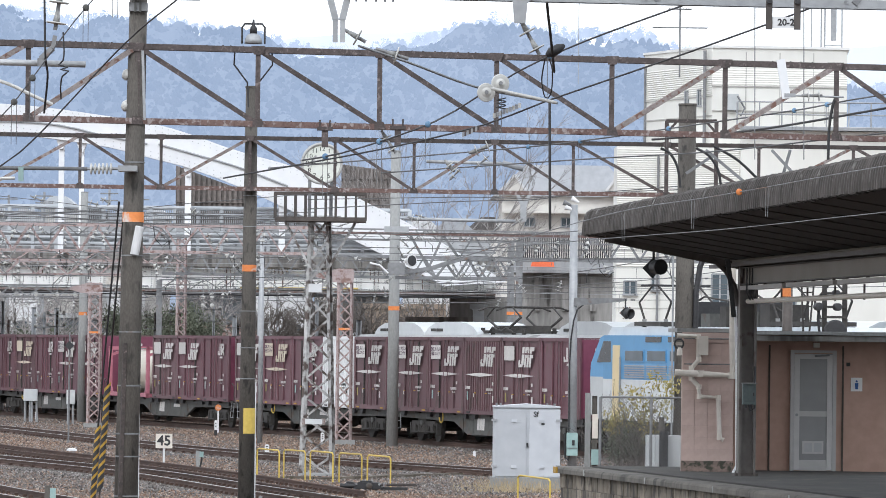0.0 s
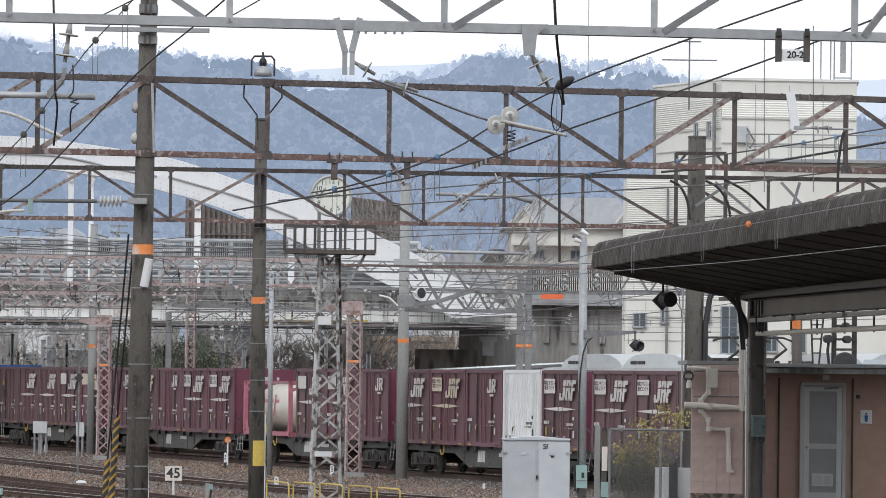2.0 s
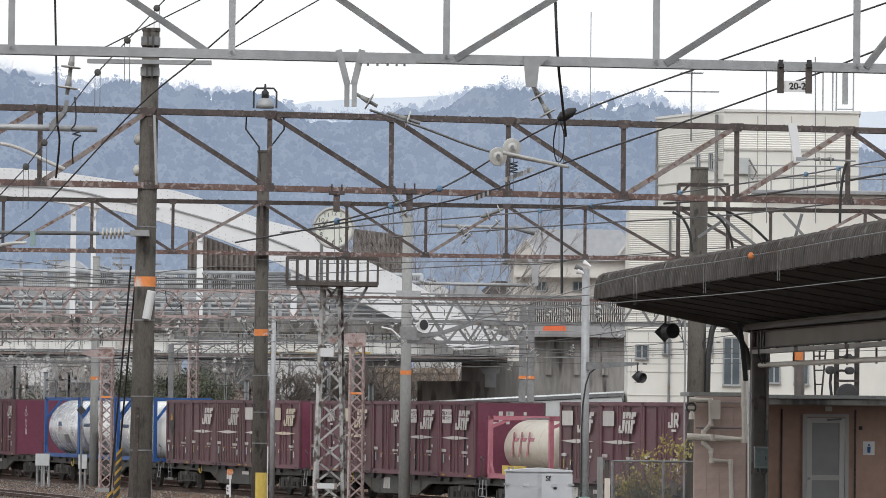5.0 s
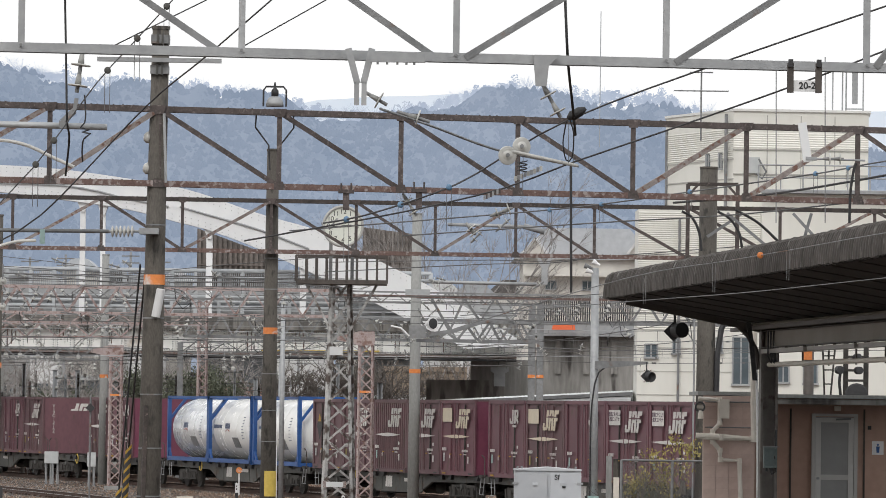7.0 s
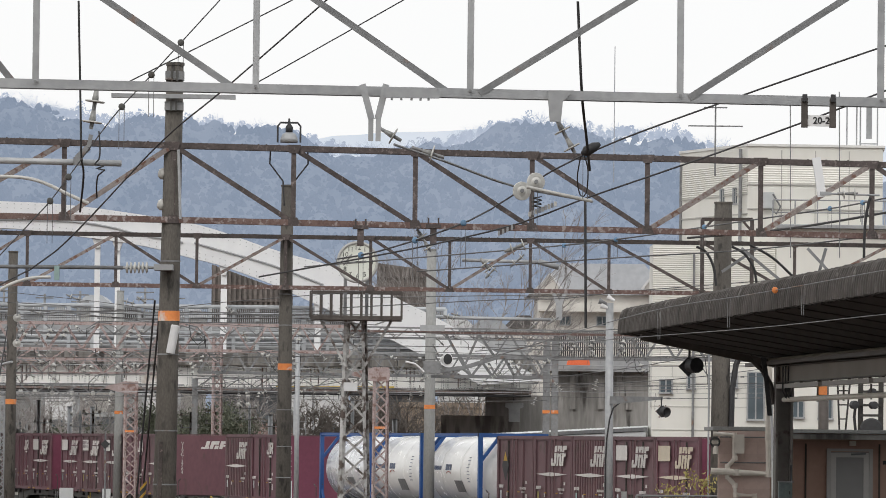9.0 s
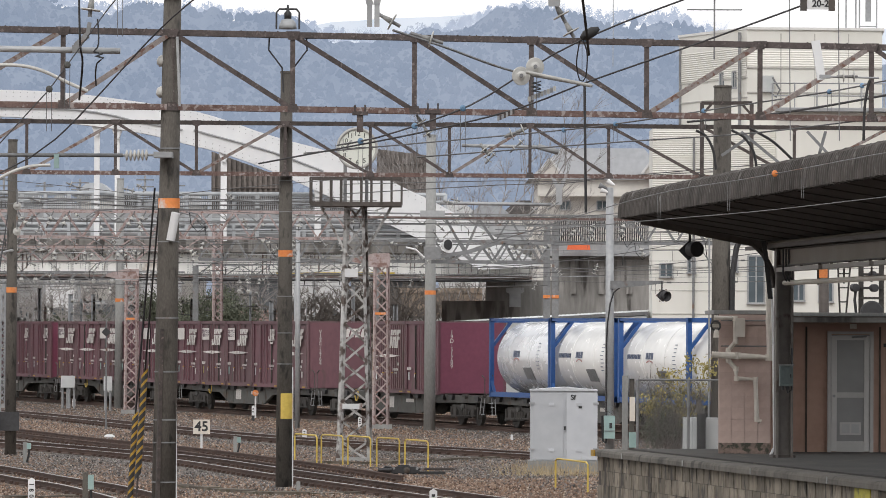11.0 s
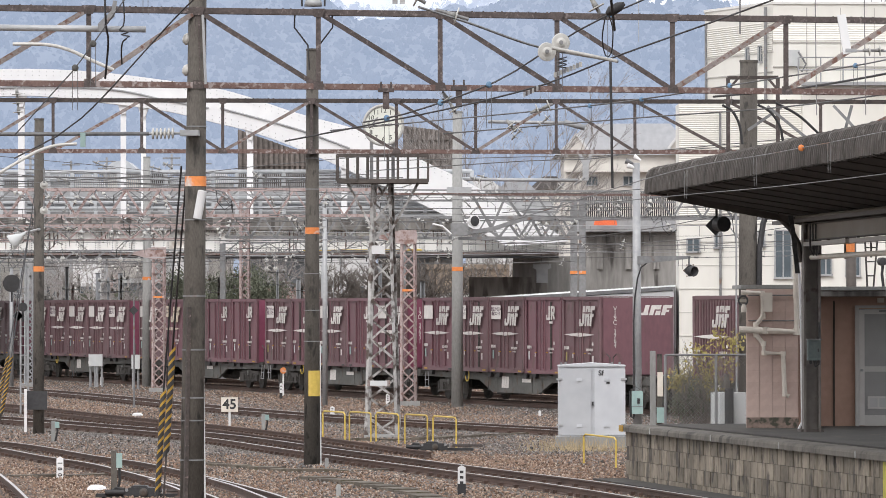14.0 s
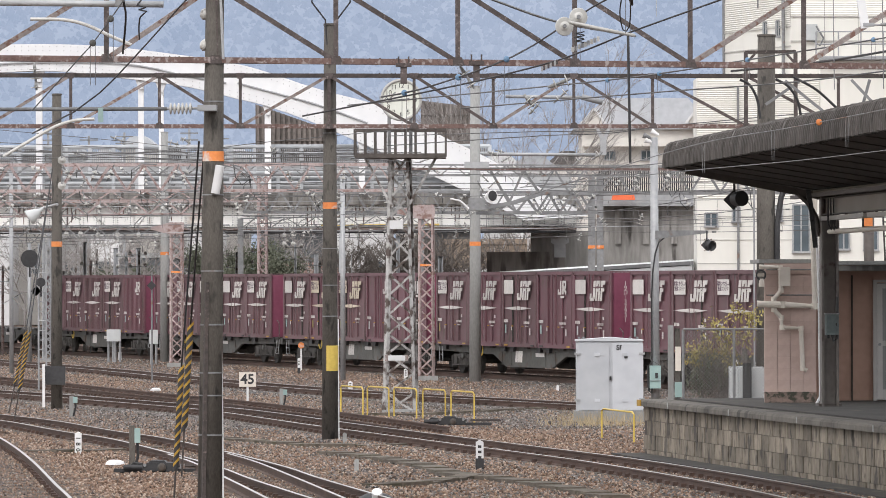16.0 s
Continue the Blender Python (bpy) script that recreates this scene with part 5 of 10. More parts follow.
def container(kind, seed, end=0):
    """A 12-foot railway container; origin at the near lower rear edge, x along, y away."""
    rr = random.Random(seed)
    body = {"white": WHITE, "b": MAROON, "c": MAROON_DULL, "cj": MAROON, "x": MAROON_DULL}.get(kind, MAROON_DULL if rr.random() < 0.55 else MAROON)
    lab = {"a": "maroon railway container with white squares and slanted logo", "b": "plain maroon railway container with white letters",
           "c": "corrugated dull maroon railway container", "cj": "corrugated maroon railway container with white letters",
           "x": "plain dull maroon railway container with a dark diamond", "white": "white ribbed railway container"}[kind]
    root = thing("freight_container", lab, "container", group="containers on the train")
    L, W, H = LEN, 2.42, 2.5
    Mesh().box((L / 2, W / 2 + 0.02, H / 2), (L - 0.06, W - 0.06, H - 0.04)).make("body", body, root)
    for x in (0.05, L - 0.05):
        for y in (0.05, W):
            Mesh().box((x, y, H / 2), (0.1, 0.1, H)).make("corner_post", body, root)
    for z, h in ((0.08, 0.16), (H - 0.05, 0.1)):
        Mesh().box((L / 2, 0.05, z), (L - 0.02, 0.1, h)).make("side_rail", body, root)
    Mesh().box((L - 0.03, W / 2, H / 2), (0.06, W - 0.1, H - 0.1)).make("end_panel", MAROON if end == 2 else CERISE if end or rr.random() < 0.6 else body, root)
    Mesh().box((L / 2, W / 2, H + 0.005), (L - 0.1, W - 0.1, 0.02)).make("roof", MAROON_DULL if kind != "white" else WHITE, root)
    for x in (0.45, L - 0.45):
        Mesh().box((x, 0.02, 0.06), (0.3, 0.07, 0.05)).make("fork_pocket", STRIPE_YELLOW if rr.random() < 0.6 else STEEL_BLACK, root)
    if kind in ("c", "cj", "white"):
        for i in range(15):
            Mesh().box((0.22 + i * (L - 0.44) / 14, 0.0, H / 2), (0.1, 0.05, H - 0.24)).make("rib", body, root)
    else:
        for x in (0.14, 1.1, 1.83, 2.56, L - 0.14):
            Mesh().box((x, 0.012, H / 2), (0.05, 0.035, H - 0.26)).make("door_edge", body, root)
        for x in (1.62, 2.04):
            Mesh().tube((x, -0.012, 0.12), (x, -0.012, H - 0.08), 0.022, n=6).make("lock_rod", body, root)
        for x in (1.1, 2.56):
            Mesh().box((x + 0.04, 0.012, H / 2), (0.02, 0.044, H - 0.3)).make("door_seal", WAGON_DARK if rr.random() < 0.3 else body, root)
    mk = MARK_CREAM if rr.random() < 0.15 else MARK
    face = -0.036 if kind in ("c", "cj", "white") else -0.012
    if kind in ("a", "c"):
        if kind == "a" and rr.random() < 0.85:
            Mesh().box((0.77, -0.012, 2.01), (1.0, 0.006, 0.46)).make("white_square", mk, root)
            if rr.random() < 0.5:
                ob = new("slogan", SLOGAN)
                ob.parent = root
                ob.matrix_basis = Matrix.Translation((0.77, -0.017, 2.03)) @ pose(0, 0, 0, 90, 0, 0)
        lg = Mesh()
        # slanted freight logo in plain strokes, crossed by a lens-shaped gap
        for x0, x1, z0, z1 in ((0.2, 0.35, 0.1, 1.0), (0.02, 0.3, 0.0, 0.15), (0.0, 0.11, 0.1, 0.36), (0.4, 0.5, 0.0, 1.0), (0.5, 0.66, 0.84, 1.0), (0.5, 0.66, 0.46, 0.6),
                               (0.57, 0.68, 0.56, 0.92), (0.57, 0.69, 0.0, 0.5), (0.73, 0.85, 0.0, 1.0), (0.85, 1.0, 0.8, 1.0), (0.85, 0.96, 0.46, 0.62)):
            k0, k1 = 0.1 * z0, 0.1 * z1
            lg.prism([(1.72 + 1.4 * (x0 + k0), 1.57 + 0.64 * z0), (1.72 + 1.4 * (x1 + k0), 1.57 + 0.64 * z0), (1.72 + 1.4 * (x1 + k1), 1.57 + 0.64 * z1), (1.72 + 1.4 * (x0 + k1), 1.57 + 0.64 * z1)],
                     0.006, Matrix.Translation((0, -0.037, 0)))
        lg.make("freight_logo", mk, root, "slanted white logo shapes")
        Mesh().prism([(1.85, 1.99), (2.5, 1.965), (3.3, 1.99), (2.5, 2.03)], 0.006, Matrix.Translation((0, -0.043, 0))).make("logo_gap", body, root)
        Mesh().prism([(0.22, 1.3), (1.0, 1.255), (1.7, 1.23), (2.4, 1.255), (3.2, 1.3), (2.4, 1.335), (1.7, 1.36), (1.0, 1.335)], 0.006, Matrix.Translation((0, face - 0.002, 0))).make("white_flash", mk, root)
    if kind in ("b", "cj"):
        lg = Mesh()
        lg.box((2.5, face, 1.99), (0.12, 0.006, 0.44)).box((2.36, face, 1.8), (0.3, 0.006, 0.08)).box((2.25, face, 1.86), (0.1, 0.006, 0.14)).box((2.72, face, 1.99), (0.12, 0.006, 0.44))
        lg.box((2.86, face, 2.17), (0.3, 0.006, 0.08)).box((2.86, face, 1.99), (0.3, 0.006, 0.08)).box((2.98, face, 2.08), (0.11, 0.006, 0.2)).bar((2.82, face, 1.98), (3.02, face, 1.79), 0.006, 0.11)
        lg.box((2.66, face, 1.68), (0.36, 0.006, 0.07))
        lg.make("operator_logo", MARK, root)
    small = Mesh()
    if kind == "x":
        Mesh().prism([(0.6, 1.95), (0.95, 1.45), (0.6, 0.95), (0.25, 1.45)], 0.006, Matrix.Translation((0.3, -0.012, 0.1))).make("hazard_diamond", STEEL_BLACK, root, "dark diamond with yellow tip")
        Mesh().prism([(0.6, 1.9), (0.78, 1.6), (0.42, 1.6)], 0.006, Matrix.Translation((0.3, -0.018, 0.1))).make("diamond_tip", STRIPE_YELLOW, root)
    for x, z, n, w__, h_ in ((0.3, 0.87, 4, 0.085, 0.1), (2.4, 0.82, 7, 0.055, 0.08), (2.55, 0.7, 4, 0.05, 0.04)):
        if w__ > 0.08 and kind == "white":
            continue
        for k in range(n):
            small.box((x + k * (w__ + 0.035), face, z), (w__, 0.005, h_))
    small.box((2.98, face, 1.01), (0.13, 0.005, 0.1)).box((2.98 - 1.9, face, 0.62), (0.08, 0.005, 0.12))
    if rr.random() < 0.6:
        small.box((3.0, face, 0.52), (0.12, 0.005, 0.22))
    tagged(small.make("small_writing", MARK if kind != "white" else STEEL_BLACK, root), kind="stuff")
    st_mat = (TEAL, LOCO_GREY, LEAF_YELLOW, TEAL)[rr.randrange(4)]
    Mesh().box((0.46, face, 0.6), (0.12, 0.006, 0.28)).make("sticker", st_mat, root, "tall faded sticker")
    for x in (1.2, 2.3):
        Mesh().box((x, -0.03, 0.7), (0.13, 0.03, 0.03)).make("handle", STRIPE_YELLOW, root)
    return root


def end_letters(root, text, wide=False):
    """Upright column of figures on the end panel, and a small slanted logo."""
    x = LEN + 0.004
    if text:
        for k, ch in enumerate(text):
            cu = bpy.data.curves.new("figure", "FONT")
            cu.body, cu.size, cu.align_x, cu.align_y, cu.extrude = ch, 0.2, "CENTER", "CENTER", 0.002
            cu.materials.append(MARK)
            ob = new("figure", cu)
            ob.parent = root
            ob.matrix_basis = Matrix.Translation((x, 0.5, 2.12 - k * 0.145)) @ pose(0, 0, 0, 90, 0, 90)
    else:
        me = Mesh()
        for k in range(8):
            me.box((x, 1.75, 2.12 - k * 0.145), (0.006, 0.1, 0.11 if k != 3 else 0.04))
        me.box((x, 0.9, 1.98), (0.006, 0.14, 0.42)).box((x, 0.78, 1.8), (0.006, 0.26, 0.09)).box((x, 1.15, 1.98), (0.006, 0.12, 0.42)).box((x, 1.25, 2.08), (0.006, 0.2, 0.22))
        tagged(me.make("end_marks", MARK, root), kind="stuff")
    if wide:
        me = Mesh()
        for y0, y1, z0, z1 in ((1.3, 1.62, 1.92, 2.0), (1.45, 1.6, 2.0, 2.24), (1.66, 1.8, 1.92, 2.24), (1.8, 2.0, 2.1, 2.24), (1.86, 2.02, 1.92, 2.06), (2.06, 2.2, 1.92, 2.24), (2.2, 2.36, 2.14, 2.24), (2.2, 2.3, 2.02, 2.09)):
            s_ = 0.3
            me.add([(x, y0 + s_ * (z0 - 2), z0), (x, y1 + s_ * (z0 - 2), z0), (x, y1 + s_ * (z1 - 2), z1), (x, y0 + s_ * (z1 - 2), z1)], [(0, 1, 2, 3)])
        me.make("end_logo", MARK, root)


def tank_container(kind):
    L, W, H = 6.06, 2.44, 2.6
    frame_mat = FRAME_BLUE if kind != "pink" else FRAME_PINK
    tank_mat = {"blue": TANK_WHITE, "silver": TANK_SILVER, "pink": TANK_CREAM}[kind]
    H = 2.6 if kind != "pink" else 2.05
    root = thing("tank_container", ("white cylindrical tank in a blue steel frame" if kind != "pink" else "cream cylindrical tank in a pink steel frame"), "tank container", group="tanks on the train")
    r = 1.19 if kind != "pink" else 0.9
    m = Matrix.Translation((0.15, W / 2, H / 2)) @ Matrix.Rotation(math.pi / 2, 4, "Y")
    l = L - 0.3
    Mesh().lathe([(0.02, 0.02), (r * 0.45, 0.07), (r * 0.75, 0.2), (r * 0.93, 0.38), (r, 0.62), (r, l - 0.62), (r * 0.93, l - 0.38), (r * 0.75, l - 0.2), (r * 0.45, l - 0.07), (0.02, l - 0.02)], 40, m).make("tank", tank_mat, root, smooth=True)
    for x in (0.07, L - 0.07):
        for y in (0.07, W - 0.07):
            Mesh().box((x, y, H / 2), (0.14, 0.14, H)).make("corner_post", frame_mat, root)
        for z in (0.08, H - 0.07):
            Mesh().box((x, W / 2, z), (0.14, W, 0.14)).make("end_beam", frame_mat, root)
        s = 1 if x < 1 else -1
        for y in (0.07, W - 0.07):
            Mesh().bar((x, y, 0.55), (x + s * 0.35, y, 0.14), 0.08, 0.08).make("brace", frame_mat, root)
        Mesh().bar((x, 0.12, 1.7), (x, 0.75, H - 0.1), 0.1, 0.1).make("brace", frame_mat, root)
        Mesh().bar((x, W - 0.12, 1.7), (x, W - 0.75, H - 0.1), 0.1, 0.1).make("brace", frame_mat, root)
    for y in (0.06, W - 0.06):
        Mesh().box((L / 2, y, 0.1), (L, 0.1, 0.16)).make("side_beam", frame_mat, root)
        if kind != "pink":
            Mesh().box((L / 2, y, H - 0.05), (L, 0.08, 0.08)).make("top_beam", frame_mat, root)
    for y in (W / 2 - 0.25, W / 2 + 0.25):
        Mesh().box((L / 2, y, H / 2 + r + 0.04), (L * 0.7, 0.05, 0.05)).make("walkway_rail", GALV_DARK, root)
    band = Mesh()
    for x in (L * 0.33, L * 0.66):
        band.lathe([(r + 0.008, 0), (r + 0.008, 0.04)], 40, Matrix.Translation((x, W / 2, H / 2)) @ Matrix.Rotation(math.pi / 2, 4, "Y"))
    band.make("seam_band", tank_mat, root)
    mk = Mesh()
    def on_tank(x, ang, w_, h_):
        mm = Matrix.Translation((x, W / 2, H / 2)) @ Matrix.Rotation(ang, 4, "X") @ Matrix.Translation((0, -r - 0.008, 0))
        mk.box((0, 0, 0), (w_, 0.012, h_), mm)
    if kind == "pink":
        for k in range(3):
            on_tank(1.6 + k * 0.75, -0.12, 0.14, 0.8)
            on_tank(1.85 + k * 0.75, -0.3, 0.4, 0.12)
        tagged(mk.make("tank_writing", FRAME_PINK, root), kind="stuff")
        Mesh().box((2.6, 0.02, 0.3), (2.2, 0.06, 0.3)).make("yellow_panel", YELLOW, root)
    else:
        for k in range(3):
            on_tank(2.5 + k * 0.22, -0.12, 0.16, 0.2)
        if kind == "blue":
            for k in range(9):
                on_tank(0.85 + k * 0.13, -0.1, 0.08, 0.14)
        for k in range(8):
            on_tank(4.8 + 0.03 * (k % 3), -0.42 + k * 0.1, 0.2 + 0.05 * (k % 2), 0.022)
        tagged(mk.make("tank_writing", surface("navy_marks", (0.05, 0.07, 0.13), (0.09, 0.11, 0.17), 0.5, bump=0), root), kind="stuff")
        arc = Mesh()
        for k in range(9):
            mm = Matrix.Translation((2.5 + k * 0.06, W / 2, H / 2)) @ Matrix.Rotation(0.0 + 0.003 * (k - 4) ** 2, 4, "X") @ Matrix.Translation((0, -r - 0.008, 0))
            arc.box((0, 0, 0), (0.065, 0.012, 0.022), mm)
        arc.make("red_arc", surface("dull_red", (0.3, 0.06, 0.05), (0.38, 0.1, 0.08), 0.5, bump=0), root)
        for k in (-1, 1):
            Mesh().path([(1.2, W / 2 + k * 0.28, H / 2 + r + 0.06), (4.8, W / 2 + k * 0.28, H / 2 + r + 0.06)], 0.025, 6).make("top_hose", STEEL_BLACK, root)
        pl = Mesh()
        mm = Matrix.Translation((3.75, W / 2, H / 2)) @ Matrix.Rotation(0.42, 4, "X") @ Matrix.Translation((0, -r - 0.012, 0))
        pl.box((0, 0, 0), (0.8, 0.014, 0.42), mm)
        pl.make("dark_plate", GALV_DARK, root)
    return root


def wheelset(root, x):
    W = 2.42
    for y in (0.5, 1.92):
        Mesh().tube((x, y - 0.06, 0.43), (x, y + 0.06, 0.43), 0.43, n=24).make("wheel", WAGON_DARK, root)
    Mesh().tube((x, 0.4, 0.43), (x, 2.0, 0.43), 0.07).make("axle", WAGON_DARK, root)
    Mesh().box((x, 0.3, 0.44), (0.34, 0.2, 0.3)).make("axle_box", WAGON_DARK, root)


def flat_wagon():
    """A container flat wagon 19.6 m over its frame; origin at the rear near corner of the deck, at rail height."""
    root = thing("flat_wagon", "grey steel container flat wagon with fish-belly side sill", "wagon", group="wagons of the train")
    L = 19.6
    Mesh().prism([(0, 1.0), (L, 1.0), (L, 0.78), (13.6, 0.72), (12.2, 0.32), (7.4, 0.32), (6.0, 0.72), (0, 0.78)], 0.1, Matrix.Translation((0, 0.25, 0))).make("side_sill", WAGON_GREY, root)
    Mesh().prism([(0, 1.0), (L, 1.0), (L, 0.78), (13.6, 0.72), (12.2, 0.32), (7.4, 0.32), (6.0, 0.72), (0, 0.78)], 0.1, Matrix.Translation((0, 2.2, 0))).make("side_sill", WAGON_GREY, root)
    Mesh().box((L / 2, 1.22, 0.92), (L, 2.0, 0.12)).make("deck", WAGON_DARK, root)
    for i in range(11):
        Mesh().box((0.5 + i * (L - 1) / 10, 0.18, 0.99), (0.35, 0.16, 0.1)).make("container_lock", WAGON_DARK, root)
    for cx in (2.7, L - 2.7):
        bog = Mesh().box((cx, 0.3, 0.6), (2.5, 0.14, 0.16)).prism([(cx - 0.7, 0.6), (cx + 0.7, 0.6), (cx + 0.4, 0.25), (cx - 0.4, 0.25)], 0.14, Matrix.Translation((0, 0.3, 0)))
        bog.box((cx, 1.22, 0.6), (0.5, 2.0, 0.25))
        bog.make("bogie_frame", WAGON_DARK, root)
        for x in (cx - 0.95, cx + 0.95):
            wheelset(root, x)
        for x in (cx - 0.35, cx - 0.12, cx + 0.12, cx + 0.35):
            Mesh().tube((x, 0.22, 0.3), (x, 0.22, 0.56), 0.07, n=8).make("spring", WAGON_DARK, root)
        Mesh().bar((cx - 1.3, 0.2, 0.3), (cx + 1.3, 0.2, 0.34), 0.04, 0.05).make("brake_rod", WAGON_DARK, root)
        for x in (cx - 1.42, cx + 1.42):
            Mesh().box((x, 0.3, 0.42), (0.1, 0.14, 0.4)).make("brake_block", WAGON_DARK, root)
        Mesh().tube((cx, 0.2, 0.62), (cx, 0.14, 0.62), 0.1, n=12).make("side_bearer", WAGON_GREY, root)
    for i in range(5):
        x = 0.55 + i * 3.74
        for dx in (0.3, 3.1):
            Mesh().prism([(x + dx - 0.22, 1.0), (x + dx + 0.22, 1.0), (x + dx + 0.14, 0.84), (x + dx - 0.14, 0.84)], 0.14, Matrix.Translation((0, 0.16, 0))).make("twist_lock", STEEL_BLACK, root)
    Mesh().path([(4.9 + 0.2 * math.cos(k * math.pi / 8), 0.12, 0.86 + 0.2 * math.sin(k * math.pi / 8)) for k in range(17)], 0.022, 6).make("brake_wheel", YELLOW, root, "yellow ring-shaped brake wheel")
    Mesh().tube((4.9, 0.12, 0.86), (4.9, 0.3, 0.86), 0.03, n=8).make("brake_spindle", WAGON_DARK, root)
    for x in (7.0, 8.0, 11.6, 12.6):
        Mesh().box((x, 0.19, 0.62), (0.05, 0.03, 0.5)).make("sill_rib", WAGON_GREY, root)
    Mesh().box((L / 2 - 2.2, 0.9, 0.45), (1.6, 0.7, 0.4)).make("brake_gear", WAGON_DARK, root)
    Mesh().tube((L / 2 + 1.5, 0.8, 0.5), (L / 2 + 3.0, 0.8, 0.5), 0.2).make("air_tank", WAGON_DARK, root)
    for x, d in ((0, -1), (L, 1)):
        Mesh().bar((x, 1.22, 0.85), (x + d * 0.45, 1.22, 0.85), 0.25, 0.28).make("coupler", WAGON_DARK, root)
        st = Mesh()
        for z in (0.4, 0.65):
            st.bar((x - d * 0.5, 0.1, z), (x - d * 0.15, 0.1, z), 0.02)
        for q in (0.5, 0.15):
            st.bar((x - d * (q + 0.12), 0.1, 0.4), (x - d * q, 0.12, 0.95), 0.02)
        st.make("step", GALV, root)
        hr = Mesh()
        hr.path([(x - d * 0.05, 0.08, 1.0), (x - d * 0.05, 0.08, 1.6), (x - d * 0.35, 0.08, 1.7)], 0.02)
        hr.make("handrail", RUST, root)
    lg = Mesh()
    for k in range(3):
        lg.prism([(8.4 + k * 0.25, 0.48), (8.62 + k * 0.25, 0.48), (8.68 + k * 0.25, 0.86), (8.46 + k * 0.25, 0.86)], 0.006, Matrix.Translation((0, 0.195, 0)))
    lg.box((11.0, 0.195, 0.75), (0.9, 0.006, 0.12))
    tagged(lg.make("sill_writing", MARK, root), kind="stuff")
    return root


ANG = math.atan2(TD.y, TD.x)


def train_pose(u, z=0.0, out=0.0):
    p = T0 + TD * u + TN * out
    return Matrix.Translation((p.x, p.y, z)) @ Matrix.Rotation(ANG, 4, "Z")


moving = []
LOADS = [(1.2, "aacab", 5, 3.73), (-18.5, "aabwa", 1, 3.77), (-30.45, "aab", 1, 3.7), (-57.45, "babaa", 1, 3.76), (-77.4, "xacaa", 1, 3.73), (-110.65, "cb", 3, 3.7),
         (-137.65, "aaaba", 2, 3.76), (-157.95, "aaaba", 4, 3.7), (-177.75, "aaabb", 1, 3.73), (-198.05, "aaaaa", 1, 3.7), (-218.3, "aacaj", 1, 3.7)]
SEQ = [(rear + k * pitch, {"w": "white", "j": "cj"}.get(c, c), end if k == len(kinds) - 1 else 0) for rear, kinds, end, pitch in LOADS for k, c in enumerate(kinds)]
SEQ += [(-37.4, "pink", 0), (-97.8, "silver", 0), (-91.7, "blue", 0), (-85.35, "blue", 0)]
CODES = {-18.5: "19D-35700", -23.1: "19D-46445"}
made = {}
for rear, kind, end in SEQ:
    if kind in ("blue", "silver", "pink"):
        ob = copy_thing(made[kind], Matrix.Identity(4)) if kind in made else tank_container(kind)
        made.setdefault(kind, ob)
    else:
        ob = container(kind, int(-rear * 10) + 500, end)
        if end:
            end_letters(ob, {2: "V19C\u00b73764", 3: "19D\u00b751789", 4: "19D\u00b737931", 5: "19D\u00b74560"}.get(end, ""), end == 2)
    if kind in ("a", "b") and round(rear, 1) in CODES:
        lettering(CODES[round(rear, 1)], 0.16, Matrix.Translation((2.75, -0.02, 0.82)) @ pose(0, 0, 0, 90, 0, 0), MARK, ob)
    moving.append((ob, rear, 1.0, 0.0))
base_wagon = None
for rear in [1.05, -18.65, -38.4, -57.6, -77.55, -98.0, -118.0, -137.8, -158.1, -177.9, -198.2, -218.45, -238.4, -258.4]:
    if base_wagon is None:
        ob = base_wagon = flat_wagon()
    else:
        ob = copy_thing(base_wagon, Matrix.Identity(4))
    moving.append((ob, rear, 0.0, 0.0))


# ---- electric locomotive at the head ----
DARK_GLASS = surface("dark_glass", (0.02, 0.024, 0.028), (0.04, 0.045, 0.05), 0.25, fine=2, bump=0)


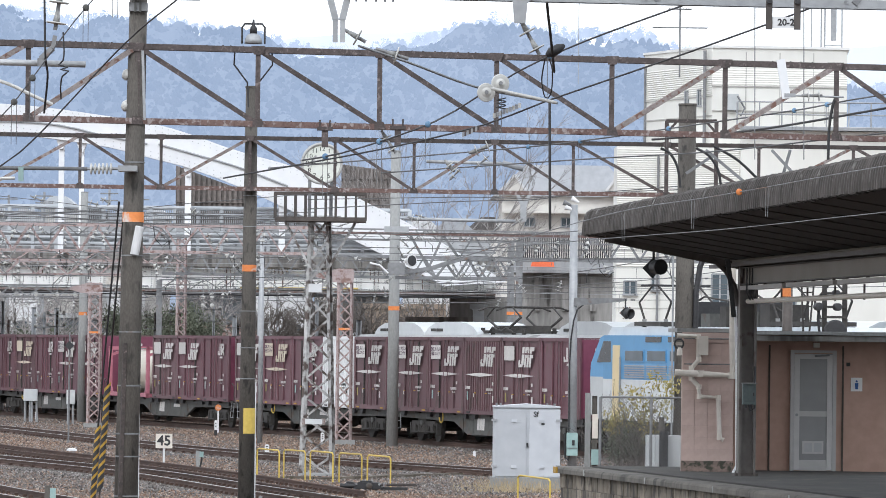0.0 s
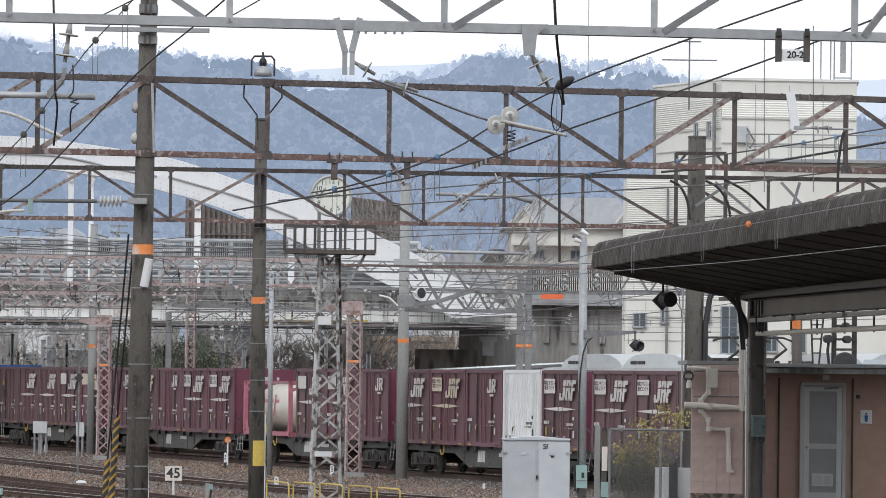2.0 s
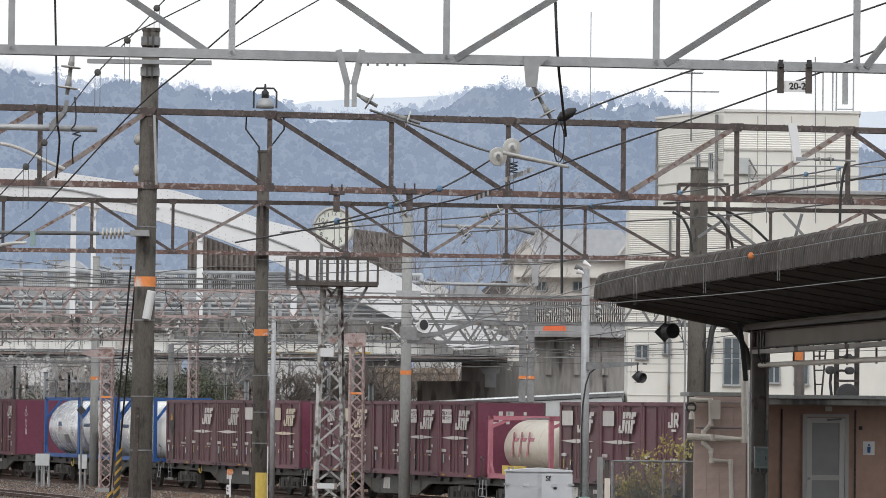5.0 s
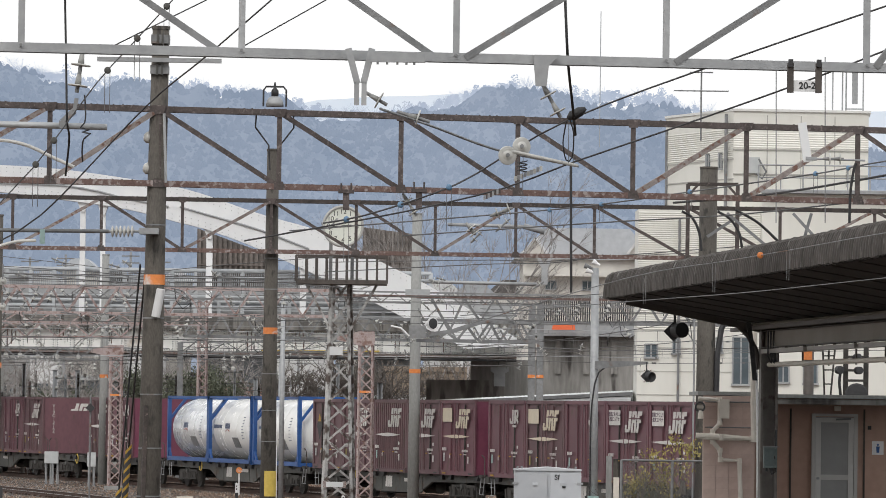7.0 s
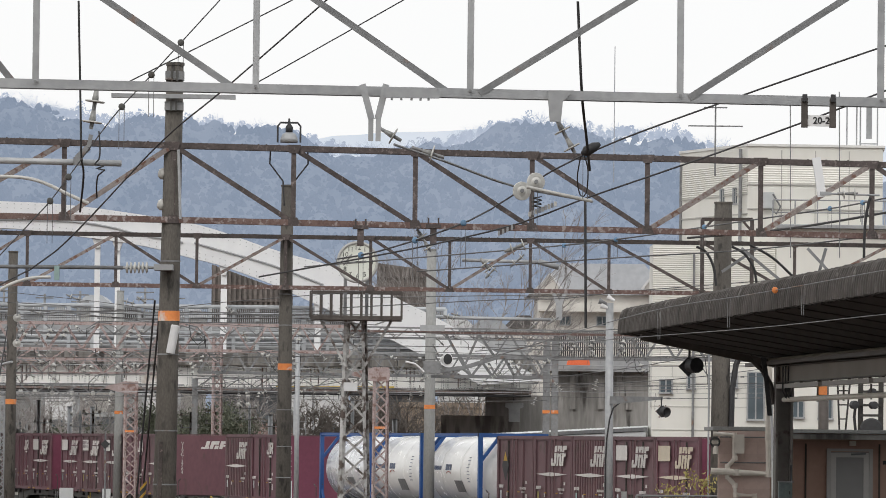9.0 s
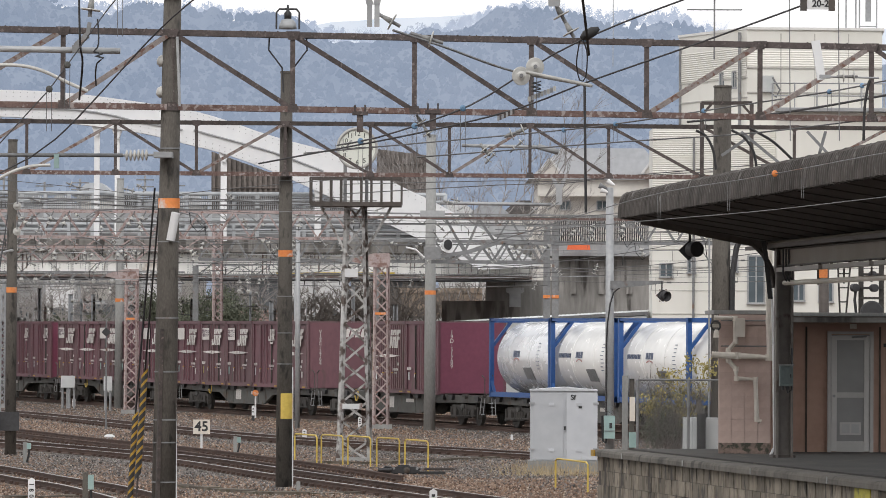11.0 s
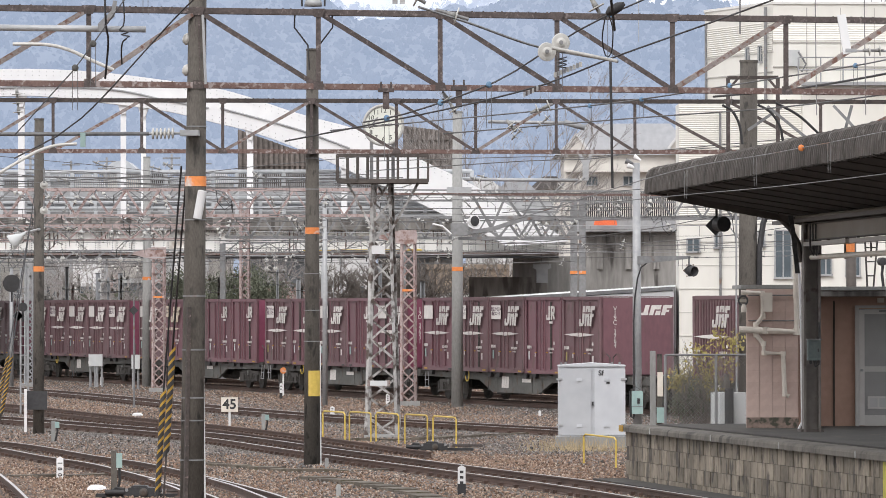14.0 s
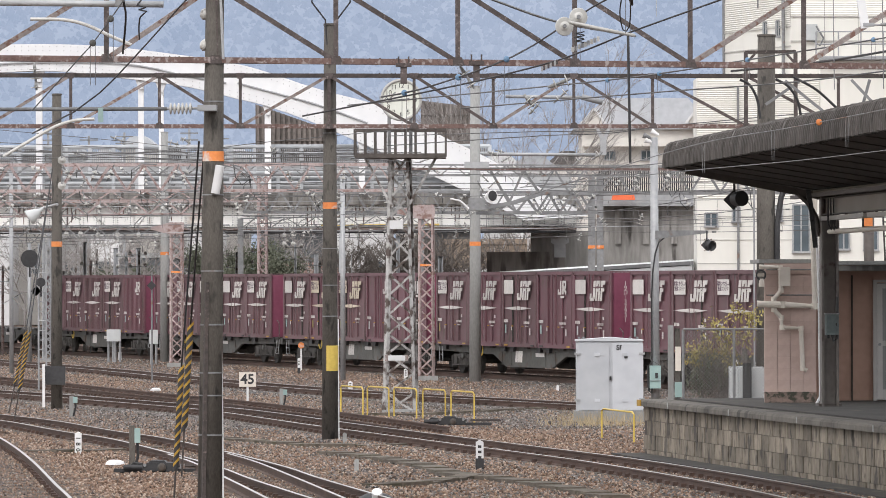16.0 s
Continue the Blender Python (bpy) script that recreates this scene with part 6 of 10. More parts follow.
def locomotive():
    root = thing("electric_locomotive", "blue and light grey electric locomotive with cream door", "locomotive")
    L, W = 18.0, 2.8
    for z0, z1, mat in ((1.05, 2.28, LOCO_GREY), (2.28, 3.6, LOCO_BLUE)):
        Mesh().box((L / 2 + 0.6, W / 2, (z0 + z1) / 2), (L - 1.2, W, z1 - z0)).make("body_side", mat, root)
    Mesh().prism([(1.2, 1.05), (0.45, 1.05), (0.1, 1.2), (0.0, 2.34), (1.2, 2.34)], W - 0.04, Matrix.Translation((0, W / 2, 0))).make("nose", LOCO_GREY, root)
    Mesh().prism([(1.2, 2.34), (0.0, 2.34), (0.06, 2.74), (0.85, 3.52), (1.2, 3.6)], W - 0.04, Matrix.Translation((0, W / 2, 0))).make("nose", LOCO_BLUE, root)
    Mesh().add([(0.09, 0.25, 2.78), (0.09, W - 0.25, 2.78), (0.78, W - 0.25, 3.46), (0.78, 0.25, 3.46)], [(0, 1, 2, 3)], Matrix.Translation((-0.03, 0, 0.03))).make("windscreen", DARK_GLASS, root)
    Mesh().prism([(0.62, 2.78), (1.2, 3.42), (1.85, 3.42), (1.85, 2.78)], 0.02, Matrix.Translation((0, 0.008, 0))).make("cab_window", DARK_GLASS, root)
    Mesh().box((2.35, -0.004, 2.15), (0.6, 0.03, 2.3)).make("door", LOCO_CREAM, root, "cream cab door")
    Mesh().box((2.72, -0.03, 2.2), (0.06, 0.04, 1.5)).make("handrail", GALV, root)
    for i in range(7):
        x = 3.9 + i * 1.87
        Mesh().box((x, -0.008, 2.99), (1.6, 0.03, 0.38)).make("window_frame", LOCO_BLUE, root)
        Mesh().box((x, -0.02, 2.99), (1.48, 0.03, 0.29)).make("window", GLASS, root)
        gr = Mesh()
        for k in range(6):
            gr.box((x, -0.012, 2.35 + k * 0.068), (1.66, 0.03, 0.036))
        gr.make("grille", GALV, root)
        if i > 0:
            Mesh().box((x - 0.3, -0.006, 3.48), (1.3, 0.02, 0.16)).make("roof_vent", DARK_GLASS, root)
    Mesh().prism([(0.75, 3.6), (L - 0.6, 3.6), (L - 0.8, 3.85), (1.1, 3.85)], W - 0.6, Matrix.Translation((0, W / 2, 0))).make("roof", LOCO_GREY, root)
    for px_ in (3.6, 14.2):
        Mesh().box((px_, W / 2, 3.95), (2.2, 1.8, 0.12)).make("pantograph_base", WAGON_DARK, root)
        for y in (0.75, 2.05):
            for q in (-0.9, 0.9):
                Mesh().tube((px_ + q, y, 3.85), (px_ + q, y, 4.1), 0.07, n=8).make("roof_insulator", PORCELAIN_GREY, root)
                Mesh().bar((px_ + q, y, 4.1), (px_ + q * 1.5, y, 4.6), 0.05).make("pantograph_arm", WAGON_DARK, root)
                Mesh().bar((px_ + q * 1.5, y, 4.6), (px_ + q * 0.3, y, 5.08), 0.04).make("pantograph_arm", WAGON_DARK, root)
        for q in (-0.27, 0.27):
            Mesh().bar((px_ + q, 0.4, 5.1), (px_ + q, 2.4, 5.1), 0.06).make("contact_strip", STEEL_BLACK, root)
    for k, (x, h) in enumerate(((5.8, 0.5), (6.7, 0.75), (7.6, 0.4), (9.0, 0.6), (10.2, 0.8), (11.4, 0.45), (12.2, 0.65))):
        Mesh().box((x, W / 2, 3.85 + h / 2), (0.5 if k % 2 else 0.75, 1.2, h)).make("roof_equipment", (WAGON_DARK, STEEL_BLACK, WAGON_GREY)[k % 3], root)
    Mesh().path([(5.0, 1.0, 4.3), (7.0, 1.0, 4.75), (9.0, 1.0, 4.6), (11.0, 1.0, 4.8), (13.0, 1.0, 4.3)], 0.03, 6).make("roof_busbar", WAGON_DARK, root)
    Mesh().box((L / 2, W / 2, 0.8), (L - 2, W - 0.4, 0.5)).make("underframe", WAGON_DARK, root)
    for cx in (3.2, 9.0, 14.8):
        for x in (cx - 1.1, cx + 1.1):
            wheelset(root, x)
        Mesh().box((cx, 0.35, 0.6), (3.2, 0.2, 0.4)).make("bogie_frame", WAGON_DARK, root)
    return root


moving.append((locomotive(), 21.05, 0.0, -0.15))


# ---- commuter train behind ----
def rail_car(tail):
    root = thing("commuter_car", "commuter train car with white roof edge and grey roof units", "train car", group="cars of the commuter train")
    L, W = 19.6, 2.9
    Mesh().box((L / 2, W / 2, 2.2), (L, W, 2.5)).make("body", LOCO_GREY, root)
    Mesh().box((L / 2, W / 2, 0.7), (L - 1.0, W - 0.5, 0.6)).make("underframe", WAGON_DARK, root)
    prof = [(-W / 2, 3.4), (W / 2, 3.4), (W / 2 - 0.06, 3.52), (W / 2 - 0.3, 3.62), (0, 3.68), (-W / 2 + 0.3, 3.62), (-W / 2 + 0.06, 3.52)]
    rm = Mesh().add([(x, W / 2 + y, z) for x in (0.15, L - 0.15) for y, z in prof], [tuple(range(7)), tuple(range(7, 14))] + [(i, (i + 1) % 7, (i + 1) % 7 + 7, i + 7) for i in range(7)])
    rm.make("roof", EMU_ROOF, root)
    Mesh().box((L / 2, 0.02, 3.44), (L - 0.1, 0.12, 0.13)).make("roof_edge", WHITE, root)
    for x in (4.4, 10.4):
        unit = Mesh().prism([(-2.95, 0), (2.95, 0), (2.9, 0.12), (2.5, 0.3), (1.8, 0.44), (0.8, 0.49), (-0.8, 0.49), (-1.8, 0.44), (-2.5, 0.3), (-2.9, 0.12)], 2.1, Matrix.Translation((x, W / 2, 3.6))).make("roof_unit", LOCO_GREY, root, "pale grey rounded air-conditioning unit")
        for q in (-1.9, -1.2):
            Mesh().box((x + q, W / 2 - 1.06, 3.8), (0.6, 0.03, 0.1)).make("unit_grille", WAGON_DARK, unit)
    for i in range(6):
        Mesh().box((1.8 + i * 3.2, -0.01, 2.55), (1.8, 0.03, 0.9)).make("window", GLASS, root)
    for cx in (2.9, L - 2.9):
        for x in (cx - 1.05, cx + 1.05):
            wheelset(root, x)
    if not tail:
        pan, pc = Mesh(), 15.3
        for y in (0.7, 2.2):
            for q in (-1, 1):
                pan.bar((pc + q * 0.55, y, 3.86), (pc + q * 1.85, y, 4.24), 0.06).bar((pc + q * 1.85, y, 4.24), (pc + q * 0.95, y, 4.6), 0.04)
            pan.bar((pc - 2.4, y, 3.74), (pc + 2.4, y, 3.74), 0.1)
            for q in (-2.2, -1.1, 1.1, 2.2):
                pan.tube((pc + q, y, 3.6), (pc + q, y, 3.88), 0.08, n=8)
        for q in (-0.95, 0.95):
            pan.path([(pc + q, 0.1, 4.48), (pc + q, 0.45, 4.6), (pc + q, 2.45, 4.6), (pc + q, 2.8, 4.48)], 0.035, 6)
        for q in (-1.5, -0.3, 1.2):
            pan.box((pc + q, 1.45, 3.83), (0.8, 0.9, 0.26))
        pan.path([(pc - 1.3, 0.6, 3.7), (pc - 0.6, 0.5, 3.9), (pc + 0.2, 0.55, 3.76), (pc + 0.9, 0.5, 3.88), (pc + 1.5, 0.6, 3.68)], 0.03, 5)
        pan.make("pantograph", WAGON_DARK, root)
    return root


for k in range(3):
    moving.append((rail_car(k == 1), -16.326 + 20.2 * k, 0.0, 4.0))


# ---- more distant gantries and columns ----
box_1 = box_gantry("red_gantry", (-14.989, 150.0, 5.907), (-2.072, 150.0, 5.892), 0.767, 0.6, 0.95, RUST_PINK, "faded red lattice gantry beam with rust stains", 0.08, 0.06, 30, False, (-0.7, -0.4, -0.15, 0.3, 0.6, 0.95, 1.3))
box_2 = box_gantry("red_gantry", (-17.188, 172.0, 5.425), (-8.588, 172.0, 5.511), 0.497, 0.5, 1.0, RUST_PINK, "faded red lattice gantry beam with rust stains", 0.07, 0.055, 22, False, (-0.7, -0.5, -0.3, 0.0, 0.25))
rch = thing("red_beam", "long rusty red steel beam under the gantries", "beam")
Mesh().angle((-2.445, 158.0, 6.703), (8.439, 158.0, 6.655), 0.075).make("chord", RUST_RED, rch)
box_3 = box_gantry("grey_lattice_gantry", (-8.326, 190.0, 5.815), (4.721, 190.0, 5.736), 0.781, 0.7, 0.92, GALV_DARK, "grey galvanised lattice gantry beam", 0.1, 0.085, 22, False, (-0.8, -0.6, -0.42, -0.25, 0.3, 0.75))
box_4 = box_gantry("grey_lattice_gantry", (2.394, 165.0, 6.05), (11.214, 165.0, 6.06), 0.78, 0.5, 0.979, GALV_DARK, "grey galvanised lattice gantry beam", 0.11, 0.075, 10, False, (-1.25, -1.0, -0.75, -0.5, -0.2, 0.2, 0.5))
mid_arm = thing("gantry_haunch", "grey deepened lattice haunch joining a gantry to its pole", "beam")
for y in (164.95, 165.55):
    Mesh().bar((2.48, y, 6.06), (1.45, y, 5.72), 0.13).bar((1.45, y, 5.72), (0.33, y, 5.56), 0.13).make("sloping_chord", GALV_DARK, mid_arm)
    Mesh().bar((0.33, y, 5.42), (4.3, y, 5.43), 0.1).make("bottom_chord", GALV_DARK, mid_arm)
    Mesh().bar((0.33, y, 6.84), (2.4, y, 6.83), 0.11).make("top_chord", GALV_DARK, mid_arm)
    for p, q in (((0.81, 6.8), (1.41, 5.74)), ((1.41, 5.74), (1.88, 6.8)), ((1.88, 6.8), (2.39, 6.08)), ((0.78, 5.6), (1.0, 5.45)), ((1.0, 5.45), (1.33, 5.7)), ((1.33, 5.7), (1.65, 5.45)),
                 ((1.65, 5.45), (2.0, 5.88)), ((2.0, 5.88), (2.32, 5.45)), ((2.32, 5.45), (2.71, 6.04)), ((2.71, 6.04), (3.05, 5.45)), ((3.05, 5.45), (3.48, 6.04)), ((3.48, 6.04), (3.85, 5.45)), ((3.85, 5.45), (4.2, 6.04))):
        Mesh().bar((p[0], y, p[1]), (q[0], y, q[1]), 0.075).make("haunch_brace", GALV_DARK, mid_arm)
box_5 = box_gantry("far_gantry", (-22.486, 225.0, 5.186), (-10.486, 225.0, 5.222), 0.5, 0.5, 1.3, GALV_DARK, "thin dark far gantry beam with round insulators", 0.06, 0.05, 26, False, (0.3, 0.6, 0.9))
box_6 = box_gantry("far_gantry", (-10.16, 229.0, 5.61), (-2.02, 229.0, 5.756), 0.45, 0.5, 1.3, GALV_DARK, "thin dark far gantry beam on slim masts", 0.06, 0.05, 18, True, (0.2, 0.6))
box_7 = box_gantry("far_gantry", (-20.484, 205.0, 7.515), (-3.173, 205.0, 7.54), 0.45, 0.5, 1.1, GALV_DARK, "thin grey far gantry beam over the tracks", 0.06, 0.05, 24, False, (-0.5, 0.3, 0.8))
box_8 = box_gantry("far_gantry", (-3.328, 215.0, 7.704), (11.244, 215.0, 7.591), 0.45, 0.5, 1.1, GALV_DARK, "thin grey far gantry beam over the tracks", 0.06, 0.05, 18, False, (-1.2, -0.6, 0.2))
box_9 = box_gantry("far_gantry", (-18.487, 185.0, 6.107), (-7.387, 185.0, 6.135), 0.4, 0.5, 1.2, RUST_PINK, "thin faded red far gantry beam", 0.06, 0.05, 22, False, (0.2,))
tb = thing("tube_beam", "thick grey steel tube beam across the tracks", "beam")
Mesh().tube((0.64, 176.0, 7.607), (4.512, 176.0, 7.563), 0.06, n=12).make("tube", GALV, tb, smooth=True)
Mesh().tube((4.071, 178.0, 9.65), (4.803, 178.0, 9.452), 0.1, n=12).make("elbow", GALV, tb, smooth=True)
Mesh().tube((1.401, 178.0, 9.673), (4.131, 178.0, 9.63), 0.06, n=12).make("tube", GALV, tb, smooth=True)

twin = thing("twin_column", "pair of grey steel columns with orange bands", "column")
for x in [5.069, 5.411]:
    Mesh().box((x, 205, 3.643), (0.27, 0.3, 7.685)).make("shaft", GALV_DARK, twin)
    Mesh().box((x, 204.98, 4.569), (0.29, 0.32, 0.13)).make("orange_band", ORANGE, twin)
Mesh().prism([(-0.25, -0.9), (0.25, -0.9), (0.25, 0.1), (0.75, 1.0), (0.5, 1.0), (0, 0.3), (-0.5, 1.0), (-0.75, 1.0), (-0.25, 0.1)], 0.2, Matrix.Translation((4.767, 176.0, 8.052)) @ Matrix.Diagonal((0.42, 0.6, 0.55, 1))).make("y_bracket", GALV, twin, "grey Y-shaped bracket")

for px in (
        ((-1.352, 173.688, -0.15), 0.43, 5.822, RUST_PINK),
        ((-11.551, 203.057, -0.15), 0.42, 5.589, RUST_PINK),
        ((-9.117, 228.0, -0.15), 0.34, 7.93, RUST_PINK),
        ((-17.742, 215.5, -0.15), 0.3, 5.087, GALV),
        ((-23.341, 301.447, -0.15), 0.4, 5.173, SILVER),
        ((-22.081, 301.169, -0.15), 0.4, 5.17, SILVER),
        ((-20.311, 309.913, -0.15), 0.4, 5.217, RUST_PINK),
        ((-4.314, 259.05, -0.15), 0.4, 4.02, GALV_DARK)):
    b, w_, top, mat = px
    col = lattice_column("lattice_column", (b[0], b[1], -0.2), w_, w_ * 0.92, top + 0.2, w_ * 0.9, mat, "slender laced steel column with flaking paint")
    if mat is RUST_PINK and w_ > 0.41:
        Mesh().prism([(-1.0, 0.05), (-0.25, 0.24), (0.25, 0.24), (0.3, 0.1), (0.3, -0.1), (0.25, -0.24), (-0.25, -0.24), (-1.0, -0.05)], 0.05,
                     Matrix.Translation((0.0, -0.28, top - 0.05))).make("stay_plate", RUST_PINK, col, "faded pink tapered stay plate")
        Mesh().box((0, -0.24, top * 0.68), (0.42, 0.03, 0.08)).make("orange_band", ORANGE, col)
for b, top, rr_ in (((-4.217, 174.06, -0.15), 7.021, 0.09), ((-16.881, 188.736, -0.15), 7.339, 0.08), ((-18.223, 243.003, -0.15), 5.065, 0.1),
                    ((-16.993, 246.706, -0.15), 4.814, 0.13), ((-7.209, 244.925, -0.15), 4.52, 0.12), ((-1.217, 243.835, -0.15), 4.37, 0.14),
                    ((-18.519, 215.623, -0.15), 4.853, 0.09), ((-15.883, 246.504, -0.15), 4.812, 0.12), ((-3.254, 244.205, -0.15), 5.321, 0.1)):
    pl = thing("steel_mast", "slim grey steel mast beside the tracks", "mast", group="masts of the yard")
    Mesh().tube((b[0], b[1], -0.2), (b[0], b[1], top), rr_, rr_ * 0.85, n=10).make("shaft", GALV, pl, smooth=True)
    Mesh().tube((b[0], b[1], top), (b[0], b[1], top + 0.05), rr_, n=10).make("cap", GALV_DARK, pl)
# yard masts with white insulators and lamp reflectors before the viaduct
st = random.Random(5)
for b in ((-29.358, 382.48, -0.15), (-28.707, 392.166, -0.15), (-26.281, 372.587, -0.15), (-24.884, 381.644, -0.15), (-24.738, 391.405, -0.15), (-14.215, 361.567, -0.15),):
    zt__ = st.uniform(4.6, 5.6)
    col = lattice_column("yard_mast", (b[0], b[1], -0.2), 0.34, 0.3, zt__, 0.36, st.choice((SILVER, RUST_PINK, GALV)), "slim laced yard mast carrying white insulators", False)
    for k in range(5):
        z = zt__ - 0.25 - 0.3 * k
        sx__ = st.choice((-1, 1))
        Mesh().bar((0, -0.2, z), (sx__ * 0.55, -0.2, z + 0.05), 0.04).make("cross_arm", GALV_DARK, col)
        Mesh().lathe([(0.02, -0.05), (0.08, -0.03), (0.1, 0.03), (0.03, 0.1)], 12, Matrix.Translation((sx__ * 0.55, -0.2, z + 0.05))).make("insulator", WHITE, col, smooth=True)
    Mesh().lathe([(0.16, 0), (0.06, 0.16), (0.03, 0.22)], 14, Matrix.Translation((0.3, -0.25, zt__ * 0.62))).make("lamp_shade", WHITE, col, "white conical lamp shade")
    Mesh().path([(-1.2, 0, zt__ - 0.1), (-0.5, 0, zt__ - 0.5), (0, 0, zt__ - 0.2), (0.6, 0, zt__ - 0.55), (1.3, 0, zt__ - 0.15)], 0.02, 5).make("slack_cable", RUBBER, col)
ldm = thing("ladder_mast", "slim grey mast with a fixed steel ladder", "mast")
b = (-5.014, 204.258, -0.15)
Mesh().tube((b[0], b[1], -0.2), (b[0], b[1], 5.157), 0.09, 0.08, n=12).make("shaft", GALV, ldm, smooth=True)
for s_ in (0.18, 0.46):
    Mesh().tube((b[0] + s_, b[1] - 0.05, 0.1), (b[0] + s_ * 0.9, b[1] - 0.05, 4.3), 0.018, n=6).make("stile", GALV_DARK, ldm)
for k in range(14):
    Mesh().tube((b[0] + 0.18, b[1] - 0.05, 0.3 + k * 0.29), (b[0] + 0.45, b[1] - 0.05, 0.3 + k * 0.29), 0.014, n=6).make("rung", GALV_DARK, ldm)
for k in range(3):
    Mesh().tube((b[0], b[1] - 0.05, 0.8 + k * 1.5), (b[0] + 0.2, b[1] - 0.05, 0.8 + k * 1.5), 0.02, n=6).make("ladder_bracket", GALV_DARK, ldm)

# slender signal masts and dwarf posts crowding the far yard
st = random.Random(91)
for k in range(14):
    x, y = -24.5 + 1.35 * k + st.uniform(-0.3, 0.3), 236.5 + st.uniform(0, 3.5) + (6.5 if k % 3 == 0 else 0)
    top = st.uniform(3.6, 5.2)
    ym = thing("yard_post", "slim steel yard post with crossarms and white insulators", "mast", group="posts of the far yard")
    Mesh().tube((x, y, -0.2), (x, y, top), 0.07, 0.055, n=8).make("shaft", (GALV, SILVER, RUST_PINK)[k % 3], ym, smooth=True)
    for q in range(2):
        z = top - 0.2 - 0.55 * q
        Mesh().bar((x - 0.5, y - 0.08, z), (x + 0.4, y - 0.08, z), 0.045).make("cross_arm", GALV, ym)
        for s_ in (-0.42, 0.3):
            Mesh().lathe([(0.03, -0.02), (0.07, 0.0), (0.075, 0.05), (0.03, 0.13)], 10, Matrix.Translation((x + s_, y - 0.08, z + 0.04))).make("insulator", PORCELAIN, ym, smooth=True)
    Mesh().bar((x, y - 0.06, top * 0.55), (x + st.choice((-0.9, 0.9)), y - 0.06, top * 0.55 + 0.5), 0.04).make("stay", GALV, ym)

# ladder mast with signal discs at the far end
lad = thing("signal_mast", "grey ladder mast with round black signal backboards", "signal")
lb = (-13.233, 158.78, -0.15)
for s in (-0.12, 0.12):
    Mesh().tube((lb[0] + s, lb[1], -0.2), (lb[0] + s, lb[1], 4.423), 0.03, n=6).make("stile", GALV, lad)
for k in range(14):
    Mesh().tube((lb[0] - 0.12, lb[1], 0.2 + k * 0.3), (lb[0] + 0.12, lb[1], 0.2 + k * 0.3), 0.018, n=6).make("rung", GALV, lad)
for c, r_ in (((-13.39, 156.0, 3.931), 0.27), ((-13.045, 156.0, 3.202), 0.14)):
    Mesh().lathe([(r_, 0), (r_, 0.05)], 28, Matrix.Translation(c) @ pose(0, 0, 0, 90, 0, 0)).make("backboard", STEEL_BLACK, lad)
    Mesh().tube((c[0], c[1], c[2] - r_ - 0.3), (c[0], c[1], c[2] - r_), 0.03).make("bracket", STEEL_BLACK, lad)
    Mesh().bar((c[0], c[1] + 0.03, c[2] - 0.3), (lb[0], lb[1], c[2] - 0.3), 0.04).make("arm", GALV, lad)
for c in ((-13.184, 156.0, 2.942), (-13.2, 156.0, 2.928)):
    Mesh().box((0, 0, 0), (0.22, 0.06, 0.22), Matrix.Translation(c) @ pose(0, 0, 0, 0, 45, 0)).make("diamond_board", STEEL_BLACK, lad)
hd = thing("signal_lamp_post", "dark diamond-shaped signal lamp on a thin post", "signal lamp")
c = (-10.512, 170.0, 3.087)
Mesh().tube((c[0], c[1] + 0.12, -0.2), (c[0], c[1] + 0.12, c[2] + 0.3), 0.03, n=8).make("post", GALV_DARK, hd)
Mesh().box((0, 0, 0), (0.22, 0.12, 0.22), Matrix.Translation(c) @ pose(0, 0, 0, 0, 45, 0)).make("lamp", STEEL_BLACK, hd)
Mesh().tube((c[0], c[1], c[2]), (c[0], c[1], c[2] + 0.45), 0.02, n=6).make("rod", GALV_DARK, hd)

# ---- clock tower ----
ct = thing("clock_tower", "flaking silver lattice tower with railed platform and round clock", "clock tower")
cb = (-1.703, 131.964, -0.15)
def tower_pt(i, j, k):
    w_ = 0.74 + (0.38 - 0.74) * k
    return Vector((cb[0] + i * w_ / 2, cb[1] + j * w_ / 2, -0.2 + (zp + 0.2) * k))
zp = 6.422
for i in (-1, 1):
    for j in (-1, 1):
        Mesh().angle(tower_pt(i, j, 0), tower_pt(i, j, 1), 0.1, 0.014).make("leg", SILVER, ct)
for k in range(13):
    for (i0, j0), (i1, j1) in (((-1, -1), (1, -1)), ((1, -1), (1, 1)), ((1, 1), (-1, 1)), ((-1, 1), (-1, -1))):
        Mesh().bar(tower_pt(i0, j0, k / 13), tower_pt(i1, j1, (k + 1) / 13), 0.055, 0.016, 1.57 if j0 == j1 else 0.0).make("lacing", SILVER, ct)
        if k % 2 == 0:
            Mesh().bar(tower_pt(i1, j1, k / 13), tower_pt(i0, j0, (k + 1) / 13), 0.055, 0.016, 1.57 if j0 == j1 else 0.0).make("lacing", SILVER, ct)
Mesh().box((cb[0], cb[1], -0.2), (0.95, 0.95, 0.16)).make("footing", CONCRETE_PALE, ct)
px0, px1 = -2.868, -0.515
Mesh().box(((px0 + px1) / 2, cb[1], zp + 0.03), (px1 - px0, 1.5, 0.11)).make("deck", BROWN_STEEL, ct)
for y in (-0.75, 0.75):
    for k in range(10):
        xx = px0 + (px1 - px0) * k / 9
        Mesh().box((xx, cb[1] + y, zp + 0.37), (0.05, 0.05, 0.68)).make("rail_post", BROWN_STEEL, ct)
    Mesh().box(((px0 + px1) / 2, cb[1] + y, zp + 0.7), (px1 - px0, 0.04, 0.05)).make("guard_rail", BROWN_STEEL, ct)
